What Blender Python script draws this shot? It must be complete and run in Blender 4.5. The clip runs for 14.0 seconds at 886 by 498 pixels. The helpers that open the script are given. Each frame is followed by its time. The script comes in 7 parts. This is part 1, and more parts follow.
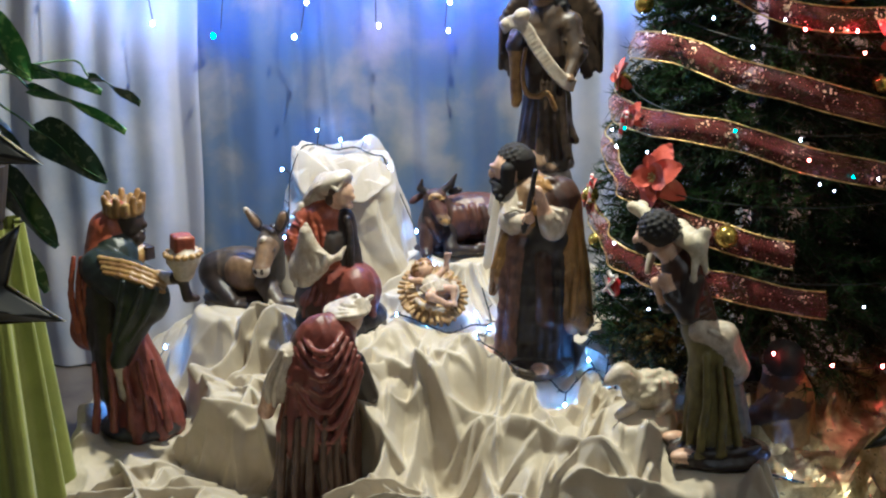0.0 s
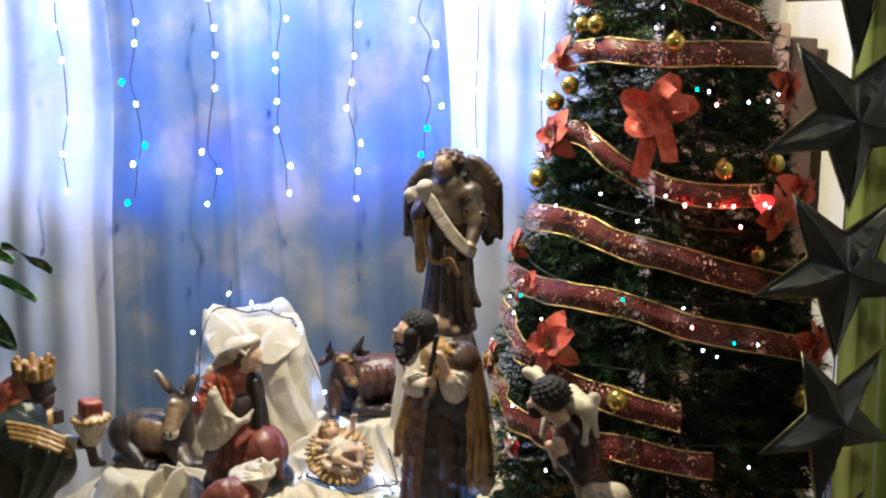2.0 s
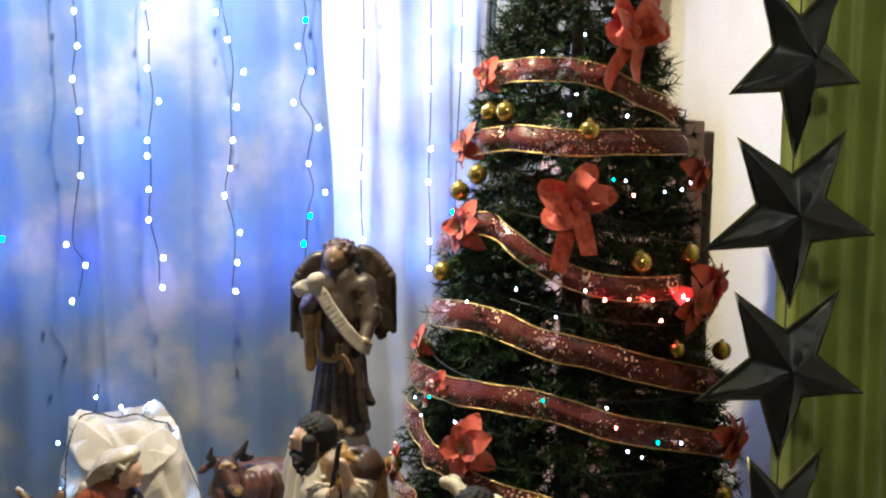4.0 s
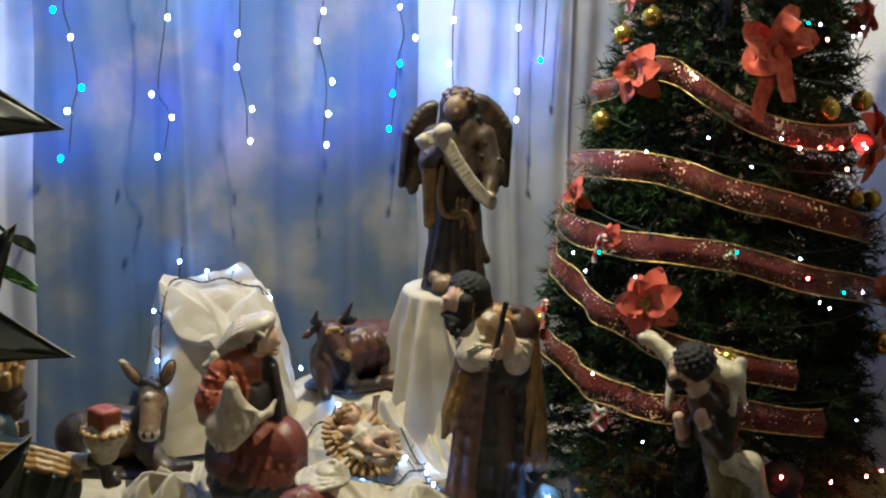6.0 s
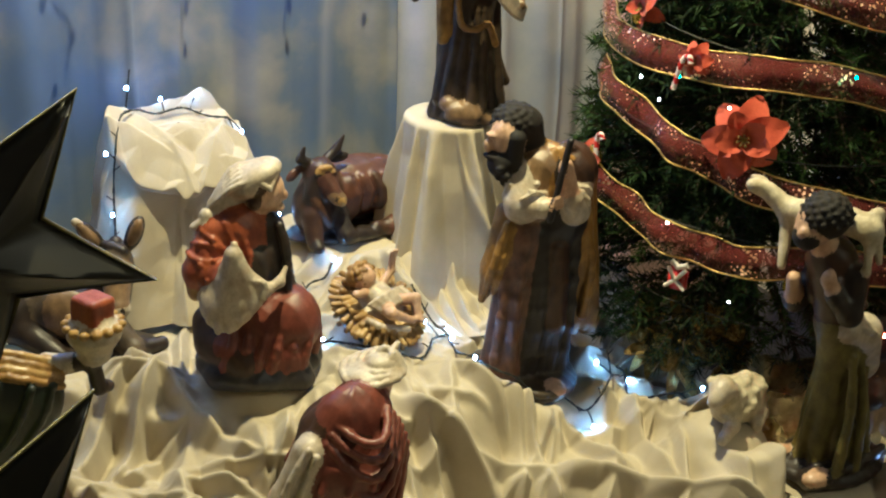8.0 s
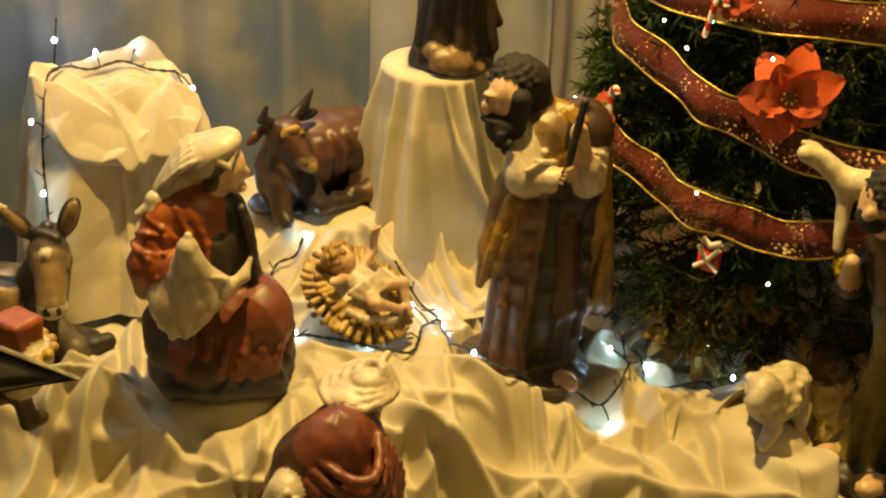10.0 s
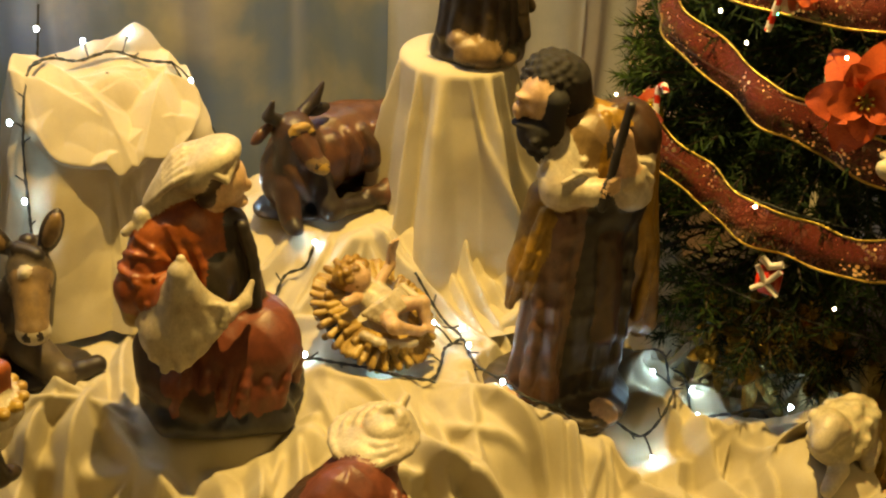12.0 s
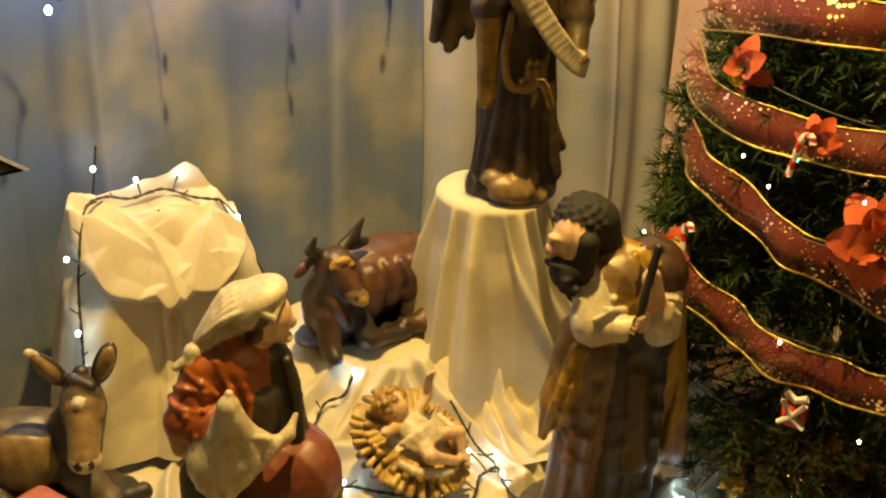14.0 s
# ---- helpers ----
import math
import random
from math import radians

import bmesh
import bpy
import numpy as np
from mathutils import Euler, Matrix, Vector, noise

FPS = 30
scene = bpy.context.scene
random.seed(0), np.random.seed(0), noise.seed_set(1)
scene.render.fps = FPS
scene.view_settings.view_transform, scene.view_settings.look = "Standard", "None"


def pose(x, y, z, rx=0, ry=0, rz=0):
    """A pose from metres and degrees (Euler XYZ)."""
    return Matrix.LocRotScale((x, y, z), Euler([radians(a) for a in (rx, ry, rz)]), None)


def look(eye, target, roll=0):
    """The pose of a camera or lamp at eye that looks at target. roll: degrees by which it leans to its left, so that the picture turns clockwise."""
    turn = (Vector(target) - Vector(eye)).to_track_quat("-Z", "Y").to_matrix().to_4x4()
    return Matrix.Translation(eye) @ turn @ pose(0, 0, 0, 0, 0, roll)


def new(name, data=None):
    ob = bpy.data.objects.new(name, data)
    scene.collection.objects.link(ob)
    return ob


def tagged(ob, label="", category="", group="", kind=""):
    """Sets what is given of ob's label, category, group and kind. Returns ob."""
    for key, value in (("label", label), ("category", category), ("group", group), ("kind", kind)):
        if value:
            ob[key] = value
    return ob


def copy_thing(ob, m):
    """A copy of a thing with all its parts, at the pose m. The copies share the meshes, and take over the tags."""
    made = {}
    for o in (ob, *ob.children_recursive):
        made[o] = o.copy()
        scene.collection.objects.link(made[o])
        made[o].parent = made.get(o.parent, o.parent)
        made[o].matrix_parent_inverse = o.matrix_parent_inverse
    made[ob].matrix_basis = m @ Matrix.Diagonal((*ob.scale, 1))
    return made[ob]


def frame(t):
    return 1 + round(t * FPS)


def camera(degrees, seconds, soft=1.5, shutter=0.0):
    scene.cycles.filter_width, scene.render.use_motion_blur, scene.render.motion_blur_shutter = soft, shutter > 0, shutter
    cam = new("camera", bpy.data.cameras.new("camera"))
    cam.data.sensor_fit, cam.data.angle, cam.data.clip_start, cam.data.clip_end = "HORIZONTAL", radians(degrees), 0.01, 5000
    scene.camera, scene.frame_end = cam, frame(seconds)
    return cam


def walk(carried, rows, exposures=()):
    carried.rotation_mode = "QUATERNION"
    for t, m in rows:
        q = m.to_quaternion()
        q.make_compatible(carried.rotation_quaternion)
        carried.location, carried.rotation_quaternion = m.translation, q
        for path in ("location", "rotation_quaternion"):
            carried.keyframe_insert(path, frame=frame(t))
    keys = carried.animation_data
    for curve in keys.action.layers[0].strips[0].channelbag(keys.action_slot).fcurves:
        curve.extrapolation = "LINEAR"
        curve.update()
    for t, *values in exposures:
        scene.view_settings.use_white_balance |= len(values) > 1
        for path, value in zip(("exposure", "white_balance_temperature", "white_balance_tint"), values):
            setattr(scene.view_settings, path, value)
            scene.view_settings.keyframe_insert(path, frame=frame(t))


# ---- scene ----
cam = camera(38.4, 14.0, soft=2.2)
PATH = [
    (0, (-0.212, -1.015, 1.363), (-0.073, 0.88, 0.74), -0.5),
    (0.5, (-0.197, -1.044, 1.389), (0.004, 0.861, 0.816), -0.4),
    (1, (-0.174, -1.084, 1.407), (0.041, 0.837, 0.893), -0.5),
    (1.5, (-0.166, -1.108, 1.43), (0.059, 0.826, 0.972), 0.1),
    (2, (-0.159, -1.125, 1.447), (0.1, 0.817, 1.043), 0.2),
    (2.5, (-0.154, -1.141, 1.468), (0.117, 0.811, 1.129), 0.1),
    (3, (-0.164, -1.121, 1.491), (0.157, 0.828, 1.177), -1.6),
    (3.2, (-0.192, -1.084, 1.49), (0.161, 0.861, 1.188), -1.5),
    (5.3, (-0.834, -0.549, 1.486), (0.003, 1.223, 1.087), 2.2),
    (5.5, (-0.963, -0.514, 1.481), (-0.107, 1.236, 1.031), 2.3),
    (6, (-1.106, -0.411, 1.417), (-0.278, 1.337, 0.907), 1.8),
    (6.5, (-1.164, -0.208, 1.37), (-0.309, 1.503, 0.785), 0.6),
    (7, (-1.183, 0.023, 1.355), (-0.326, 1.703, 0.688), 1.6),
    (7.5, (-1.202, 0.134, 1.364), (-0.3, 1.768, 0.645), 1.7),
    (8, (-1.27, 0.344, 1.336), (-0.22, 1.836, 0.516), 3.8),
    (8.2, (-1.273, 0.402, 1.312), (-0.198, 1.851, 0.45), 4.9),
    (10.3, (-1.042, 0.746, 1.288), (0.01, 2.136, 0.308), 3.3),
    (10.5, (-1.011, 0.772, 1.277), (0.02, 2.164, 0.277), 3.3),
    (11, (-0.963, 0.824, 1.267), (0.031, 2.234, 0.255), 2.7),
    (11.5, (-0.956, 0.861, 1.267), (0.027, 2.275, 0.249), 2.7),
    (12, (-0.946, 0.919, 1.268), (0.08, 2.303, 0.253), 3.3),
    (12.5, (-0.941, 0.948, 1.267), (0.083, 2.328, 0.243), 4.0),
    (13, (-0.941, 0.956, 1.285), (0.089, 2.342, 0.277), 3.9),
    (13.5, (-0.957, 0.939, 1.315), (0.072, 2.368, 0.367), 3.2),
    (14, (-0.989, 0.887, 1.354), (0.039, 2.362, 0.478), 2.6),
]
EXPOSURES = [
    (0.0, 0.05, 3900, 13), (3.2, 0.0, 4250, 13), (5.5, -0.65, 4150, 9), (7.0, -0.3, 4300, 4), (8.2, -0.2, 4800, 0),
    (10.3, -0.3, 8600, -3), (14.0, -0.3, 8600, -3),
]
walk(cam, [(t, look(eye, target, roll)) for t, eye, target, roll in PATH], EXPOSURES)

# ---- world and room light ----
world = bpy.data.worlds.new("night")
scene.world = world
world.use_nodes = True
world.node_tree.nodes["Background"].inputs[0].default_value = (0.02, 0.022, 0.03, 1)
world.node_tree.nodes["Background"].inputs[1].default_value = 0.1


def area_lamp(name, eye, target, size, watts, colour):
    d = bpy.data.lights.new(name, "AREA")
    d.shape, d.size, d.energy, d.color = "DISK", size, watts, colour
    ob = new(name, d)
    ob.matrix_world = look(eye, target)
    return ob


area_lamp("ceiling_lamp", (0.03, 2.34, 2.5), (0.05, 2.22, 0.0), 0.05, 132.0, (1.0, 0.68, 0.27))
area_lamp("room_lamp", (0.75, -0.5, 2.5), (1.0, 2.0, 1.0), 0.2, 17.0, (1.0, 0.74, 0.38))

# ---- materials ----
MATS = {}


def rgb(c):
    return (c[0], c[1], c[2], 1.0)


def surface(name, colour, second=None, rough=0.6, scale=20.0, fine=220.0, bump=0.3, metal=0.0, depth=0.002, spec=0.5, sheen=0.0, low=0.4, high=0.65):
    """Two colours mixed by a coarse noise, a fine noise on value, relief from both, roughness that varies."""
    if name in MATS:
        return MATS[name]
    m = bpy.data.materials.new(name)
    m.use_nodes = True
    n, l = m.node_tree.nodes, m.node_tree.links
    b = n["Principled BSDF"]
    b.inputs["Metallic"].default_value = metal
    b.inputs["Specular IOR Level"].default_value = spec
    b.inputs["Sheen Weight"].default_value = sheen
    tc = n.new("ShaderNodeTexCoord")
    big, small = n.new("ShaderNodeTexNoise"), n.new("ShaderNodeTexNoise")
    big.inputs["Scale"].default_value, big.inputs["Detail"].default_value = scale, 5
    small.inputs["Scale"].default_value, small.inputs["Detail"].default_value = fine, 3
    for t in (big, small):
        l.new(tc.outputs["Object"], t.inputs["Vector"])
    ramp = n.new("ShaderNodeMapRange")
    ramp.inputs["From Min"].default_value, ramp.inputs["From Max"].default_value = low, high
    l.new(big.outputs["Fac"], ramp.inputs["Value"])
    mix = n.new("ShaderNodeMix")
    mix.data_type = "RGBA"
    second = second or tuple(0.7 * v for v in colour)
    mix.inputs["A"].default_value, mix.inputs["B"].default_value = rgb(colour), rgb(second)
    l.new(ramp.outputs["Result"], mix.inputs["Factor"])
    hsv = n.new("ShaderNodeHueSaturation")
    vr = n.new("ShaderNodeMapRange")
    vr.inputs["To Min"].default_value, vr.inputs["To Max"].default_value = 0.82, 1.15
    l.new(small.outputs["Fac"], vr.inputs["Value"])
    l.new(vr.outputs["Result"], hsv.inputs["Value"])
    l.new(mix.outputs["Result"], hsv.inputs["Color"])
    l.new(hsv.outputs["Color"], b.inputs["Base Color"])
    rr = n.new("ShaderNodeMapRange")
    rr.inputs["To Min"].default_value, rr.inputs["To Max"].default_value = max(0.03, rough - 0.12), min(1, rough + 0.12)
    l.new(big.outputs["Fac"], rr.inputs["Value"])
    l.new(rr.outputs["Result"], b.inputs["Roughness"])
    bp = n.new("ShaderNodeBump")
    bp.inputs["Strength"].default_value, bp.inputs["Distance"].default_value = bump, depth
    l.new(small.outputs["Fac"], bp.inputs["Height"])
    l.new(bp.outputs["Normal"], b.inputs["Normal"])
    MATS[name] = m
    return m


def glow(name, colour, strength):
    m = bpy.data.materials.new(name)
    m.use_nodes = True
    b = m.node_tree.nodes["Principled BSDF"]
    b.inputs["Base Color"].default_value = rgb(colour)
    b.inputs["Emission Color"].default_value = rgb(colour)
    b.inputs["Emission Strength"].default_value = strength
    MATS[name] = m
    return m


muslin = surface("cream_muslin", (0.51, 0.455, 0.335), (0.43, 0.375, 0.265), 0.85, 9, 900, 0.25, depth=0.0008, spec=0.2, sheen=0.15)
wall_paint = surface("cream_wall_paint", (0.72, 0.68, 0.60), (0.66, 0.61, 0.53), 0.8, 3, 120, 0.15)
# ceiling out of view, kept dark grey to hold down the ambient bounce
ceil_paint = surface("low_bounce_ceiling_paint", (0.30, 0.28, 0.26), (0.26, 0.25, 0.23), 0.85, 3, 90, 0.1)
floor_mat = surface("dark_floor_tile", (0.10, 0.085, 0.07), (0.06, 0.05, 0.045), 0.4, 6, 80, 0.1)
# for the walls out of view: darkened so that they bounce less fill light
low_bounce_wall = surface("low_bounce_wall_paint", (0.16, 0.14, 0.12), (0.13, 0.115, 0.10), 0.8, 3, 120, 0.15)
cabinet_mat = surface("pinkish_board", (0.55, 0.38, 0.30), (0.48, 0.32, 0.25), 0.6, 5, 80, 0.15)
rod_shade_brown = surface("brown_rod_and_shade", (0.14, 0.085, 0.055), (0.09, 0.055, 0.035), 0.5, 12, 100, 0.2)
green_satin = surface("green_satin", (0.30, 0.33, 0.03), (0.20, 0.23, 0.02), 0.38, 6, 400, 0.15, sheen=0.3)
olive_piping = surface("olive_gold_piping", (0.16, 0.14, 0.04), (0.07, 0.06, 0.02), 0.4, 60, 700, 0.4, metal=0.5)
star_green = surface("dark_green_lame", (0.013, 0.013, 0.005), (0.006, 0.006, 0.003), 0.44, 12, 400, 0.12, depth=0.001, sheen=0.2)
gold_trim = surface("gold_trim", (0.55, 0.42, 0.13), (0.32, 0.23, 0.07), 0.38, 60, 700, 0.4, metal=0.8)
leaf_gold = surface("gold_leaf_foil", (0.40, 0.28, 0.08), (0.16, 0.11, 0.03), 0.28, 40, 300, 0.3, metal=0.6)
foil = surface("gold_foil", (0.60, 0.49, 0.24), (0.30, 0.23, 0.09), 0.30, 30, 300, 0.3, metal=0.7)
cable = surface("dark_green_cable", (0.012, 0.016, 0.014), (0.02, 0.02, 0.018), 0.5, 80, 500, 0.2)
needle_mat = surface("pine_needles", (0.010, 0.022, 0.006), (0.050, 0.095, 0.020), 0.7, 7, 300, 0.1, spec=0.2, low=0.45, high=0.68)
bark = surface("trunk_brown", (0.06, 0.04, 0.025), (0.03, 0.02, 0.012), 0.8, 60, 300, 0.5)
gold_ball = surface("gold_bauble", (0.62, 0.47, 0.06), (0.55, 0.40, 0.05), 0.16, 8, 300, 0.05, metal=0.85)
red_petal = surface("red_velvet_petal", (0.62, 0.095, 0.016), (0.38, 0.032, 0.008), 0.6, 60, 500, 0.3, sheen=0.3)
red_gloss = surface("red_gloss", (0.55, 0.03, 0.02), (0.40, 0.02, 0.015), 0.3, 40, 300, 0.1)
white_gloss = surface("white_gloss", (0.75, 0.70, 0.65), (0.68, 0.62, 0.56), 0.4, 40, 300, 0.1)
leaf_green = surface("pothos_leaf", (0.05, 0.16, 0.02), (0.22, 0.36, 0.06), 0.35, 45, 200, 0.25, low=0.5, high=0.6)
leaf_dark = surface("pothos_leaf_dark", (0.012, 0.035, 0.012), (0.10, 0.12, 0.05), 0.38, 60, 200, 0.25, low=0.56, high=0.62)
stem_green = surface("pothos_stem", (0.06, 0.12, 0.03), None, 0.5, 40, 200, 0.2)
terracotta = surface("dark_pot", (0.05, 0.04, 0.035), None, 0.6, 20, 200, 0.2)
led_white = glow("led_white", (0.56, 0.71, 1.0), 172.0)
led_blue = glow("led_blue", (0.05, 0.22, 1.0), 190.0)
led_ground = glow("led_ground", (0.40, 0.63, 1.0), 165.0)
led_violet = glow("led_violet", (0.30, 0.25, 1.0), 190.0)
tree_white = glow("tree_bulb_white", (1.0, 0.80, 0.62), 40.0)
tree_red = glow("tree_bulb_red", (1.0, 0.06, 0.02), 170.0)
tree_green = glow("tree_bulb_green", (0.05, 0.9, 0.45), 25.0)


def crease_relief(m, scale, height, strength):
    """Adds a net of fine pressed-in creases, as in cloth that lay crumpled, over the relief that the material has."""
    n, l = m.node_tree.nodes, m.node_tree.links
    b = n["Principled BSDF"]
    tc, warp, mix, v = n.new("ShaderNodeTexCoord"), n.new("ShaderNodeTexNoise"), n.new("ShaderNodeMix"), n.new("ShaderNodeTexVoronoi")
    warp.inputs["Scale"].default_value = 7.0
    mix.data_type, mix.inputs["Factor"].default_value = "RGBA", 0.10
    v.feature, v.inputs["Scale"].default_value = "DISTANCE_TO_EDGE", scale
    l.new(tc.outputs["Object"], warp.inputs["Vector"])
    l.new(tc.outputs["Object"], mix.inputs["A"])
    l.new(warp.outputs["Color"], mix.inputs["B"])
    l.new(mix.outputs["Result"], v.inputs["Vector"])
    r = n.new("ShaderNodeMapRange")
    r.inputs["From Max"].default_value = 0.22
    l.new(v.outputs["Distance"], r.inputs["Value"])
    bp = n.new("ShaderNodeBump")
    bp.inputs["Strength"].default_value, bp.inputs["Distance"].default_value = strength, height
    l.new(r.outputs["Result"], bp.inputs["Height"])
    l.new(b.inputs["Normal"].links[0].from_socket, bp.inputs["Normal"])
    l.new(bp.outputs["Normal"], b.inputs["Normal"])


crease_relief(muslin, 8.0, 0.004, 0.10)


def painted(name, colour, second=None, rough=0.42):
    """Hand-painted resin: brushed streaks of two tones, a dark antique wash in blotches, a soft semi-gloss."""
    m = surface("resin_" + name, colour, second, rough, 30, 320, 0.4, depth=0.0012)
    n, l = m.node_tree.nodes, m.node_tree.links
    b = n["Principled BSDF"]
    tc, mp, wash = n.new("ShaderNodeTexCoord"), n.new("ShaderNodeMapping"), n.new("ShaderNodeTexNoise")
    mp.inputs["Scale"].default_value = (1.0, 1.0, 0.6)
    wash.inputs["Scale"].default_value, wash.inputs["Detail"].default_value, wash.inputs["Roughness"].default_value = 75.0, 6, 0.65
    l.new(tc.outputs["Object"], mp.inputs["Vector"])
    l.new(mp.outputs["Vector"], wash.inputs["Vector"])
    r = n.new("ShaderNodeMapRange")
    r.inputs["From Min"].default_value, r.inputs["From Max"].default_value = 0.36, 0.62
    r.inputs["To Min"].default_value, r.inputs["To Max"].default_value = 0.78, 1.06
    l.new(wash.outputs["Fac"], r.inputs["Value"])
    old = b.inputs["Base Color"].links[0].from_socket
    hsv = n.new("ShaderNodeHueSaturation")
    l.new(old, hsv.inputs["Color"])
    l.new(r.outputs["Result"], hsv.inputs["Value"])
    l.new(hsv.outputs["Color"], b.inputs["Base Color"])
    return m


def cloud_cloth():
    """Blue satin printed with pale clouds."""
    m = bpy.data.materials.new("cloud_print_satin")
    m.use_nodes = True
    n, l = m.node_tree.nodes, m.node_tree.links
    b = n["Principled BSDF"]
    b.inputs["Roughness"].default_value, b.inputs["Sheen Weight"].default_value = 0.58, 0.2
    tc = n.new("ShaderNodeTexCoord")
    mp = n.new("ShaderNodeMapping")
    mp.inputs["Scale"].default_value = (1.0, 0.25, 0.9)
    l.new(tc.outputs["Object"], mp.inputs["Vector"])
    a, c, w = n.new("ShaderNodeTexNoise"), n.new("ShaderNodeTexNoise"), n.new("ShaderNodeTexNoise")
    a.inputs["Scale"].default_value, a.inputs["Detail"].default_value, a.inputs["Distortion"].default_value = 4.2, 12, 0.2
    c.inputs["Scale"].default_value, c.inputs["Detail"].default_value = 14.0, 5
    w.inputs["Scale"].default_value, w.inputs["Detail"].default_value = 700.0, 2
    for t in (a, c, w):
        l.new(mp.outputs["Vector"], t.inputs["Vector"])
    add = n.new("ShaderNodeMath")
    add.operation = "MULTIPLY_ADD"
    add.inputs[1].default_value = 0.15
    l.new(c.outputs["Fac"], add.inputs[0])
    l.new(a.outputs["Fac"], add.inputs[2])
    ramp = n.new("ShaderNodeValToRGB")
    e = ramp.color_ramp.elements
    e[0].position, e[0].color = 0.47, (0.092, 0.142, 0.26, 1)
    e[1].position, e[1].color = 0.80, (0.31, 0.30, 0.27, 1)
    mid = e.new(0.59)
    mid.color = (0.13, 0.17, 0.24, 1)
    pale = e.new(0.665)
    pale.color = (0.20, 0.215, 0.235, 1)
    l.new(add.outputs["Value"], ramp.inputs["Fac"])
    l.new(ramp.outputs["Color"], b.inputs["Base Color"])
    bp = n.new("ShaderNodeBump")
    bp.inputs["Strength"].default_value, bp.inputs["Distance"].default_value = 0.15, 0.001
    l.new(w.outputs["Fac"], bp.inputs["Height"])
    l.new(bp.outputs["Normal"], b.inputs["Normal"])
    return m


def sheer_ribbon():
    """Translucent red organza with metallic flecks."""
    m = bpy.data.materials.new("red_organza")
    m.use_nodes = True
    n, l = m.node_tree.nodes, m.node_tree.links
    b = n["Principled BSDF"]
    b.inputs["Base Color"].default_value = (0.42, 0.06, 0.05, 1)
    b.inputs["Roughness"].default_value = 0.4
    b.inputs["Sheen Weight"].default_value = 0.3
    tc = n.new("ShaderNodeTexCoord")
    v = n.new("ShaderNodeTexVoronoi")
    v.inputs["Scale"].default_value = 105.0
    l.new(tc.outputs["Object"], v.inputs["Vector"])
    noise_big = n.new("ShaderNodeTexNoise")
    noise_big.inputs["Scale"].default_value = 16.0
    l.new(tc.outputs["Object"], noise_big.inputs["Vector"])
    sub = n.new("ShaderNodeMath")
    sub.operation = "MULTIPLY_ADD"
    sub.inputs[1].default_value, sub.inputs[2].default_value = 1.5, -0.62
    l.new(noise_big.outputs["Fac"], sub.inputs[0])
    less = n.new("ShaderNodeMath")
    less.operation = "LESS_THAN"
    l.new(v.outputs["Distance"], less.inputs[0])
    l.new(sub.outputs["Value"], less.inputs[1])
    mix = n.new("ShaderNodeMix")
    mix.data_type = "RGBA"
    mix.inputs["A"].default_value, mix.inputs["B"].default_value = (0.40, 0.075, 0.060, 1), (0.95, 0.70, 0.42, 1)
    l.new(less.outputs["Value"], mix.inputs["Factor"])
    l.new(mix.outputs["Result"], b.inputs["Base Color"])
    l.new(less.outputs["Value"], b.inputs["Metallic"])
    al = n.new("ShaderNodeMapRange")
    al.inputs["To Min"].default_value, al.inputs["To Max"].default_value = 0.26, 1.0
    l.new(less.outputs["Value"], al.inputs["Value"])
    l.new(al.outputs["Result"], b.inputs["Alpha"])
    return m


cloud_mat = cloud_cloth()
pale_cloth = surface("pale_sheer", (0.50, 0.50, 0.54), (0.27, 0.31, 0.41), 0.5, 3.2, 500, 0.15, depth=0.001, low=0.42, high=0.68)
ribbon_mat = sheer_ribbon()

# ---- builders ----


def mesh_from(name, verts, faces, mats, index=None, smooth=True):
    me = bpy.data.meshes.new(name)
    me.from_pydata([tuple(v) for v in verts] if not isinstance(verts, np.ndarray) else verts.tolist(), [], faces.tolist() if isinstance(faces, np.ndarray) else faces)
    for m in mats if isinstance(mats, (list, tuple)) else [mats]:
        me.materials.append(m)
    if index is not None:
        me.polygons.foreach_set("material_index", np.asarray(index, dtype=np.int32))
    me.polygons.foreach_set("use_smooth", np.full(len(me.polygons), smooth))
    me.update()
    return me


def thing(name, label, category, verts=None, faces=None, mats=None, index=None, smooth=True, group="", kind="", at=None):
    ob = new(name, mesh_from(name, verts, faces, mats, index, smooth) if verts is not None else None)
    if at is not None:
        ob.matrix_world = at
    return tagged(ob, label, category, group, kind)


def part(name, parent, verts, faces, mats, label="", index=None, smooth=True, kind=""):
    ob = new(name, mesh_from(name, verts, faces, mats, index, smooth))
    ob.parent = parent
    return tagged(ob, label, "", "", kind)


def box_data(lo, hi):
    (x0, y0, z0), (x1, y1, z1) = lo, hi
    v = [(x0, y0, z0), (x1, y0, z0), (x1, y1, z0), (x0, y1, z0), (x0, y0, z1), (x1, y0, z1), (x1, y1, z1), (x0, y1, z1)]
    return v, [(0, 3, 2, 1), (4, 5, 6, 7), (0, 1, 5, 4), (1, 2, 6, 5), (2, 3, 7, 6), (3, 0, 4, 7)]


def bevel_box(lo, hi, r=0.006):
    bm = bmesh.new()
    v, f = box_data(lo, hi)
    vs = [bm.verts.new(p) for p in v]
    for q in f:
        bm.faces.new([vs[i] for i in q])
    bmesh.ops.bevel(bm, geom=bm.edges[:], offset=r, segments=2, affect="EDGES")
    bm.verts.ensure_lookup_table()
    out = [tuple(p.co) for p in bm.verts], [tuple(q.index for q in g.verts) for g in bm.faces]
    bm.verts.index_update()
    out = [tuple(p.co) for p in bm.verts], [tuple(q.index for q in g.verts) for g in bm.faces]
    bm.free()
    return out


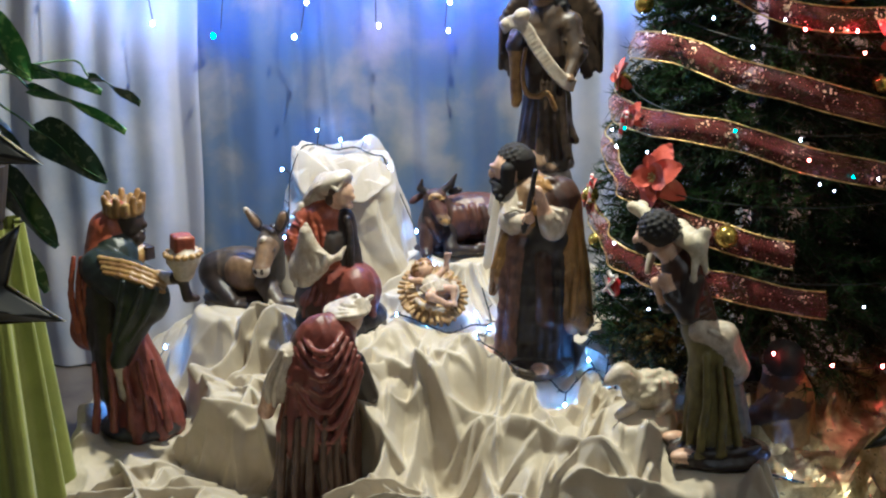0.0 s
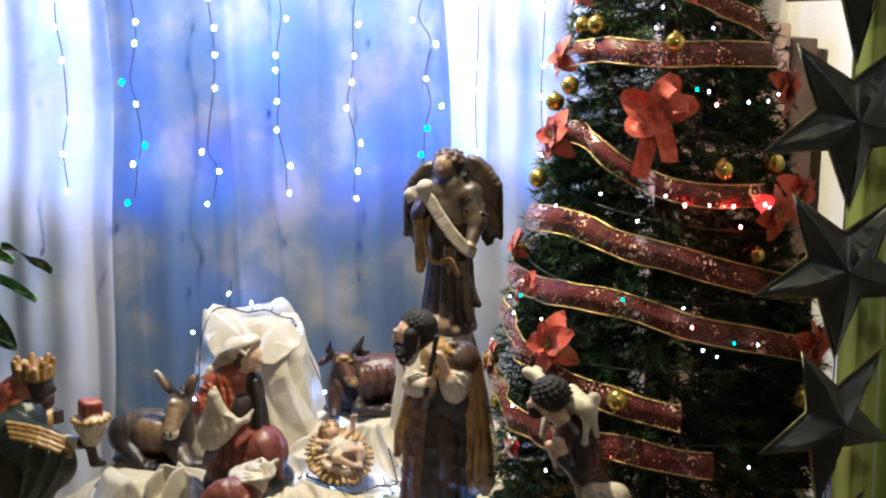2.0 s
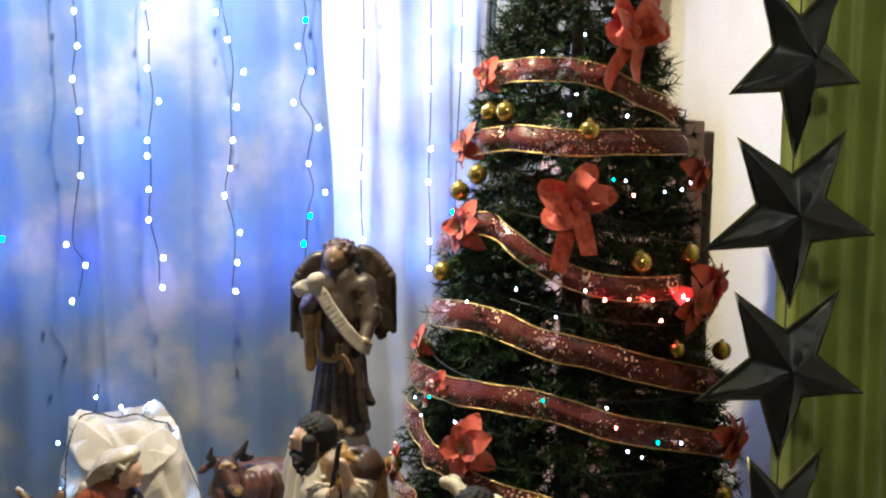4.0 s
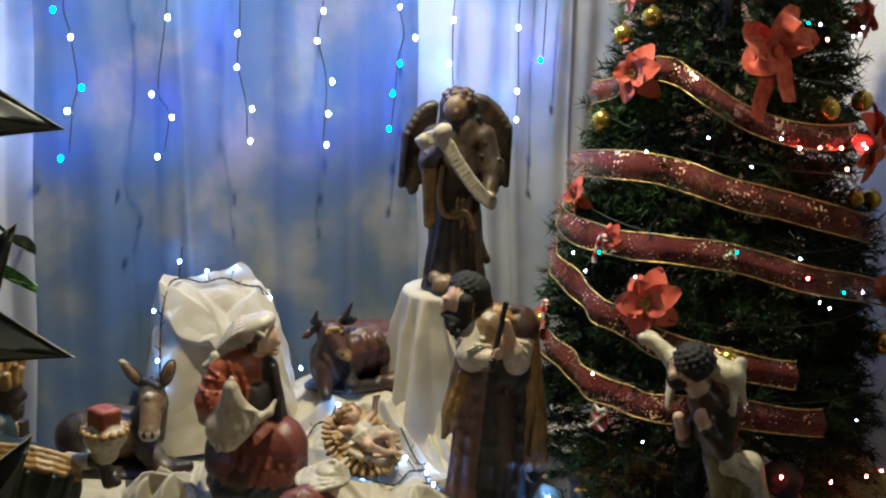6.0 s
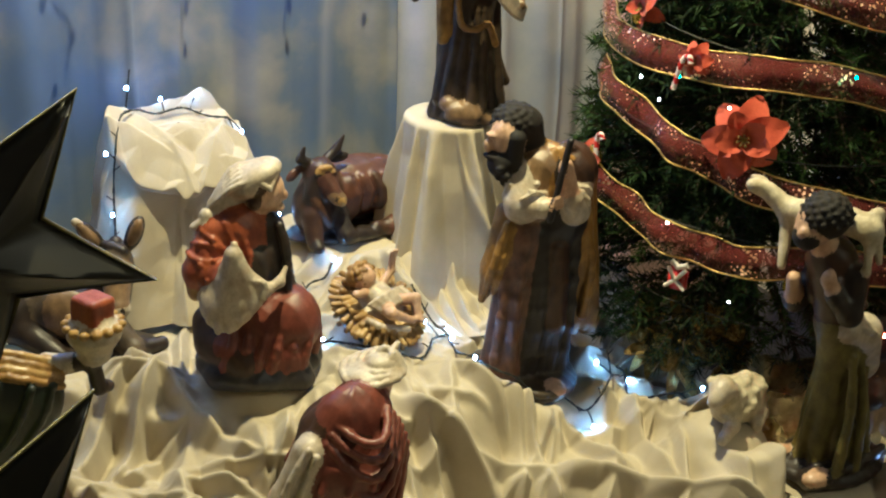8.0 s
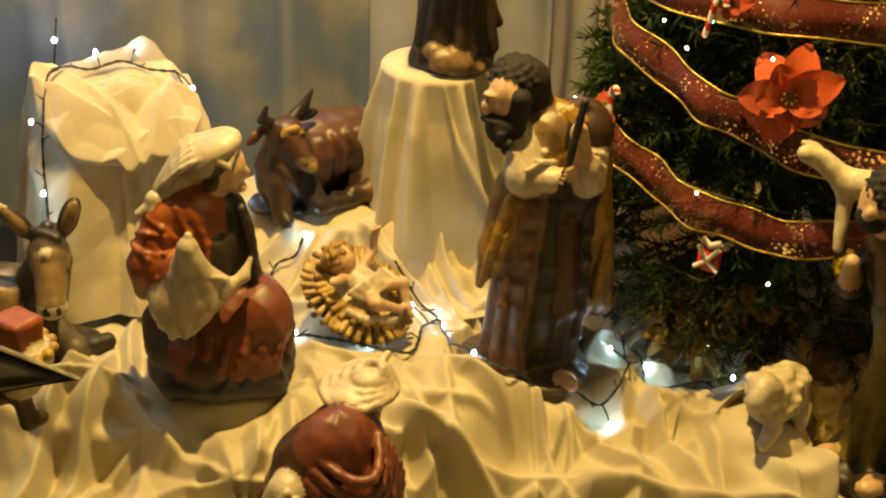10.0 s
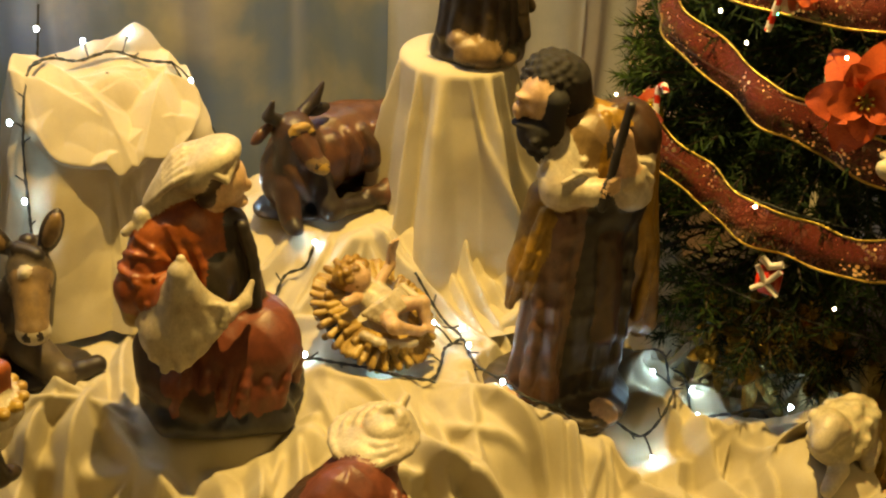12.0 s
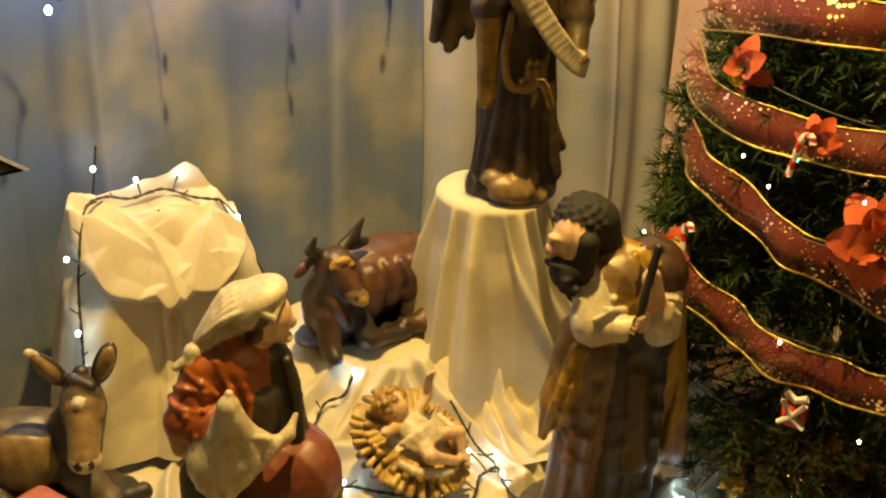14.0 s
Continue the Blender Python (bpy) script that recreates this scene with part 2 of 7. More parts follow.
def grid_faces(nu, nv, wrap=False):
    i, j = np.meshgrid(np.arange(nu if wrap else nu - 1), np.arange(nv - 1), indexing="ij")
    k = (i + 1) % nu
    return np.stack([i * nv + j, k * nv + j, k * nv + j + 1, i * nv + j + 1], -1).reshape(-1, 4)


def tube(points, radius, sides=6):
    """A round cord along points; radius a number or one for each point."""
    p = np.asarray(points, float)
    r = np.broadcast_to(np.asarray(radius, float), (len(p),))
    t = np.gradient(p, axis=0)
    t /= np.linalg.norm(t, axis=1)[:, None] + 1e-9
    up = np.where(np.abs(t[:, 2:3]) > 0.9, np.array([[1.0, 0, 0]]), np.array([[0, 0, 1.0]]))
    a = np.cross(t, up)
    a /= np.linalg.norm(a, axis=1)[:, None] + 1e-9
    b = np.cross(t, a)
    ang = np.linspace(0, 2 * np.pi, sides, endpoint=False)
    v = p[None] + r[None, :, None] * (np.cos(ang)[:, None, None] * a[None] + np.sin(ang)[:, None, None] * b[None])
    f = [tuple(q) for q in grid_faces(sides, len(p), True)]
    n = len(p)
    f += [tuple(s * n for s in range(sides)), tuple(s * n + n - 1 for s in reversed(range(sides)))]
    return v.reshape(-1, 3), f


def smooth_path(points, steps=8):
    """Catmull-Rom through the points."""
    p = np.asarray(points, float)
    p = np.vstack([2 * p[0] - p[1], p, 2 * p[-1] - p[-2]])
    out = []
    for k in range(1, len(p) - 2):
        for s in np.linspace(0, 1, steps, endpoint=False):
            a, b, c, d = p[k - 1], p[k], p[k + 1], p[k + 2]
            out.append(0.5 * (2 * b + (c - a) * s + (2 * a - 5 * b + 4 * c - d) * s**2 + (3 * b - a - 3 * c + d) * s**3))
    return np.array(out + [p[-2]])


def ball_data(r, rings=6, segs=8, squash=1.0, c=(0, 0, 0)):
    v, f = [(c[0], c[1], c[2] + r * squash)], []
    for i in range(1, rings):
        for j in range(segs):
            a, b = np.pi * i / rings, 2 * np.pi * j / segs
            v.append((c[0] + r * np.sin(a) * np.cos(b), c[1] + r * np.sin(a) * np.sin(b), c[2] + r * squash * np.cos(a)))
    v.append((c[0], c[1], c[2] - r * squash))
    for j in range(segs):
        f.append((0, 1 + j, 1 + (j + 1) % segs))
        f.append((len(v) - 1, len(v) - 1 - segs + (j + 1) % segs, len(v) - 1 - segs + j))
        for i in range(rings - 2):
            a, b = 1 + i * segs + j, 1 + i * segs + (j + 1) % segs
            f.append((a, a + segs, b + segs, b))
    return v, f


# ---- sculpting: rounded forms melted into one skin ----


def ell(c, r, mat, rot=(0, 0, 0), k=0.012):
    return ("e", np.array(c, float), np.array(r, float), np.array(Euler([radians(a) for a in rot]).to_matrix()), mat, k)


def cap(a, b, ra, rb, mat, k=0.012):
    return ("c", np.array(a, float), np.array(b, float), ra, rb, mat, k)


def rbox(c, half, r, mat, rot=(0, 0, 0), k=0.012):
    return ("b", np.array(c, float), np.array(half, float), np.array(Euler([radians(q) for q in rot]).to_matrix()), mat, k, r)


def robe(a, b, ra, rb, mat, folds=9, amp=0.06, flat=0.85, seed=0, k=0.012):
    """A hanging robe from a (bottom) to b (top) with folds that deepen downwards."""
    return ("r", np.array(a, float), np.array(b, float), ra, rb, mat, k, folds, amp, flat, seed)


def distance(prim, P):
    if prim[0] == "e":
        q = (P - prim[1]) @ prim[3]
        k0 = np.linalg.norm(q / prim[2], axis=-1)
        k1 = np.linalg.norm(q / prim[2] ** 2, axis=-1) + 1e-9
        return k0 * (k0 - 1) / k1
    if prim[0] == "b":
        q = np.abs((P - prim[1]) @ prim[3]) - prim[2]
        return np.linalg.norm(np.maximum(q, 0), axis=-1) + np.minimum(q.max(-1), 0) - prim[6]
    a, b, ra, rb = prim[1:5]
    ab = b - a
    h = np.clip(((P - a) @ ab) / (ab @ ab), 0, 1)
    q = P - a - h[..., None] * ab
    r = ra + (rb - ra) * h
    if prim[0] == "r":
        _, _, _, _, _, _, _, folds, amp, flat, seed = prim
        th = np.arctan2(q[..., 1], q[..., 0])
        turn = 0.9 * np.sin(5 * h + seed)
        s = 2.2 * np.abs(np.sin(0.5 * folds * th + seed + 0.8 * np.sin(2 * th + seed) + turn)) - 1.4 + 0.5 * np.sin((folds * 2 - 3) * th + 2.1 * seed - turn)
        r = r * (1 + amp * (1.15 - h) * s)
        q = q / np.array([1, flat, 1])
    return np.linalg.norm(q, axis=-1) - r


def bounds(prim):
    if prim[0] == "b":
        m = np.linalg.norm(prim[2]) + prim[6]
        return prim[1] - m, prim[1] + m
    if prim[0] == "e":
        m = prim[2].max()
        return prim[1] - m, prim[1] + m
    m = max(prim[3], prim[4]) * 1.25
    return np.minimum(prim[1], prim[2]) - m, np.maximum(prim[1], prim[2]) + m


def sculpt(prims, h=0.004, wrinkle=0.0, wscale=60.0, floor_z=None, calm=None):
    """Melts the forms together, and skins them with quads. Returns vertices, faces and the material index of each face."""
    lo = np.min([bounds(p)[0] for p in prims], 0) - 3 * h
    hi = np.max([bounds(p)[1] for p in prims], 0) + 3 * h
    n = np.ceil((hi - lo) / h).astype(int) + 1
    F = np.full(n, 0.05, np.float32)
    D = np.full(n, 0.05, np.float32)
    ID = np.zeros(n, np.int16)
    ax = [lo[i] + h * np.arange(n[i]) for i in range(3)]
    for prim in prims:
        a, b = bounds(prim)
        i0 = np.maximum(((a - lo) / h).astype(int) - 5, 0)
        i1 = np.minimum(((b - lo) / h).astype(int) + 6, n)
        sl = tuple(slice(i0[i], i1[i]) for i in range(3))
        P = np.stack(np.meshgrid(*[ax[i][sl[i]] for i in range(3)], indexing="ij"), -1)
        d = distance(prim, P)
        mat, k = (prim[4], prim[5]) if prim[0] in "eb" else (prim[5], prim[6])
        f = F[sl]
        m = np.clip(0.5 + 0.5 * (f - d) / k, 0, 1)
        F[sl] = f * (1 - m) + d * m - k * m * (1 - m)
        win = d < D[sl]
        D[sl] = np.where(win, d, D[sl])
        ID[sl] = np.where(win, mat, ID[sl])
    if wrinkle:
        X, Y, Z = np.meshgrid(*ax, indexing="ij", sparse=True)
        bend = 1.6 * np.sin(11 * Z + 14 * X) + 1.1 * np.sin(19 * Z - 13 * Y + 1.0)
        s1 = np.abs(np.sin(0.55 * wscale * X + 0.30 * wscale * Y + 0.10 * wscale * Z + bend))
        s2 = np.abs(np.sin(0.42 * wscale * Y - 0.25 * wscale * X + 0.22 * wscale * Z - 1.3 * bend))
        amount = np.asarray(calm if calm is not None else [1.0] * 16, np.float32)[ID]
        F += (wrinkle * amount * (1.6 * s1 + 1.2 * s2 - 1.7)).astype(np.float32)
    if floor_z is not None:
        F = np.maximum(F, (floor_z - ax[2])[None, None, :].astype(np.float32))
    neg = F < 0
    c = [neg[i:n[0] - 1 + i, j:n[1] - 1 + j, k:n[2] - 1 + k] for i in (0, 1) for j in (0, 1) for k in (0, 1)]
    s = sum(q.astype(np.int8) for q in c)
    cells = np.argwhere((s > 0) & (s < 8))
    where = np.full(n - 1, -1, np.int64)
    where[tuple(cells.T)] = np.arange(len(cells))
    total, count = np.zeros((len(cells), 3)), np.zeros(len(cells))
    corners = [np.array([i, j, k]) for i in (0, 1) for j in (0, 1) for k in (0, 1)]
    vals = {tuple(q): F[tuple((cells + q).T)] for q in corners}
    for p in corners:
        for axis in range(3):
            if p[axis] == 0:
                q = p.copy()
                q[axis] = 1
                a, b = vals[tuple(p)], vals[tuple(q)]
                cross = (a < 0) != (b < 0)
                t = np.where(cross, a / np.where(cross, a - b, 1), 0)
                pt = np.broadcast_to(p, (len(cells), 3)).astype(float).copy()
                pt[:, axis] += t
                total += np.where(cross[:, None], pt, 0)
                count += cross
    V = lo + h * (cells + total / count[:, None])
    faces = []
    for axis in range(3):
        u, w = [(1, 2), (2, 0), (0, 1)][axis]
        sl0, sl1 = [slice(None)] * 3, [slice(None)] * 3
        sl0[axis], sl1[axis] = slice(0, -1), slice(1, None)
        A, B = neg[tuple(sl0)], neg[tuple(sl1)]
        e = np.argwhere(A != B)
        e = e[(e[:, u] > 0) & (e[:, w] > 0) & (e[:, u] < n[u] - 1) & (e[:, w] < n[w] - 1)]
        inside = A[tuple(e.T)]
        du, dw = np.eye(3, dtype=int)[u], np.eye(3, dtype=int)[w]
        quad = np.stack([where[tuple((e - du - dw).T)], where[tuple((e - dw).T)], where[tuple(e.T)], where[tuple((e - du).T)]], 1)
        quad[~inside] = quad[~inside][:, ::-1]
        faces.append(quad)
    faces = np.concatenate(faces)
    vid = ID[tuple(cells.T)]
    return V, faces, vid[faces[:, 0]]


def statue(name, label, prims, mats, at, h=0.004, wrinkle=0.0017, wscale=150.0, category="statue", group=""):
    calm = [0.15 if "skin" in m.name or "gold" in m.name else (0.45 if "hair" in m.name or "cream" in m.name or "wool" in m.name else 1.0) for m in mats]
    v, f, idx = sculpt(prims, h, wrinkle, wscale, 0.0, calm)
    return thing(name, label, category, v, f, mats, idx, True, group, "", at)


TABLE = np.random.default_rng(31).uniform(0, 1, (64, 64))


def facets(x, y, cx, cy, turn=0.0, seed=0.0):
    """Crumpled-cloth heights from 0 to 1: slanted flat patches that meet in bent creases."""
    c, s = np.cos(turn), np.sin(turn)
    u, v = (c * x + s * y) / cx, (c * y - s * x) / cy
    u, v = u + 0.33 * np.sin(2.1 * v + seed) + 0.2 * np.sin(1.3 * u + 2.7 * v), v + 0.33 * np.sin(1.7 * u + 2 * seed) + 0.2 * np.sin(2.9 * u - v)
    u, v = u + 17 + seed * 7, v + 11 + seed * 5
    i, j = np.floor(u).astype(int), np.floor(v).astype(int)
    f, g = u - i, v - j
    h = lambda p, q: TABLE[p % 64, q % 64]
    a, b, d, e = h(i, j), h(i + 1, j), h(i, j + 1), h(i + 1, j + 1)
    one = np.where(f > g, a + (b - a) * f + (e - b) * g, a + (e - d) * f + (d - a) * g)
    two = np.where(f + g < 1, a + (b - a) * f + (d - a) * g, e + (d - e) * (1 - f) + (b - e) * (1 - g))
    return np.where(h(i + 29, j + 41) > 0.5, one, two)


# ---- room ----
FLOOR, CEIL = -0.33, 2.62


def slab(name, lo, hi, mat, label):
    v, f = box_data(lo, hi)
    return thing(name, label, "wall", v, f, mat, None, False, "", "structure")


slab("floor", (-2.6, -2.6, FLOOR - 0.1), (2.6, 3.3, FLOOR), floor_mat, "dark tiled floor under the display")
slab("ceiling", (-2.6, -2.6, CEIL), (2.6, 3.3, CEIL + 0.1), ceil_paint, "unseen ceiling, darkened to cut bounced light")
slab("wall_back", (-2.6, 3.12, FLOOR), (2.6, 3.3, CEIL), wall_paint, "cream painted wall behind the curtain")
slab("wall_left", (-2.6, -2.4, FLOOR), (-2.4, 3.12, CEIL), low_bounce_wall, "unseen side wall, darkened to cut bounced light")
slab("wall_right", (1.60, -2.4, FLOOR), (1.80, 3.12, CEIL), wall_paint, "unseen side wall, darkened to cut bounced light beside the tree")
slab("wall_front", (-2.6, -2.6, FLOOR), (2.6, -2.4, CEIL), low_bounce_wall, "unseen wall behind the viewer, darkened to cut bounced light")


def crease(x, y, folds):
    """The height of sharp cloth ridges, each (x, y, direction, length, width, height)."""
    z = np.zeros_like(x)
    for cx, cy, a, ln, w, hh in folds:
        u = (x - cx) * np.cos(a) + (y - cy) * np.sin(a)
        v = -(x - cx) * np.sin(a) + (y - cy) * np.cos(a) + 0.10 * u * u / ln
        s = np.clip(1 - np.abs(u) / (1.6 * ln), 0, 1)
        z = np.maximum(z, hh * np.clip(1 - np.abs(v) / (2.6 * w * (0.45 + 0.55 * s)), 0, 1) * np.clip(1.6 * s, 0, 1))
    return z


# ---- curtain with printed clouds ----


def pleat(x, z):
    """How far the curtain bulges towards the room at x and height z."""
    g = 0.020 * np.sin(11 * x + 1.3 * np.sin(4.1 * x)) + 0.007 * np.sin(31 * x + 2 * np.sin(5 * x) + 0.5 * z) + 0.003 * np.sin(71 * x + 0.4 * z)
    g = g * (0.8 + 0.25 * np.sin(2 * z + 3 * x))
    g += 0.022 * np.abs(np.sin(7.3 * x + 0.9 * np.sin(2.3 * x) + 0.12 * np.sin(1.7 * z))) ** 0.7 + 0.008 * np.abs(np.sin(19 * x + 1.5 * np.sin(3.1 * x) + 0.25 * z))
    g += 0.018 * np.exp(-np.abs(x + 0.28 + 0.03 * (z - 0.5)) / 0.015) + 0.02 * np.exp(-np.abs(x - 0.93) / 0.02)
    return g


def build_curtain():
    x, z = np.meshgrid(np.linspace(-1.75, 1.34, 420), np.linspace(FLOOR + 0.005, 2.3, 70), indexing="ij")
    y = 3.05 - pleat(x, z)
    v = np.stack([x, y, z], -1).reshape(-1, 3)
    thing("cloud_curtain", "blue satin curtain printed with pale clouds, hanging in folds", "curtain", v, grid_faces(420, 70)[:, ::-1], cloud_mat)
    for x0, x1, label in ((-1.76, -0.69, "pale sheer curtain panel hanging at the window side"), (0.41, 1.345, "pale sheer curtain panel hanging behind the tree")):
        x, z = np.meshgrid(np.linspace(x0, x1, 170), np.linspace(FLOOR + 0.006, 2.295, 70), indexing="ij")
        y = 3.032 - pleat(x, z) - 0.008 * np.sin(52 * x + 0.6 * np.sin(3 * z))
        v = np.stack([x + 0.022 * np.sin(2.3 * z + 1.5 * x) + 0.006 * np.sin(7 * z), y, z], -1).reshape(-1, 3)
        thing("pale_curtain", label, "curtain", v, grid_faces(170, 70)[:, ::-1], pale_cloth, group="pale curtains")
    rod_v, rod_f = tube([(-1.8, 3.0, 2.31), (1.45, 3.0, 2.31)], 0.012, 10)
    thing("curtain_rod", "dark metal rod carrying the curtain", "curtain rod", rod_v, rod_f, rod_shade_brown)


build_curtain()


def drape(name, x0, x1, y0, z0, z1, label, seed):
    x, z = np.meshgrid(np.linspace(x0, x1, 120), np.linspace(z0, z1, 50), indexing="ij")
    u = (x - x0) / (x1 - x0)
    y = y0 + 0.045 * (np.abs(np.sin(3.5 * np.pi * u + seed + 0.25 * np.sin(2 * z))) - 0.5) + 0.012 * np.sin(17 * np.pi * u + seed)
    v = np.stack([x + 0.012 * np.sin(2 * z + seed), y, z], -1).reshape(-1, 3)
    return thing(name, label, "drape", v, grid_faces(120, 50), green_satin, group="green drapes")


drape("green_drape", 1.09, 1.58, 1.47, FLOOR + 0.01, 2.58, "yellow-green satin drape hanging from the ceiling beside stars", 1.9)


def build_cabinet():
    e = thing("tall_cabinet", "tall pinkish board cabinet standing behind the tree", "cabinet", at=pose(1.27, 2.86, FLOOR))
    v, f = bevel_box((-0.19, -0.1, 0), (0.195, 0.1, 1.67))
    part("body", e, v, f, cabinet_mat, smooth=False)
    # brown strip built in place of the shaded wall beside the cabinet
    v, f = bevel_box((0.20, -0.09, 0), (0.29, 0.08, 1.62), 0.004)
    part("wall_shade_strip", e, v, f, rod_shade_brown, "brown strip for the shade on the wall", smooth=False)


build_cabinet()

# ---- the cloth-covered ground ----
GROUND = np.array([
    (0.02, 2.41, 0.04), (-0.25, 2.42, 0.02), (0.27, 2.21, -0.045), (0.12, 2.16, 0.025), (-0.13, 2.34, 0.035), (0.24, 2.14, -0.015),
    (0.34, 2.02, -0.10), (0.40, 2.10, -0.04), (0.62, 2.22, -0.17), (0.78, 1.95, -0.14), (0.47, 1.80, 0.012), (0.60, 1.65, -0.065),
    (0.12, 2.74, 0.135), (-0.56, 2.70, 0.0), (-0.45, 2.54, 0.0), (-0.55, 2.40, -0.17), (-0.78, 2.22, -0.245), (-0.32, 1.96, -0.285),
    (0.0, 1.86, -0.25), (0.3, 1.75, -0.12), (0.4, 1.60, -0.16), (-0.6, 1.95, -0.30), (-0.95, 2.1, -0.31), (0.12, 2.0, -0.12),
    (-0.15, 2.14, -0.09), (0.9, 1.5, -0.25), (-0.9, 2.7, -0.28), (0.1, 1.5, -0.31), (-0.35, 2.26, -0.06)])
FEET = np.array([(0.02, 2.40, 0.035, 0.09), (-0.25, 2.42, 0.02, 0.13), (0.27, 2.21, -0.045, 0.12), (-0.81, 2.325, -0.245, 0.13), (-0.32, 1.96, -0.285, 0.13), (0.60, 1.65, -0.065, 0.11),
                 (0.48, 1.80, 0.012, 0.08), (0.14, 2.74, 0.135, 0.12), (-0.55, 2.71, 0.0, 0.12)])
def base_height(x, y):
    """The boxes and stuffing under the cloth."""
    w = np.zeros_like(x)
    z = np.zeros_like(x)
    for gx, gy, gz in GROUND:
        q = 1.0 / (((x - gx) ** 2 + (y - gy) ** 2) + 0.0012) ** 1.7
        w += q
        z += q * gz
    z = z / w - 0.012
    for fx, fy, fz, fr in FEET:
        d = np.hypot(x - fx, y - fy)
        near = np.clip(1.45 - d / fr, 0, 1)
        near = near * near * (3 - 2 * near)
        z = z * (1 - near) + fz * near
    return np.maximum(z, FLOOR + 0.012)


def build_ground():
    """Muslin thrown over the boxes: flat slanting patches between sharp creases, calmer under the crib, with long folds that run down from the pedestal and the raised places."""
    n, m = 560, 446
    x0, x1, y0, y1 = -1.05, 0.92, 1.42, 2.985
    x, y = np.meshgrid(np.linspace(x0, x1, n), np.linspace(y0, y1, m), indexing="ij")
    calm = np.exp(-(((x + 0.02) / 0.36) ** 2 + ((y - 2.40) / 0.19) ** 2) ** 2)
    calm = np.maximum(calm, np.clip((y - 2.58) / 0.1, 0, 1) * np.clip((x + 0.5) / 0.1, 0, 1))
    calm = np.maximum(calm, 0.55 * np.exp(-(((x - 0.30) / 0.30) ** 2 + ((y - 2.02) / 0.20) ** 2) ** 2))
    foot = np.zeros_like(x)
    for fx, fy, fz, fr in FEET:
        foot = np.maximum(foot, np.clip(4.0 * (1.22 - np.hypot(x - fx, y - fy) / fr), 0, 1))
    high = base_height(x, y)
    loose = (1 - 0.62 * calm) * (1 - foot)
    u, w = x + 0.04 * (facets(x, y, 0.3, 0.3, 1.0, 3.0) - 0.5), y + 0.05 * (facets(x, y, 0.3, 0.26, 0.2, 7.0) - 0.5)
    z = 0.150 * facets(u, w, 0.115, 0.18, 0.55, 1.0) + 0.055 * facets(u, w, 0.060, 0.09, -0.6, 2.3) + 0.008 * facets(x, y, 0.03, 0.05, 0.2, 4.0)
    g = np.random.default_rng(8)
    folds = []
    for _ in range(100):
        fx, fy = g.uniform(-0.95, 0.8), g.uniform(1.5, 2.5)
        folds.append((fx, fy, np.arctan2(fy - 2.75, fx - 0.1) + g.normal(0, 0.75), g.uniform(0.08, 0.26), g.uniform(0.007, 0.016), g.uniform(0.035, 0.085)))
    quiet = [(0.20, 2.46, 1.9, 0.16, 0.008, 0.028), (0.13, 2.47, 1.75, 0.14, 0.007, 0.020), (0.08, 2.60, 0.3, 0.14, 0.010, 0.03), (-0.02, 2.58, 0.6, 0.1, 0.009, 0.022), (0.24, 2.38, 1.6, 0.12, 0.008, 0.03), (-0.08, 2.55, 2.4, 0.10, 0.008, 0.02),
             (-0.12, 2.25, 2.6, 0.12, 0.007, 0.016), (0.06, 2.20, 1.0, 0.10, 0.008, 0.022), (0.28, 2.47, 1.45, 0.14, 0.007, 0.035), (0.17, 2.53, 2.0, 0.12, 0.007, 0.030), (0.0, 2.66, 0.1, 0.16, 0.009, 0.034), (0.05, 2.54, 0.8, 0.10, 0.006, 0.022), (0.21, 2.30, 1.2, 0.12, 0.007, 0.024), (-0.02, 2.22, 2.2, 0.14, 0.007, 0.024), (-0.16, 2.20, 1.5, 0.12, 0.008, 0.03), (0.16, 2.02, 1.3, 0.16, 0.008, 0.04), (0.26, 1.98, 1.7, 0.16, 0.008, 0.045), (0.38, 1.94, 1.2, 0.15, 0.009, 0.045), (0.46, 2.0, 0.7, 0.12, 0.008, 0.035), (-0.42, 2.50, 2.0, 0.2, 0.012, 0.05), (-0.36, 2.58, 1.2, 0.12, 0.010, 0.05), (-0.40, 2.36, 1.8, 0.18, 0.012, 0.05)]
    z = z * loose + np.maximum(crease(x, y, folds) * (1 - calm), crease(x, y, quiet)) * (1 - foot) - 0.095 * loose
    rim = np.minimum.reduce([x - x0, x1 - x, y - y0, y1 - y])
    z = (high + z) * np.clip(rim / 0.05, 0, 1) + (FLOOR + 0.012) * (1 - np.clip(rim / 0.05, 0, 1))
    for _ in range(1):
        z[1:-1, 1:-1] = 0.2 * (z[1:-1, 1:-1] + z[:-2, 1:-1] + z[2:, 1:-1] + z[1:-1, :-2] + z[1:-1, 2:])
    z = np.maximum(z, FLOOR + 0.008)
    lean = 0.6 * (z - high) * loose
    P = np.stack([x - lean * 0.25, y - lean, z])
    CLOTH.append(P[:, ::3, ::3].reshape(3, -1))
    v = np.moveaxis(P, 0, -1).reshape(-1, 3)
    thing("ground_cloth", "crumpled cream muslin draped over low boxes as ground", "cloth", v, grid_faces(n, m), muslin)


CLOTH = []


def ground_height(x, y):
    """The top of the settled cloth at given places."""
    x, y = np.atleast_1d(np.asarray(x, float)), np.atleast_1d(np.asarray(y, float))
    X, Y, Z = CLOTH[0]
    out = np.empty(x.shape)
    for k in np.ndindex(x.shape):
        d = (X - x[k]) ** 2 + (Y - y[k]) ** 2
        out[k] = Z[d < 0.013 ** 2].max() if (d < 0.013 ** 2).any() else Z[d.argmin()]
    return out


build_ground()


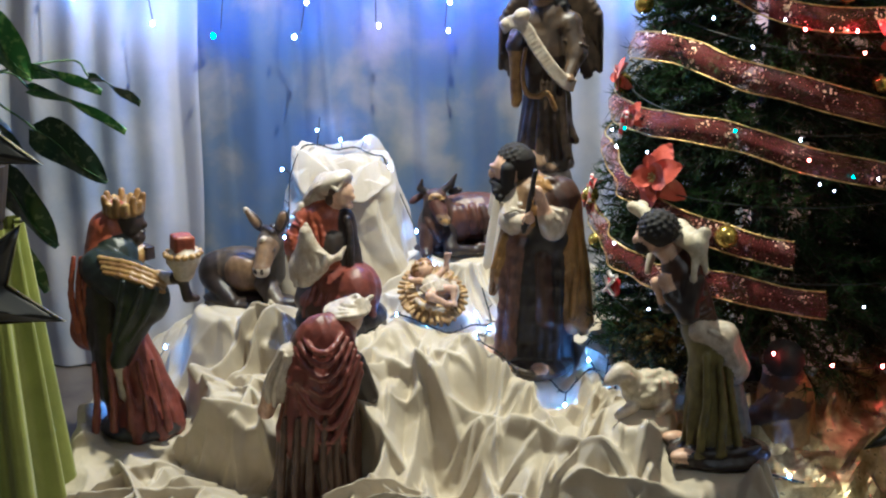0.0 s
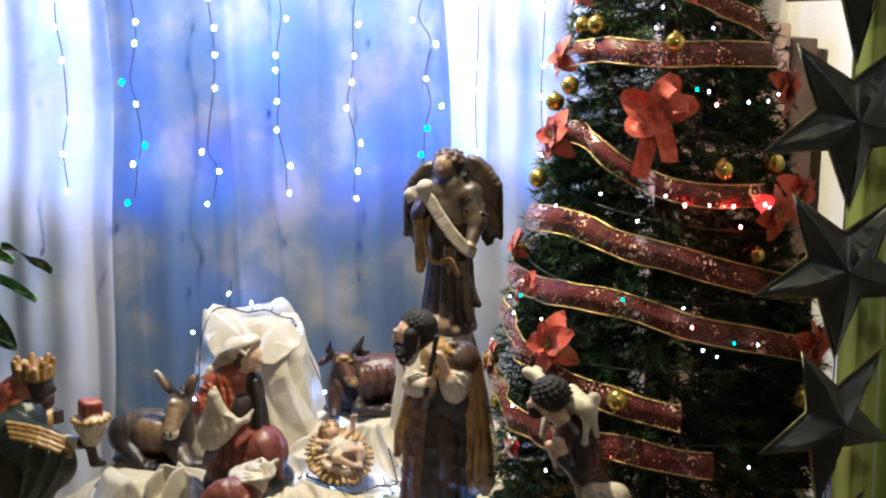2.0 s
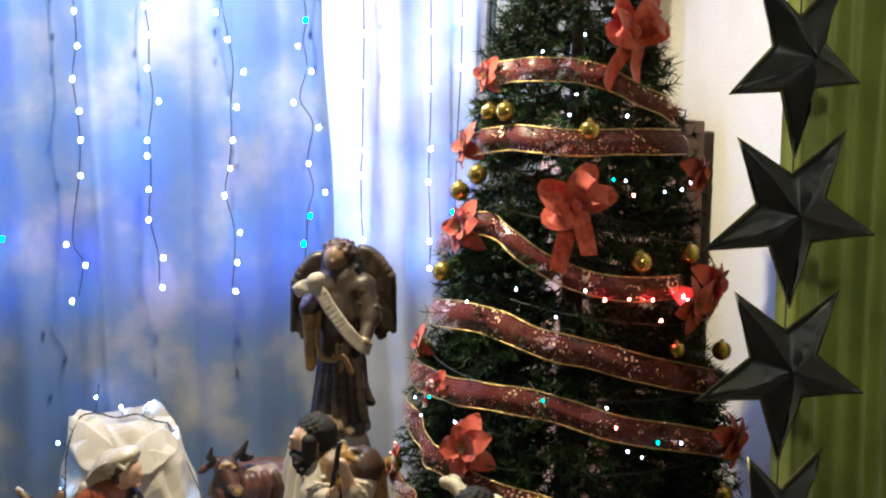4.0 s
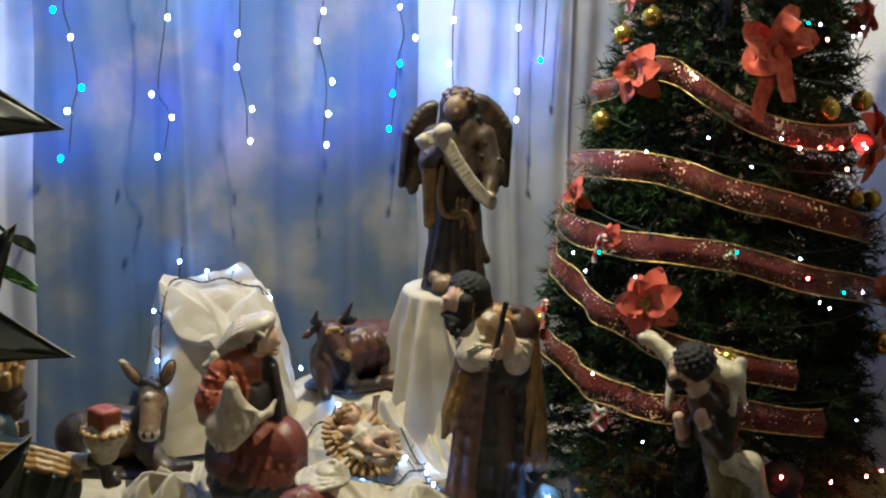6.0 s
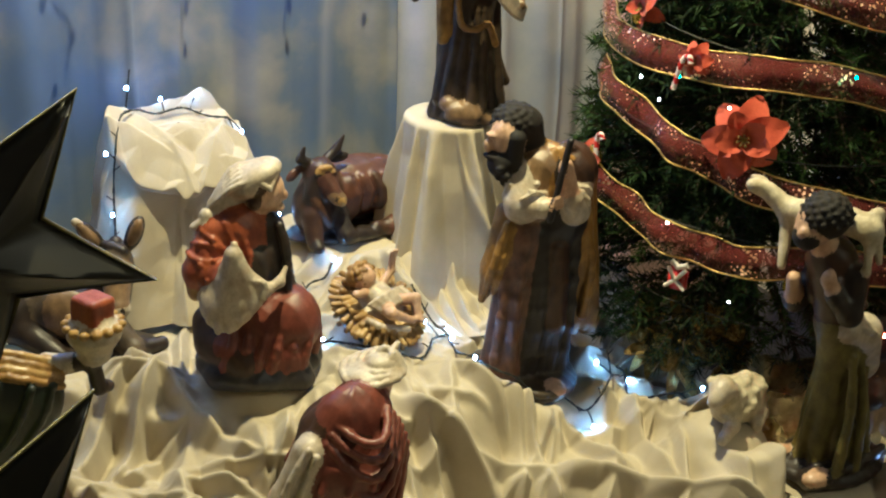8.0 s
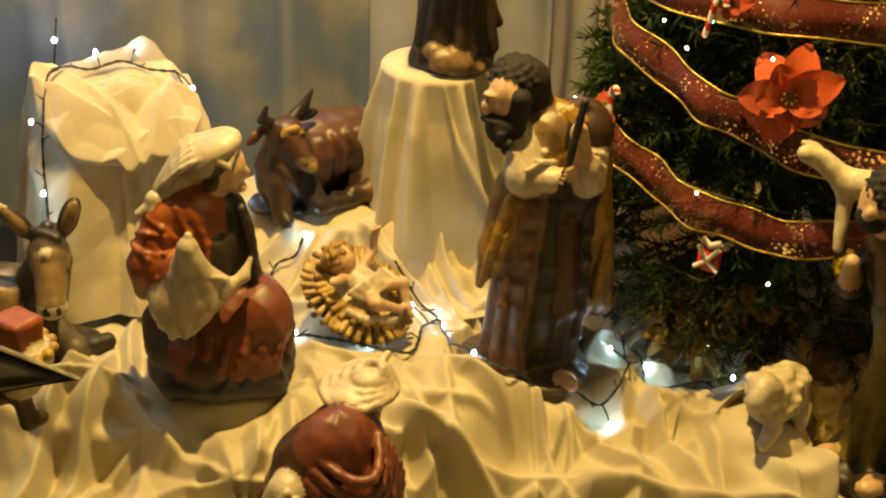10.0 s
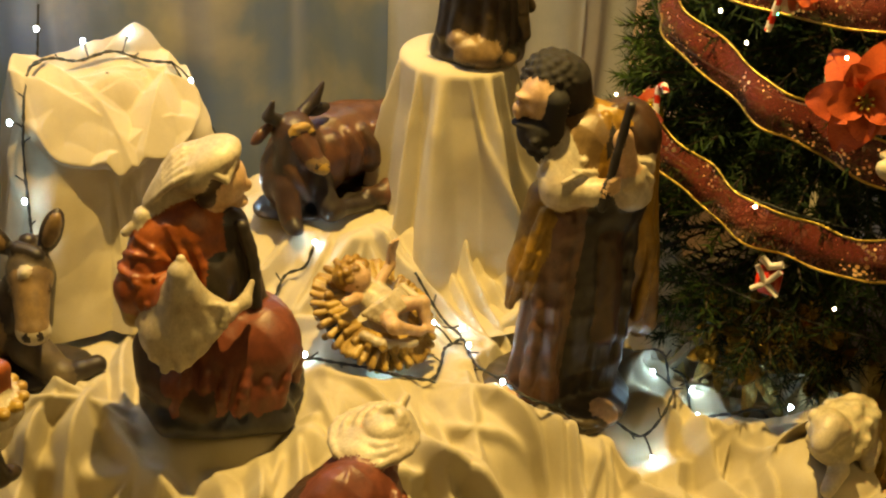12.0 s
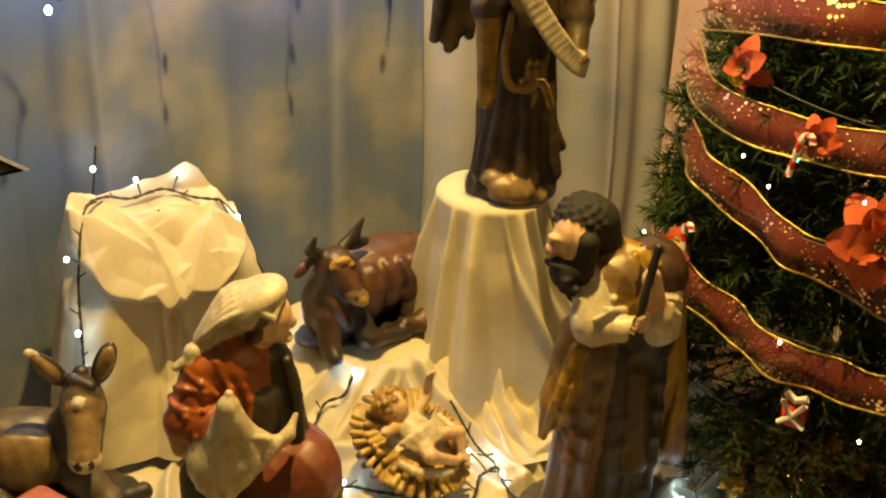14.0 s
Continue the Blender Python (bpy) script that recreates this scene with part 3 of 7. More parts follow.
def tent(th, at, width):
    """A sharp ridge across the angle: 1 on the line, 0 beyond the width."""
    d = np.abs((th - at + np.pi) % (2 * np.pi) - np.pi)
    return np.clip(1 - d / width, 0, 1)


def build_pedestal():
    """A round stool under a cloth: a flat top with a soft rim, a taut flank, and folds that start at the rim and drift aside as they fall."""
    n, m = 320, 110
    th = np.linspace(0, 2 * np.pi, n, endpoint=False)[:, None] + np.zeros((1, m))
    s = np.linspace(0, 1, m)[None, :] + np.zeros((n, 1))
    top, fall = np.clip(s / 0.3, 0, 1), np.clip((s - 0.3) / 0.7, 0, 1)
    r = 0.104 * top + 0.050 * fall ** 1.1 + 0.13 * np.clip((fall - 0.80) / 0.2, 0, 1) ** 1.8
    z = 0.424 - 0.010 * top ** 10 - 0.470 * (1 - (1 - np.clip(fall, 0, 1)) ** 1.0) * (1 - 0.10 * np.clip((fall - 0.8) / 0.2, 0, 1))
    for at, drift, h, w0, w1 in ((-2.90, 0.10, 0.026, 0.10, 0.22), (-2.46, 0.10, 0.040, 0.18, 0.46), (-1.98, 0.95, 0.014, 0.06, 0.12), (-1.66, 0.30, 0.046, 0.12, 0.34), (-1.34, 0.85, 0.016, 0.07, 0.12), (-1.00, 0.45, 0.038, 0.12, 0.26), (-0.75, 0.3, 0.030, 0.09, 0.18), (-0.3, 0.1, 0.030, 0.10, 0.2),
                                 (0.25, -0.1, 0.03, 0.10, 0.2), (0.8, 0.1, 0.03, 0.10, 0.2), (1.4, 0.0, 0.03, 0.10, 0.2), (2.0, 0.1, 0.03, 0.10, 0.2), (2.75, -0.2, 0.030, 0.10, 0.2)):
        k = tent(th, at + drift * fall, w0 + (w1 - w0) * fall)
        r = r + 1.5 * h * k * k * (3 - 2 * k) * np.clip(5 * fall, 0, 1) ** 0.7 * (0.45 + 0.9 * fall)
    r = r - 0.006 * np.clip(6 * fall, 0, 1) + 0.007 * (facets(0.14 * th, z, 0.06, 0.3, 0.35, 3.0) - 0.5) * np.clip(3 * fall, 0, 1)
    z = z + 0.004 * (facets(r * np.cos(th), r * np.sin(th), 0.06, 0.07, 0.4, 2.0) - 0.5) * top * (fall <= 0)
    v = np.stack([r * np.cos(th), r * np.sin(th), z], -1).reshape(-1, 3)
    v[:, 1] = np.minimum(v[:, 1], 0.335)
    thing("draped_pedestal", "round pedestal draped in cream muslin with hanging folds", "pedestal", v, grid_faces(n, m, True)[:, ::-1], muslin, at=pose(0.33, 2.63, 0.0))


build_pedestal()


def build_rock():
    """A block under a tent of cloth: a slanting faceted cap whose jagged lip overhangs the hollow front, and flanks that fall straight to the ground."""
    n, m = 360, 170
    th = np.linspace(-np.pi, np.pi, n, endpoint=False)[:, None] + np.zeros((1, m))
    s = np.linspace(0, 1, m)[None, :] + np.zeros((n, 1))
    deg = np.degrees(th[:, 0])
    corner = np.array([-180, -160, -141, -127, -112, -95, -72, -48, -25, 5, 50, 100, 145, 180])

    def ring(values):
        wide = np.interp(deg, corner, values)
        return sum(np.roll(wide, k) for k in range(-12, 13)) / 25

    lip_r = ring([0.160, 0.165, 0.150, 0.118, 0.125, 0.112, 0.120, 0.145, 0.150, 0.150, 0.150, 0.130, 0.150, 0.160])
    lip_z = ring([0.435, 0.372, 0.318, 0.315, 0.288, 0.290, 0.305, 0.338, 0.372, 0.420, 0.462, 0.468, 0.470, 0.435])
    hollow = ring([0, 0.0, 0.2, 0.7, 0.9, 0.7, 0.5, 0.2, 0.0, 0, 0, 0, 0, 0])
    base_r = ring([0.205, 0.200, 0.185, 0.150, 0.150, 0.165, 0.170, 0.215, 0.220, 0.215, 0.17, 0.12, 0.18, 0.205])
    under_r, under_z = lip_r - 0.055 * hollow + 0.004 * (1 - hollow), lip_z - 0.012 - 0.004 * (1 - hollow)
    knee_r, knee_z = 0.5 * (under_r + base_r) - 0.028 * hollow, 0.45 * under_z
    rings_r = np.stack([0 * lip_r + 0.003, lip_r, under_r, knee_r, base_r], 1)
    rings_z = np.stack([0 * lip_z + 0.418, lip_z, under_z, knee_z, 0 * lip_z], 1)
    stop = np.array([0, 0.44, 0.48, 0.75, 1.0])
    r = np.stack([np.interp(s[0], stop, q) for q in rings_r])
    z = np.stack([np.interp(s[0], stop, q) for q in rings_z])
    inner = np.clip(s / 0.44, 0, 1)
    z = np.where(s < 0.44, 0.418 - (0.418 - lip_z[:, None]) * inner ** 1.7, z)
    for _ in range(3):
        r[:, 1:-1] = 0.25 * r[:, :-2] + 0.5 * r[:, 1:-1] + 0.25 * r[:, 2:]
        z[:, 1:-1] = 0.25 * z[:, :-2] + 0.5 * z[:, 1:-1] + 0.25 * z[:, 2:]
        r, z = 0.25 * np.roll(r, 1, 0) + 0.5 * r + 0.25 * np.roll(r, -1, 0), 0.25 * np.roll(z, 1, 0) + 0.5 * z + 0.25 * np.roll(z, -1, 0)
    fall, cap_part = np.clip((s - 0.49) / 0.51, 0, 1), np.clip(1 - (s - 0.44) / 0.10, 0, 1)
    x, y = r * np.cos(th), r * np.sin(th)
    z = z + cap_part * np.clip(s * 6, 0, 1) * (0.080 * (facets(x, y, 0.10, 0.14, 0.3, 6.0) - 0.5) + 0.020 * (facets(x, y, 0.05, 0.09, -0.5, 2.0) - 0.5))
    z = z + cap_part * np.clip(s * 5, 0, 1) * crease(x, y, [(-0.03, -0.06, -1.2, 0.13, 0.016, 0.036), (-0.09, -0.03, -0.5, 0.12, 0.016, 0.030), (0.05, -0.07, -2.3, 0.12, 0.015, 0.034), (0.03, 0.0, 0.2, 0.14, 0.014, 0.028), (0.02, -0.02, -2.9, 0.08, 0.009, 0.022), (0.09, 0.0, -0.5, 0.08, 0.010, 0.030), (-0.07, 0.03, 2.6, 0.08, 0.012, 0.02), (0.0, -0.09, 0.2, 0.08, 0.010, 0.026)])
    push = (0.034 * (facets(0.19 * th, z, 0.08, 0.20, 0.3, 8.0) - 0.5) + 0.012 * (facets(0.19 * th, z, 0.04, 0.07, -0.3, 5.0) - 0.5)) * np.clip(8 * fall, 0, 1)
    for at, tilt, h, w in ((-2.55, 0.18, 0.034, 0.16), (-2.0, -0.1, 0.022, 0.08), (-1.45, 0.10, 0.018, 0.08), (-0.95, -0.25, 0.040, 0.14), (-0.5, 0.1, 0.026, 0.12), (-3.0, 0.05, 0.024, 0.12), (0.1, 0.1, 0.03, 0.12), (0.6, 0, 0.03, 0.1), (2.8, 0, 0.02, 0.1)):
        push = push + h * tent(th, at - tilt * fall, w + 0.16 * fall) * np.clip(1.6 * fall, 0, 1)
    v = np.stack([x + push * np.cos(th), y + push * np.sin(th), z - 0.01], -1).reshape(-1, 3)
    v[:, 1] = np.where(v[:, 1] > 0.07, 0.07 + 0.25 * (v[:, 1] - 0.07), v[:, 1])
    thing("draped_rock", "cave-like block covered in creased cream muslin", "rock", v, grid_faces(n, m, True)[:, ::-1], muslin, None, at=pose(-0.235, 2.855, 0.0))
    ROCK.append(v + np.array([-0.235, 2.855, 0.0]))


ROCK = []


def on_rock(x, y, lift=0.004):
    """A place on the top of the draped block."""
    V = ROCK[0]
    near = V[np.hypot(V[:, 0] - x, V[:, 1] - y) < 0.012]
    return (x, y, float(near[:, 2].max()) + lift)


build_rock()

# ---- painted resin statues ----
SKIN = painted("skin", (0.60, 0.41, 0.26), (0.52, 0.33, 0.20))
HAIR = painted("black_hair", (0.008, 0.007, 0.006), (0.014, 0.010, 0.008), 0.8)
CREAM = painted("cream", (0.527, 0.468, 0.357), (0.442, 0.365, 0.255))
OCHRE = painted("ochre", (0.300, 0.170, 0.034), (0.185, 0.100, 0.022))
MAUVE = painted("mauve_brown", (0.165, 0.082, 0.052), (0.090, 0.055, 0.050))
DARK = painted("dark_brown", (0.034, 0.024, 0.019), (0.019, 0.015, 0.013))
EARTH = painted("earth_base", (0.044, 0.034, 0.022), (0.080, 0.060, 0.036))
NAVY = painted("navy_base", (0.018, 0.02, 0.03), (0.035, 0.03, 0.035))
RED = painted("red_robe", (0.317, 0.084, 0.023), (0.202, 0.044, 0.016))
BRICK = painted("brick_cape", (0.189, 0.054, 0.033), (0.124, 0.033, 0.021))
BROWN = painted("brown", (0.066, 0.033, 0.018), (0.042, 0.021, 0.012))
GREEN = painted("bottle_green", (0.018, 0.027, 0.018), (0.011, 0.017, 0.013))
OLIVE = painted("olive_robe", (0.165, 0.138, 0.030), (0.105, 0.088, 0.022))
GOLD = painted("gold_paint", (0.400, 0.264, 0.072), (0.280, 0.160, 0.040), 0.35)
STRAW = painted("straw", (0.46, 0.31, 0.10), (0.22, 0.125, 0.035))
BLACKSKIN = painted("dark_skin", (0.028, 0.018, 0.013), (0.04, 0.026, 0.018))
WOOL = painted("wool", (0.60, 0.54, 0.38), (0.42, 0.36, 0.23), 0.6)
HIDE = painted("ox_hide", (0.113, 0.047, 0.025), (0.069, 0.030, 0.020))
GREY = painted("donkey_hide", (0.110, 0.084, 0.055), (0.055, 0.042, 0.030))
TAN = painted("tan", (0.238, 0.153, 0.072), (0.153, 0.098, 0.051))
UMBER = painted("umber_robe", (0.062, 0.042, 0.022), (0.026, 0.018, 0.012))
ASH = painted("ash_lining", (0.20, 0.20, 0.17), (0.11, 0.11, 0.10), 0.6)
SLATE = painted("dark_slate", (0.022, 0.018, 0.018), (0.012, 0.010, 0.010), 0.5)
TIGHT = 0.006


def swag(a, b, drop, r, mat, out=(0, 0, 0), n=5, k=0.008):
    """A hanging fold between a and b."""
    a, b, out = np.array(a, float), np.array(b, float), np.array(out, float)
    pts = [a + (b - a) * t + (np.array([0, 0, -drop]) + out) * 4 * t * (1 - t) for t in np.linspace(0, 1, n + 1)]
    return [cap(pts[i], pts[i + 1], r, r, mat, k) for i in range(n)]


def rib(pts, r0, r1, mat, k=0.004, steps=3):
    """A raised fold along points, thinning from r0 to r1."""
    p = smooth_path(pts, steps)
    r = np.linspace(r0, r1, len(p))
    return [cap(p[i], p[i + 1], r[i], r[i + 1], mat, k) for i in range(len(p) - 1)]


def curls(c, radii, n, size, mat, low=-0.2, seed=1):
    """Locks of hair spread over a head."""
    out = []
    for i in range(n):
        h = low + (0.98 - low) * (i + 0.5) / n
        a = 2.4 * i + seed
        w = np.sqrt(1 - h * h)
        out.append(ell((c[0] + radii[0] * w * np.cos(a), c[1] + radii[1] * w * np.sin(a), c[2] + radii[2] * h), (size * (1 + 0.3 * np.sin(5 * i)), size, size * 0.8), mat, (30 * np.sin(3 * i), 0, 57 * a), 0.003))
    return out


def rings(a, b, r, n, mat, thick=0.004):
    """Creases pushed up round a sleeve."""
    a, b = np.array(a, float), np.array(b, float)
    d = (b - a) / np.linalg.norm(b - a)
    u = np.cross(d, (0.3, 0.2, 1.0))
    u /= np.linalg.norm(u)
    v = np.cross(d, u)
    out = []
    for i in range(n):
        c = a + (b - a) * (i + 0.5) / n
        q = [c + r * (np.cos(t) * u + np.sin(t) * v) + d * 0.010 * np.sin(t + 2 * i) for t in np.linspace(0.6 * i, 0.6 * i + 4.2, 6)]
        out += [cap(q[j], q[j + 1], thick, thick, mat, 0.005) for j in range(5)]
    return out


def build_joseph():
    mats = [EARTH, SLATE, MAUVE, OCHRE, BROWN, CREAM, SKIN, HAIR, TAN]

    def L(a, b, z):
        if z > 0.38 and a > 0.04:
            a = 0.04 + 0.6 * (a - 0.04)
        return (0.821 * a - 0.571 * b, -0.571 * a - 0.821 * b, z)

    p = [ell(L(0.0, 0.035, 0.014), (0.130, 0.125, 0.030), 0), ell(L(-0.05, 0.06, 0.022), (0.05, 0.045, 0.022), 8), ell(L(0.06, 0.05, 0.018), (0.055, 0.05, 0.022), 0)]
    for a0, a1, z in ((-0.10, 0.0, 0.030), (-0.06, 0.05, 0.022), (-0.02, 0.09, 0.026), (-0.09, 0.02, 0.012)):
        p += rib([L(a0, 0.120, z), L(0.5 * (a0 + a1), 0.145, z + 0.006), L(a1, 0.125, z - 0.006)], 0.010, 0.005, 8 if a0 < -0.03 else 0)
    # dark robe, mauve knee, ochre mantle behind
    p += [robe(L(0.03, -0.01, 0.03), L(0.035, 0.0, 0.40), 0.078, 0.070, 1, 7, 0.05, 0.95, 0.6), robe(L(-0.030, 0.050, 0.030), L(-0.018, 0.052, 0.36), 0.056, 0.040, 2, 5, 0.05, 1.0, 0.2),
          cap(L(-0.018, 0.06, 0.35), L(-0.035, 0.045, 0.25), 0.036, 0.038, 2, 0.02), cap(L(0.055, 0.062, 0.33), L(0.065, 0.062, 0.16), 0.016, 0.022, 4), cap(L(0.02, 0.07, 0.36), L(0.012, 0.078, 0.10), 0.012, 0.018, 1),
          robe(L(0.125, -0.02, 0.14), L(0.105, -0.01, 0.47), 0.038, 0.046, 3, 5, 0.16, 1.0, 1.1), cap(L(-0.045, 0.045, 0.39), L(-0.072, 0.060, 0.27), 0.032, 0.028, 3), cap(L(-0.072, 0.060, 0.27), L(-0.092, 0.066, 0.205), 0.026, 0.008, 3)]
    p += rib([L(-0.05, 0.080, 0.38), L(-0.076, 0.092, 0.29), L(-0.090, 0.080, 0.21)], 0.010, 0.006, 3) + rib([L(-0.035, 0.080, 0.37), L(-0.060, 0.094, 0.29), L(-0.070, 0.085, 0.23)], 0.008, 0.005, 3)
    for i in range(5):
        a = 0.005 + 0.022 * i
        p += rib([L(a, 0.075 - 0.010 * i, 0.35), L(a + 0.006, 0.085 - 0.010 * i, 0.20), L(a - 0.004, 0.086 - 0.010 * i, 0.035)], 0.006, 0.010, 1, 0.012)
    p += rib([L(-0.05, 0.085, 0.31), L(-0.052, 0.100, 0.18), L(-0.058, 0.102, 0.05)], 0.005, 0.009, 2, 0.012) + rib([L(-0.015, 0.095, 0.32), L(-0.022, 0.103, 0.18), L(-0.018, 0.103, 0.04)], 0.006, 0.009, 2, 0.012) + rib([L(0.10, 0.02, 0.44), L(0.13, 0.02, 0.30), L(0.125, 0.02, 0.16)], 0.010, 0.010, 3)
    # chest and shoulders, scarf and mantle
    p += [cap(L(0.04, 0.0, 0.38), L(0.02, 0.01, 0.47), 0.076, 0.066, 1), ell(L(0.085, 0.0, 0.480), (0.056, 0.058, 0.060), 4, (0, 20, -30)), cap(L(0.005, 0.035, 0.49), L(0.0, 0.06, 0.42), 0.044, 0.034, 8),
          cap(L(-0.01, 0.0, 0.525), L(0.045, 0.03, 0.52), 0.024, 0.020, 3, TIGHT), cap(L(0.045, 0.03, 0.52), L(0.05, 0.068, 0.46), 0.018, 0.014, 3, TIGHT)]
    p += rib([L(0.05, 0.03, 0.535), L(0.10, 0.02, 0.525), L(0.145, 0.0, 0.46)], 0.010, 0.008, 4) + rib([L(0.06, 0.045, 0.52), L(0.11, 0.035, 0.50), L(0.14, 0.02, 0.43)], 0.008, 0.006, 3) + rib([L(0.03, 0.045, 0.53), L(0.025, 0.07, 0.48), L(0.03, 0.08, 0.42)], 0.008, 0.006, 3)
    # sleeves, hands and staff
    p += [cap(L(-0.03, 0.045, 0.48), L(-0.028, 0.080, 0.428), 0.034, 0.037, 5), cap(L(-0.028, 0.080, 0.428), L(0.012, 0.105, 0.432), 0.033, 0.021, 5, TIGHT), cap(L(0.012, 0.105, 0.435), L(0.040, 0.112, 0.448), 0.014, 0.013, 6),
          cap(L(0.105, 0.02, 0.46), L(0.108, 0.055, 0.415), 0.034, 0.031, 5), cap(L(0.108, 0.058, 0.415), L(0.092, 0.076, 0.44), 0.031, 0.024, 5, TIGHT), cap(L(0.090, 0.078, 0.45), L(0.066, 0.088, 0.505), 0.017, 0.014, 6), ell(L(0.058, 0.094, 0.515), (0.016, 0.014, 0.020), 6, (0, 0, 0), TIGHT),
          cap(L(0.028, 0.122, 0.415), L(0.060, 0.108, 0.575), 0.0068, 0.0068, 1, 0.003)]
    p += rings(L(-0.035, 0.055, 0.465), L(-0.01, 0.098, 0.425), 0.038, 4, 5) + rings(L(0.108, 0.03, 0.45), L(0.10, 0.070, 0.43), 0.031, 4, 5, 0.0035)
    for i in range(4):
        p.append(cap(L(0.030 + 0.002 * i, 0.122, 0.436 + 0.008 * i), L(0.052, 0.118, 0.446 + 0.007 * i), 0.005, 0.004, 6, 0.002))
        p.append(cap(L(0.046, 0.106, 0.505 + 0.008 * i), L(0.064, 0.104, 0.502 + 0.008 * i), 0.005, 0.0045, 6, 0.002))
    # bowed head with dark curls and beard
    hc = L(-0.052, 0.022, 0.580)
    p += [cap(L(-0.01, 0.0, 0.51), L(-0.04, 0.02, 0.55), 0.032, 0.030, 6), ell(L(-0.066, 0.040, 0.550), (0.036, 0.036, 0.046), 6, (18, -18, 0), TIGHT), ell(L(-0.102, 0.056, 0.540), (0.010, 0.010, 0.014), 6, (0, 0, 0), TIGHT),
          ell(L(-0.094, 0.058, 0.562), (0.012, 0.016, 0.006), 6, (0, 0, 30), TIGHT), ell(hc, (0.045, 0.045, 0.040), 7, (0, 0, 0), TIGHT), cap(L(-0.03, 0.02, 0.575), L(-0.012, 0.02, 0.525), 0.036, 0.026, 7),
          cap(L(-0.048, 0.068, 0.56), L(-0.050, 0.066, 0.51), 0.018, 0.016, 7, TIGHT), ell(L(-0.072, 0.052, 0.503), (0.030, 0.032, 0.032), 7, (0, 0, 0), TIGHT), cap(L(-0.07, 0.055, 0.50), L(-0.064, 0.066, 0.468), 0.022, 0.010, 7, TIGHT), ell(L(-0.094, 0.060, 0.518), (0.012, 0.020, 0.007), 7, (0, 0, 20), TIGHT)]
    p += curls(hc, (0.042, 0.042, 0.037), 80, 0.0072, 7, -0.4) + curls(L(-0.068, 0.056, 0.495), (0.024, 0.026, 0.024), 16, 0.009, 7, -0.9)
    # bare feet
    p += [ell(L(-0.092, 0.095, 0.044), (0.030, 0.024, 0.018), 6, (0, 10, 20)), ell(L(0.075, 0.112, 0.032), (0.022, 0.026, 0.012), 6)]
    for i in range(4):
        p.append(ell(L(-0.112 + 0.006 * i, 0.096 + 0.010 * i, 0.036), (0.010, 0.007, 0.007), 6, (0, 0, 30), 0.002))
    statue("bearded_man_statue", "painted resin statue of a bearded man leaning on a staff", p, mats, pose(0.275, 2.230, -0.040), 0.0025, 0.0008, 170.0)


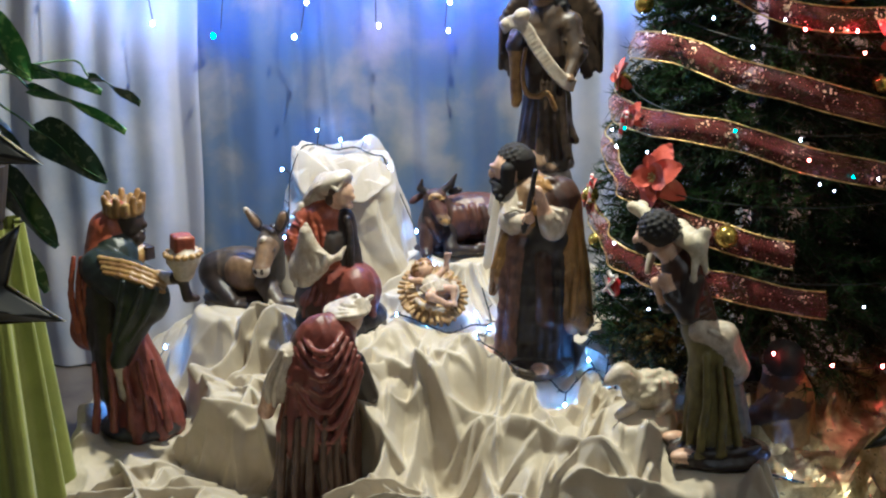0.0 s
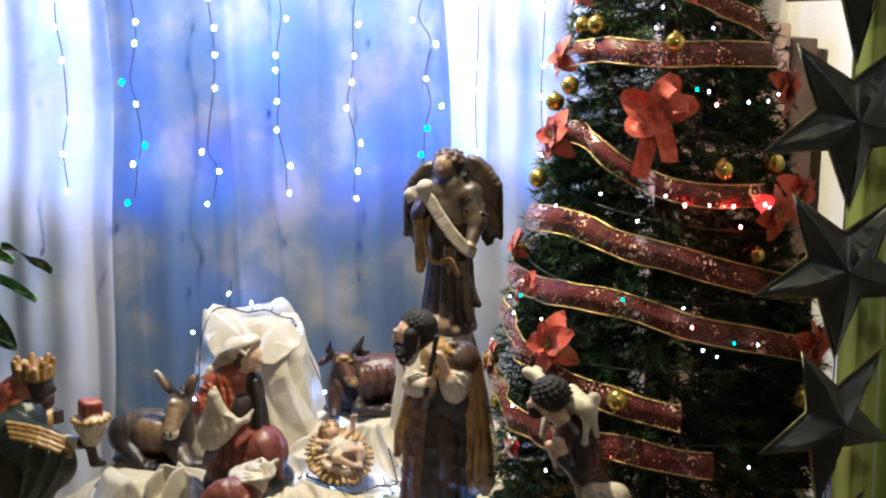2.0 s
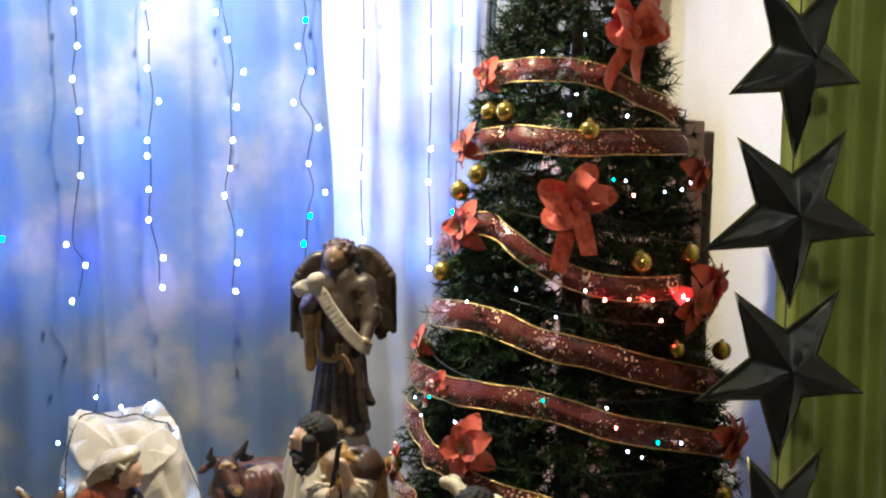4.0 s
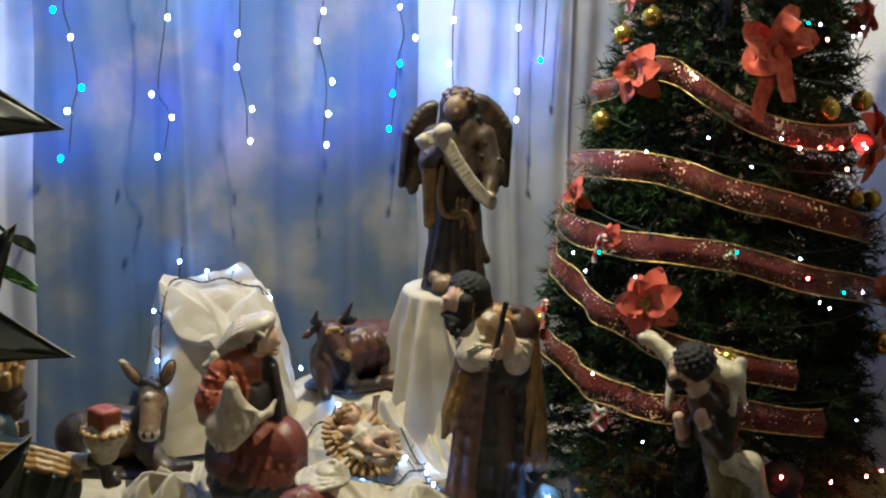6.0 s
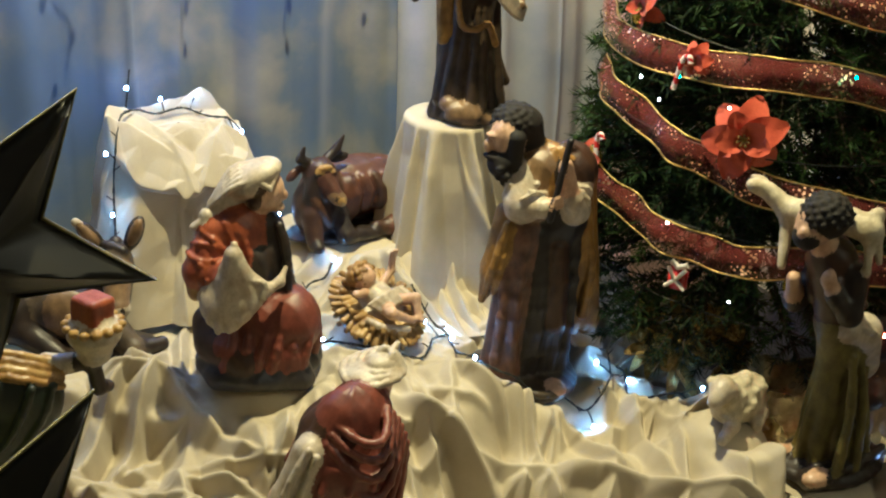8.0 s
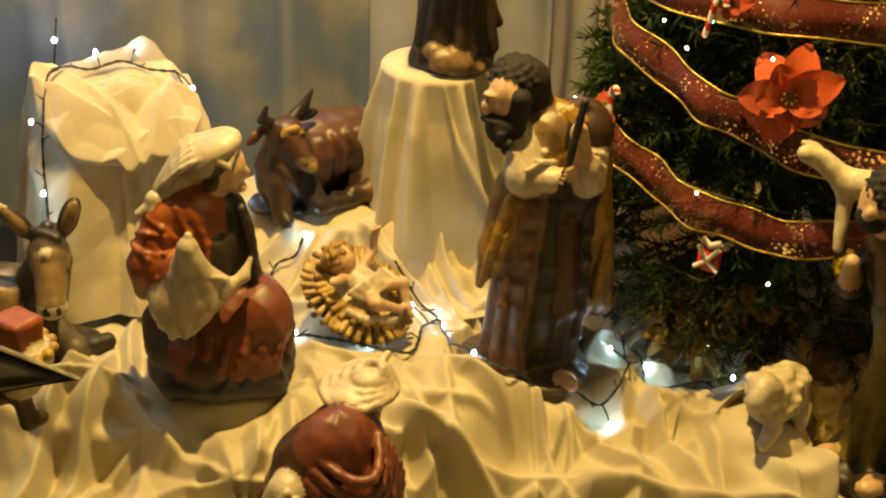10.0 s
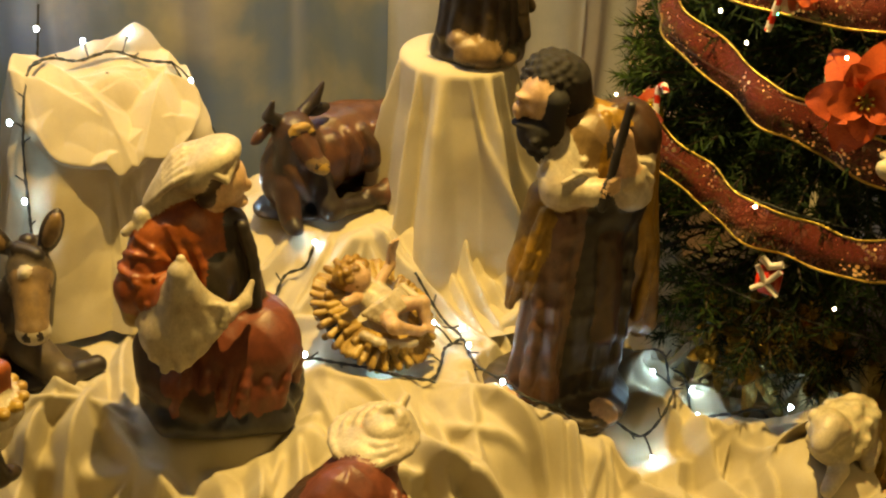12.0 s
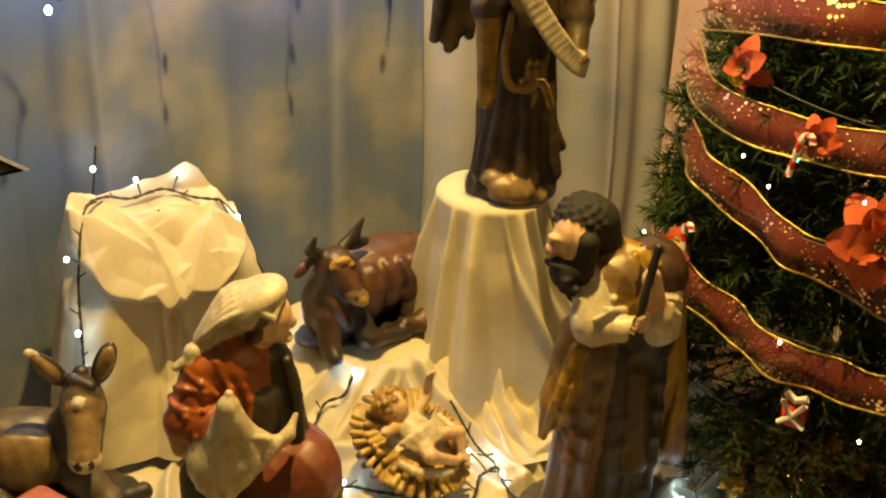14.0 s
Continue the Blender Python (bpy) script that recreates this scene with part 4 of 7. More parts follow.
def build_mary():
    mats = [NAVY, RED, BRICK, DARK, CREAM, SKIN, BROWN, OCHRE]

    def L(a, b, z):
        return (0.909 * a - 0.415 * b, -0.415 * a - 0.909 * b, z)

    p = [ell(L(-0.008, 0.005, 0.026), (0.132, 0.118, 0.046), 0), cap(L(-0.085, 0.075, 0.022), L(0.07, 0.085, 0.02), 0.032, 0.030, 0), cap(L(-0.10, 0.03, 0.075), L(-0.04, 0.085, 0.055), 0.040, 0.036, 6), ell(L(-0.085, 0.05, 0.05), (0.02, 0.02, 0.022), 3),
         ell(L(0.018, 0.010, 0.108), (0.096, 0.088, 0.088), 2), ell(L(0.055, 0.040, 0.125), (0.058, 0.062, 0.070), 2), cap(L(-0.065, 0.060, 0.075), L(0.05, 0.075, 0.065), 0.038, 0.036, 2, 0.02), cap(L(-0.095, 0.0, 0.10), L(-0.075, 0.05, 0.07), 0.048, 0.038, 6),
         # the last, dark oval paints in the shade of the hollow behind the arm
         cap(L(-0.030, -0.01, 0.16), L(-0.048, -0.005, 0.315), 0.078, 0.060, 1), cap(L(0.010, 0.0, 0.315), L(0.026, 0.012, 0.20), 0.030, 0.036, 3), ell(L(-0.012, 0.042, 0.240), (0.032, 0.028, 0.050), 3)]
    for i in range(6):
        a = -0.075 + 0.030 * i
        p += rib([L(a + 0.02, 0.075 - 0.2 * abs(a), 0.150 - 0.1 * abs(a)), L(a + 0.01, 0.108 - 0.2 * abs(a), 0.095), L(a - 0.006, 0.108 - 0.2 * abs(a), 0.035)], 0.006, 0.010, 2)
    p += rib([L(0.085, 0.05, 0.16), L(0.105, 0.045, 0.11), L(0.10, 0.03, 0.05)], 0.008, 0.012, 2) + rib([L(0.030, 0.028, 0.325), L(0.044, 0.038, 0.27), L(0.046, 0.046, 0.20)], 0.010, 0.009, 3)
    # near arm folded to the chest, sleeve in rings
    p += [ell(L(-0.055, -0.005, 0.322), (0.058, 0.060, 0.034), 1, (0, 12, -20)), cap(L(-0.092, 0.020, 0.312), L(-0.122, 0.045, 0.238), 0.036, 0.036, 1), cap(L(-0.122, 0.045, 0.238), L(-0.070, 0.082, 0.252), 0.031, 0.024, 1), ell(L(-0.13, 0.05, 0.205), (0.020, 0.020, 0.028), 7)]
    p += rings(L(-0.094, 0.025, 0.305), L(-0.121, 0.046, 0.245), 0.036, 4, 1) + rings(L(-0.117, 0.05, 0.24), L(-0.08, 0.078, 0.25), 0.029, 3, 1)
    p += rib([L(-0.075, 0.045, 0.34), L(-0.05, 0.062, 0.28), L(-0.045, 0.068, 0.21)], 0.007, 0.006, 1) + rib([L(-0.055, 0.045, 0.34), L(-0.03, 0.060, 0.28), L(-0.03, 0.068, 0.21)], 0.006, 0.005, 1)
    # cream cloth held up by the fingertips
    tip = L(-0.060, 0.108, 0.300)
    p += [cap(L(-0.060, 0.108, 0.285), L(-0.058, 0.106, 0.322), 0.012, 0.007, 4, 0.004)]
    for a, b, z, r in ((-0.108, 0.072, 0.195, 0.016), (-0.100, 0.092, 0.172, 0.018), (-0.084, 0.104, 0.155, 0.018), (-0.063, 0.108, 0.158, 0.018), (-0.042, 0.106, 0.178, 0.017), (-0.020, 0.102, 0.205, 0.014), (0.002, 0.098, 0.222, 0.011)):
        mid = [0.5 * (tip[0] + L(a, b, z)[0]), 0.5 * (tip[1] + L(a, b, z)[1]), 0.5 * (tip[2] + z) - 0.012]
        p += rib([tip, mid, L(a, b, z)], 0.007, r, 4, 0.016)
        p += rib([L(0.5 * a - 0.03, 0.5 * b + 0.066, 0.5 * z + 0.14), L(a - 0.004, b + 0.014, z + 0.02), L(a - 0.006, b + 0.018, z - 0.008)], 0.004, 0.007, 4, 0.003)
    p += [cap(L(0.002, 0.098, 0.222), L(0.028, 0.085, 0.232), 0.011, 0.009, 4, 0.01), cap(L(0.028, 0.085, 0.232), L(0.040, 0.070, 0.255), 0.009, 0.005, 4, 0.008), cap(L(-0.09, 0.085, 0.19), L(-0.03, 0.09, 0.20), 0.028, 0.024, 4, 0.02), cap(L(-0.085, 0.085, 0.18), L(-0.055, 0.09, 0.18), 0.024, 0.022, 4, 0.02)]
    # tilted face under a gathered veil
    p += [cap(L(-0.040, 0.0, 0.33), L(-0.010, 0.005, 0.37), 0.028, 0.027, 5), ell(L(0.000, 0.005, 0.390), (0.039, 0.036, 0.044), 5, (0, 20, -24), TIGHT), ell(L(0.038, 0.008, 0.382), (0.009, 0.007, 0.010), 5, (0, 0, 0), TIGHT), ell(L(0.026, 0.008, 0.358), (0.014, 0.016, 0.010), 5, (0, 0, 0), TIGHT),
          ell(L(-0.016, 0.006, 0.408), (0.040, 0.040, 0.034), 6, (0, 20, -24), TIGHT), cap(L(0.008, 0.026, 0.422), L(-0.020, 0.034, 0.375), 0.010, 0.012, 6, TIGHT),
          ell(L(-0.016, 0.004, 0.424), (0.054, 0.046, 0.026), 4, (0, -26, -24), TIGHT), ell(L(-0.030, 0.004, 0.408), (0.044, 0.046, 0.030), 4, (0, -26, -24), TIGHT), cap(L(-0.040, 0.0, 0.402), L(-0.090, 0.012, 0.358), 0.034, 0.018, 4, 0.008), ell(L(-0.108, 0.022, 0.348), (0.016, 0.014, 0.013), 4, (0, 0, 0), TIGHT), cap(L(-0.108, 0.025, 0.345), L(-0.135, 0.03, 0.325), 0.009, 0.007, 4, TIGHT), cap(L(-0.108, 0.025, 0.35), L(-0.112, 0.04, 0.318), 0.008, 0.007, 4, TIGHT)]
    for i in range(7):
        b = 0.050 - 0.015 * i
        p += rib([L(-0.104, 0.022 - 0.001 * i, 0.362 + 0.001 * i), L(-0.062, 0.30 * b + 0.026 - 0.003 * i, 0.408 + 0.006 * min(i, 4)), L(-0.020, 0.85 * b, 0.442 - 7.0 * b * b), L(0.020 - 0.3 * abs(b), 0.92 * b, 0.438 - 10.0 * b * b)], 0.0048, 0.0058, 4, 0.0016)
    p += rib([L(0.010, 0.046, 0.408), L(0.024, 0.018, 0.434), L(0.024, -0.018, 0.434), L(0.008, -0.042, 0.408)], 0.005, 0.005, 4, 0.003)
    statue("kneeling_woman_statue", "painted resin statue of a kneeling woman in red with cream veil", p, mats, pose(-0.245, 2.415, 0.020), 0.0024, 0.0007, 170.0)


def build_manger():
    mats = [STRAW, CREAM, SKIN, OCHRE, EARTH]
    p = [ell((0, 0, 0.03), (0.076, 0.090, 0.042), 4)]
    for row, (n, r0, r1, z0, z1) in enumerate(((40, 0.066, 0.094, 0.066, 0.056), (34, 0.074, 0.086, 0.056, 0.034), (30, 0.054, 0.076, 0.072, 0.074))):
        for i in range(n):
            a = 2 * np.pi * (i + 0.4 * row) / n
            c, s, b = np.cos(a), np.sin(a), a + 0.10 * np.sin(7 * i)
            p.append(cap((r0 * c, r0 * 1.17 * s, z0), (r1 * np.cos(b), r1 * 1.17 * np.sin(b), z1 + 0.005 * np.sin(5 * i)), 0.0050, 0.0062, 0, 0.0015))
    p += [ell((0, 0, 0.060), (0.064, 0.078, 0.018), 1), ell((0.0, 0.002, 0.088), (0.030, 0.040, 0.022), 1, (0, 0, 12)),
          ell((-0.012, 0.052, 0.104), (0.025, 0.027, 0.027), 2, (0, 0, 0), TIGHT), ell((-0.012, 0.045, 0.120), (0.006, 0.006, 0.006), 2, (0, 0, 0), 0.004), ell((-0.012, 0.064, 0.100), (0.032, 0.024, 0.026), 3, (0, 0, 0), TIGHT),
          cap((0.020, 0.024, 0.096), (0.050, 0.034, 0.112), 0.010, 0.008, 2, TIGHT), cap((0.050, 0.034, 0.112), (0.056, 0.048, 0.140), 0.008, 0.007, 2, TIGHT),
          cap((-0.030, 0.025, 0.094), (-0.054, 0.022, 0.106), 0.010, 0.008, 2, TIGHT), ell((-0.060, 0.024, 0.108), (0.009, 0.008, 0.007), 2, (0, 0, 0), TIGHT),
          cap((-0.012, -0.030, 0.092), (-0.030, -0.056, 0.112), 0.015, 0.012, 2, TIGHT), cap((-0.030, -0.056, 0.112), (0.010, -0.078, 0.092), 0.012, 0.008, 2, TIGHT), ell((0.018, -0.082, 0.092), (0.012, 0.007, 0.006), 2, (0, 0, 0), TIGHT),
          cap((0.020, -0.026, 0.094), (0.044, -0.050, 0.114), 0.014, 0.011, 2, TIGHT), cap((0.044, -0.050, 0.114), (0.034, -0.078, 0.094), 0.010, 0.008, 2, TIGHT), ell((0.034, -0.086, 0.092), (0.008, 0.011, 0.006), 2, (0, 0, 0), TIGHT)]
    for i in range(4):
        p.append(cap((0.050 + 0.004 * i, 0.046, 0.138), (0.049 + 0.0065 * i, 0.050, 0.156 - 0.002 * abs(i - 1)), 0.0036, 0.003, 2, 0.002))
    for i in range(5):
        p += rib([(-0.040 + 0.004 * i, -0.005 - 0.008 * i, 0.092), (0.0, -0.012 - 0.006 * i, 0.114 - 0.002 * i), (0.040, -0.004 - 0.008 * i, 0.096)], 0.0055, 0.005, 1, 0.003)
    p += rib([(-0.06, -0.03, 0.078), (-0.045, -0.062, 0.082), (0.0, -0.088, 0.080)], 0.008, 0.007, 1) + rib([(0.06, 0.0, 0.080), (0.058, -0.04, 0.086), (0.04, -0.07, 0.08)], 0.008, 0.006, 1)
    p += curls((-0.012, 0.060, 0.106), (0.027, 0.022, 0.024), 18, 0.008, 3, -0.1)
    v, f, idx = sculpt(p, 0.0022, 0.0004, 140.0)
    thing("manger_statue", "painted resin infant lying in an oval straw crib", "statue", v, f, mats, idx, at=pose(0.006, 2.41, 0.062, 26, -6, 14))


def build_ox():
    mats = [HIDE, DARK, GOLD, TAN, BROWN]
    p = [ell((0.12, 0.035, 0.100), (0.15, 0.066, 0.075), 0), ell((0.0, 0.0, 0.080), (0.058, 0.052, 0.075), 4), ell((0.24, 0.03, 0.09), (0.055, 0.065, 0.07), 0), ell((0.21, -0.018, 0.070), (0.060, 0.032, 0.056), 0, (0, 20, 0)), ell((0.065, -0.012, 0.09), (0.040, 0.036, 0.060), 0),
         cap((0.03, 0.0, 0.10), (0.0, -0.012, 0.160), 0.046, 0.038, 4), ell((-0.004, -0.018, 0.172), (0.033, 0.030, 0.034), 4, (25, 0, 0)), ell((-0.024, -0.03, 0.125), (0.022, 0.020, 0.045), 1),
         # face with a worn gilded brow and a broad tan muzzle
         cap((0.000, -0.035, 0.160), (0.014, -0.060, 0.128), 0.025, 0.019, 0, TIGHT), ell((0.018, -0.066, 0.122), (0.024, 0.016, 0.017), 3, (0, 25, 0), 0.004), ell((0.020, -0.076, 0.116), (0.017, 0.009, 0.011), 2, (0, 25, 0), 0.003),
         ell((0.010, -0.080, 0.122), (0.004, 0.004, 0.003), 1, (0, 0, 0), 0.002), ell((0.030, -0.079, 0.116), (0.004, 0.004, 0.003), 1, (0, 0, 0), 0.002),
         ell((-0.004, -0.046, 0.188), (0.020, 0.007, 0.010), 2, (30, 0, 0), 0.003), ell((-0.022, -0.043, 0.172), (0.007, 0.006, 0.005), 1, (0, 0, 0), 0.002), ell((0.020, -0.044, 0.170), (0.007, 0.006, 0.005), 1, (0, 0, 0), 0.002),
         cap((-0.024, -0.046, 0.180), (-0.014, -0.050, 0.181), 0.004, 0.003, 2, 0.002), cap((0.012, -0.050, 0.180), (0.024, -0.046, 0.177), 0.004, 0.003, 2, 0.002),
         # horns and ears
         cap((-0.028, -0.01, 0.195), (-0.050, -0.01, 0.205), 0.011, 0.010, 1, TIGHT), cap((-0.050, -0.01, 0.205), (-0.042, -0.015, 0.234), 0.010, 0.004, 1, TIGHT),
         cap((0.024, -0.005, 0.198), (0.046, -0.004, 0.214), 0.012, 0.010, 1, TIGHT), cap((0.046, -0.004, 0.214), (0.062, -0.008, 0.246), 0.010, 0.004, 1, TIGHT),
         ell((-0.060, -0.004, 0.172), (0.028, 0.008, 0.012), 0, (0, -32, 10), TIGHT), ell((0.060, 0.005, 0.190), (0.024, 0.009, 0.013), 1, (0, -12, -10), TIGHT),
         # folded legs with dark hooves
         cap((-0.03, -0.035, 0.075), (-0.035, -0.062, 0.020), 0.026, 0.019, 4), ell((-0.036, -0.078, 0.014), (0.016, 0.020, 0.014), 1), cap((0.03, -0.035, 0.07), (0.040, -0.075, 0.030), 0.028, 0.020, 1), cap((0.040, -0.075, 0.026), (0.095, -0.068, 0.020), 0.019, 0.015, 1),
         ell((0.115, -0.066, 0.018), (0.022, 0.014, 0.013), 1), cap((0.22, -0.03, 0.045), (0.165, -0.060, 0.022), 0.030, 0.018, 0), cap((0.165, -0.060, 0.022), (0.13, -0.058, 0.030), 0.016, 0.013, 4), ell((0.1, 0.01, 0.01), (0.17, 0.08, 0.02), 1)]
    for i in range(4):
        p += rib([(0.075 + 0.032 * i, -0.022, 0.145), (0.085 + 0.034 * i, -0.036, 0.105), (0.080 + 0.034 * i, -0.030, 0.065)], 0.004, 0.005, 0 if i % 2 else 4, 0.018)
    p += rib([(-0.030, -0.045, 0.115), (-0.012, -0.056, 0.085), (0.004, -0.054, 0.050)], 0.008, 0.006, 4, 0.006) + rib([(0.020, -0.045, 0.11), (0.016, -0.052, 0.08), (0.020, -0.050, 0.05)], 0.007, 0.006, 1, 0.006)
    statue("ox_statue", "painted resin reddish-brown ox lying behind the crib", p, mats, pose(0.042, 2.725, 0.128), 0.0034, 0.0009, group="animal statues")


def build_donkey():
    mats = [GREY, DARK, TAN, CREAM]
    p = [ell((-0.115, 0.03, 0.095), (0.130, 0.062, 0.075), 0), ell((-0.10, -0.014, 0.10), (0.06, 0.028, 0.055), 2), cap((-0.03, 0.02, 0.10), (0.0, -0.01, 0.19), 0.054, 0.038, 1), ell((-0.205, 0.02, 0.085), (0.055, 0.055, 0.065), 1),
         ell((0.0, -0.025, 0.215), (0.036, 0.034, 0.036), 0), cap((0.0, -0.040, 0.205), (-0.002, -0.088, 0.150), 0.032, 0.024, 2, 0.008), ell((-0.002, -0.094, 0.142), (0.025, 0.020, 0.019), 3), ell((-0.006, -0.056, 0.222), (0.010, 0.010, 0.018), 3, (35, 0, 0), TIGHT),
         cap((-0.014, -0.02, 0.25), (0.014, -0.035, 0.245), 0.013, 0.012, 1, TIGHT), cap((0.0, 0.01, 0.245), (-0.01, 0.035, 0.17), 0.014, 0.014, 1, TIGHT),
         ell((-0.029, -0.057, 0.196), (0.006, 0.006, 0.006), 1, (0, 0, 0), 0.002), ell((0.026, -0.060, 0.196), (0.006, 0.006, 0.006), 1, (0, 0, 0), 0.002), ell((-0.012, -0.112, 0.142), (0.004, 0.004, 0.005), 1, (0, 0, 0), 0.002), ell((0.008, -0.112, 0.142), (0.004, 0.004, 0.005), 1, (0, 0, 0), 0.002),
         ell((-0.048, -0.012, 0.270), (0.018, 0.010, 0.042), 1, (0, -38, 0), TIGHT), ell((0.038, -0.016, 0.275), (0.018, 0.010, 0.042), 1, (0, 22, 0), TIGHT), ell((-0.053, -0.021, 0.276), (0.010, 0.006, 0.030), 2, (0, -38, 0), TIGHT), ell((0.040, -0.025, 0.280), (0.010, 0.006, 0.030), 2, (0, 22, 0), TIGHT), ell((-0.074, -0.016, 0.302), (0.010, 0.007, 0.012), 3, (0, -38, 0), 0.003),
         cap((-0.02, -0.02, 0.07), (0.03, -0.055, 0.025), 0.034, 0.024, 0), cap((0.03, -0.055, 0.025), (0.085, -0.030, 0.025), 0.022, 0.016, 1), cap((-0.19, -0.01, 0.06), (-0.12, -0.055, 0.022), 0.035, 0.02, 1), ell((-0.08, 0.0, 0.012), (0.16, 0.075, 0.02), 1)]
    for i in range(7):
        p += rib([(-0.05 + 0.010 * i, 0.045, 0.13 + 0.016 * i), (-0.045 + 0.010 * i, 0.0, 0.125 + 0.014 * i)], 0.009, 0.006, 1)
    statue("donkey_statue", "painted resin grey-brown donkey lying on the cloth", p, mats, pose(-0.456, 2.668, -0.012, 0, 0, -20), 0.0032, 0.0005, group="animal statues")


def build_king_with_gift():
    mats = [NAVY, BRICK, GREEN, DARK, GOLD, BLACKSKIN, CREAM, RED, OCHRE]
    p = [ell((0.0, 0.0, 0.02), (0.120, 0.105, 0.036), 0), robe((0.015, 0.0, 0.03), (-0.03, 0.02, 0.27), 0.102, 0.062, 1, 7, 0.10, 0.95, 1.3), robe((-0.065, 0.03, 0.12), (-0.07, 0.06, 0.40), 0.062, 0.074, 3, 6, 0.08, 0.95, 0.5),
         cap((-0.07, 0.07, 0.36), (-0.055, 0.11, 0.49), 0.080, 0.062, 2), robe((-0.135, 0.09, 0.27), (-0.075, 0.135, 0.555), 0.058, 0.054, 7, 5, 0.09, 1.0, 2.0), cap((-0.135, 0.08, 0.30), (-0.10, 0.06, 0.22), 0.035, 0.018, 7)]
    for i in range(5):
        p += rib([(0.05 - 0.04 * i, -0.055, 0.23), (0.075 - 0.045 * i, -0.085, 0.13), (0.085 - 0.05 * i, -0.092, 0.045)], 0.007, 0.012, 1)
        p += rib([(-0.16 + 0.022 * i, 0.055 - 0.01 * i, 0.50), (-0.175 + 0.022 * i, 0.045 - 0.01 * i, 0.40), (-0.165 + 0.022 * i, 0.04, 0.29)], 0.007, 0.010, 7)
    # wide green sleeve with gilded hem, reaching out with the cup
    p += [cap((-0.085, 0.04, 0.475), (0.02, -0.05, 0.445), 0.056, 0.070, 2), ell((0.040, -0.065, 0.425), (0.080, 0.058, 0.082), 2, (0, 15, -30)), cap((0.02, -0.065, 0.38), (-0.04, -0.05, 0.23), 0.055, 0.024, 2), cap((-0.04, -0.05, 0.24), (-0.035, -0.06, 0.13), 0.020, 0.012, 6)]
    for i in range(4):
        p += rib([(-0.075 + 0.006 * i, -0.015 - 0.012 * i, 0.520 - 0.010 * i), (0.02, -0.075 - 0.012 * i, 0.520 - 0.010 * i), (0.105, -0.098 - 0.006 * i, 0.490 - 0.012 * i)], 0.008, 0.007, 4 if i % 2 == 0 else 8, 0.003)
    p += rib([(0.085, -0.12, 0.46), (0.06, -0.125, 0.40), (0.0, -0.10, 0.31)], 0.008, 0.006, 2) + rib([(0.05, -0.13, 0.47), (0.02, -0.125, 0.40), (-0.03, -0.09, 0.31)], 0.008, 0.006, 2) + rib([(0.0, -0.11, 0.48), (-0.02, -0.105, 0.40), (-0.05, -0.07, 0.30)], 0.008, 0.006, 2)
    p += [cap((0.09, -0.085, 0.485), (0.125, -0.10, 0.485), 0.020, 0.016, 6, TIGHT), cap((0.125, -0.10, 0.485), (0.155, -0.115, 0.490), 0.015, 0.014, 5), cap((0.158, -0.120, 0.485), (0.166, -0.118, 0.435), 0.013, 0.014, 5), ell((0.180, -0.112, 0.432), (0.020, 0.012, 0.012), 5, (0, 20, 30), TIGHT)]
    # the other fist at the chest in a gold cuff
    p += [cap((-0.05, 0.14, 0.43), (-0.015, 0.172, 0.455), 0.036, 0.030, 8), cap((-0.02, 0.168, 0.46), (-0.002, 0.180, 0.470), 0.028, 0.024, 4, TIGHT), ell((0.012, 0.188, 0.470), (0.026, 0.024, 0.024), 5, (0, 0, 0), TIGHT)]
    for i in range(4):
        p.append(cap((0.020, 0.168, 0.484 - 0.010 * i), (0.036, 0.186, 0.482 - 0.010 * i), 0.006, 0.006, 5, 0.002))
    # dark bearded head with headcloth and crown
    p += [cap((-0.045, 0.125, 0.51), (-0.025, 0.138, 0.55), 0.032, 0.030, 5), ell((-0.015, 0.135, 0.578), (0.042, 0.040, 0.050), 5, (0, 12, 0), TIGHT), ell((0.026, 0.130, 0.568), (0.010, 0.008, 0.012), 5, (0, 0, 0), TIGHT), ell((0.020, 0.130, 0.548), (0.010, 0.014, 0.006), 5, (0, 0, 0), 0.003), ell((0.000, 0.132, 0.532), (0.028, 0.028, 0.026), 5, (0, 0, 0), TIGHT),
          ell((-0.052, 0.145, 0.585), (0.036, 0.044, 0.050), 7), cap((-0.055, 0.145, 0.56), (-0.09, 0.14, 0.48), 0.040, 0.042, 7)]
    for i in range(14):
        a = 2 * np.pi * i / 14
        c, s = np.cos(a), np.sin(a)
        p.append(cap((-0.026 + 0.044 * c, 0.138 + 0.044 * s, 0.612), (-0.026 + 0.054 * c, 0.138 + 0.054 * s, 0.636 if i % 2 else 0.652), 0.015, 0.009, 4 if i % 2 else 8, 0.008))
        p.append(ell((-0.026 + 0.053 * c, 0.138 + 0.053 * s, 0.612), (0.006, 0.006, 0.006), 7 if i % 2 else 4, (0, 0, 0), 0.002))
        p.append(ell((0.163 + 0.046 * c, -0.118 + 0.046 * s, 0.560), (0.0085, 0.0085, 0.0075), 4, (0, 0, 0), 0.0025))
    p += [cap((0.163, -0.118, 0.512), (0.163, -0.118, 0.538), 0.030, 0.046, 6, 0.006), rbox((0.163, -0.118, 0.580), (0.018, 0.018, 0.022), 0.010, 7, (0, 4, 25), 0.003)]
    statue("gift_bearing_king_statue", "painted resin statue of a crowned king holding out a cup", p, mats, pose(-0.825, 2.325, -0.245), 0.003, 0.0007, 170.0, group="king statues")


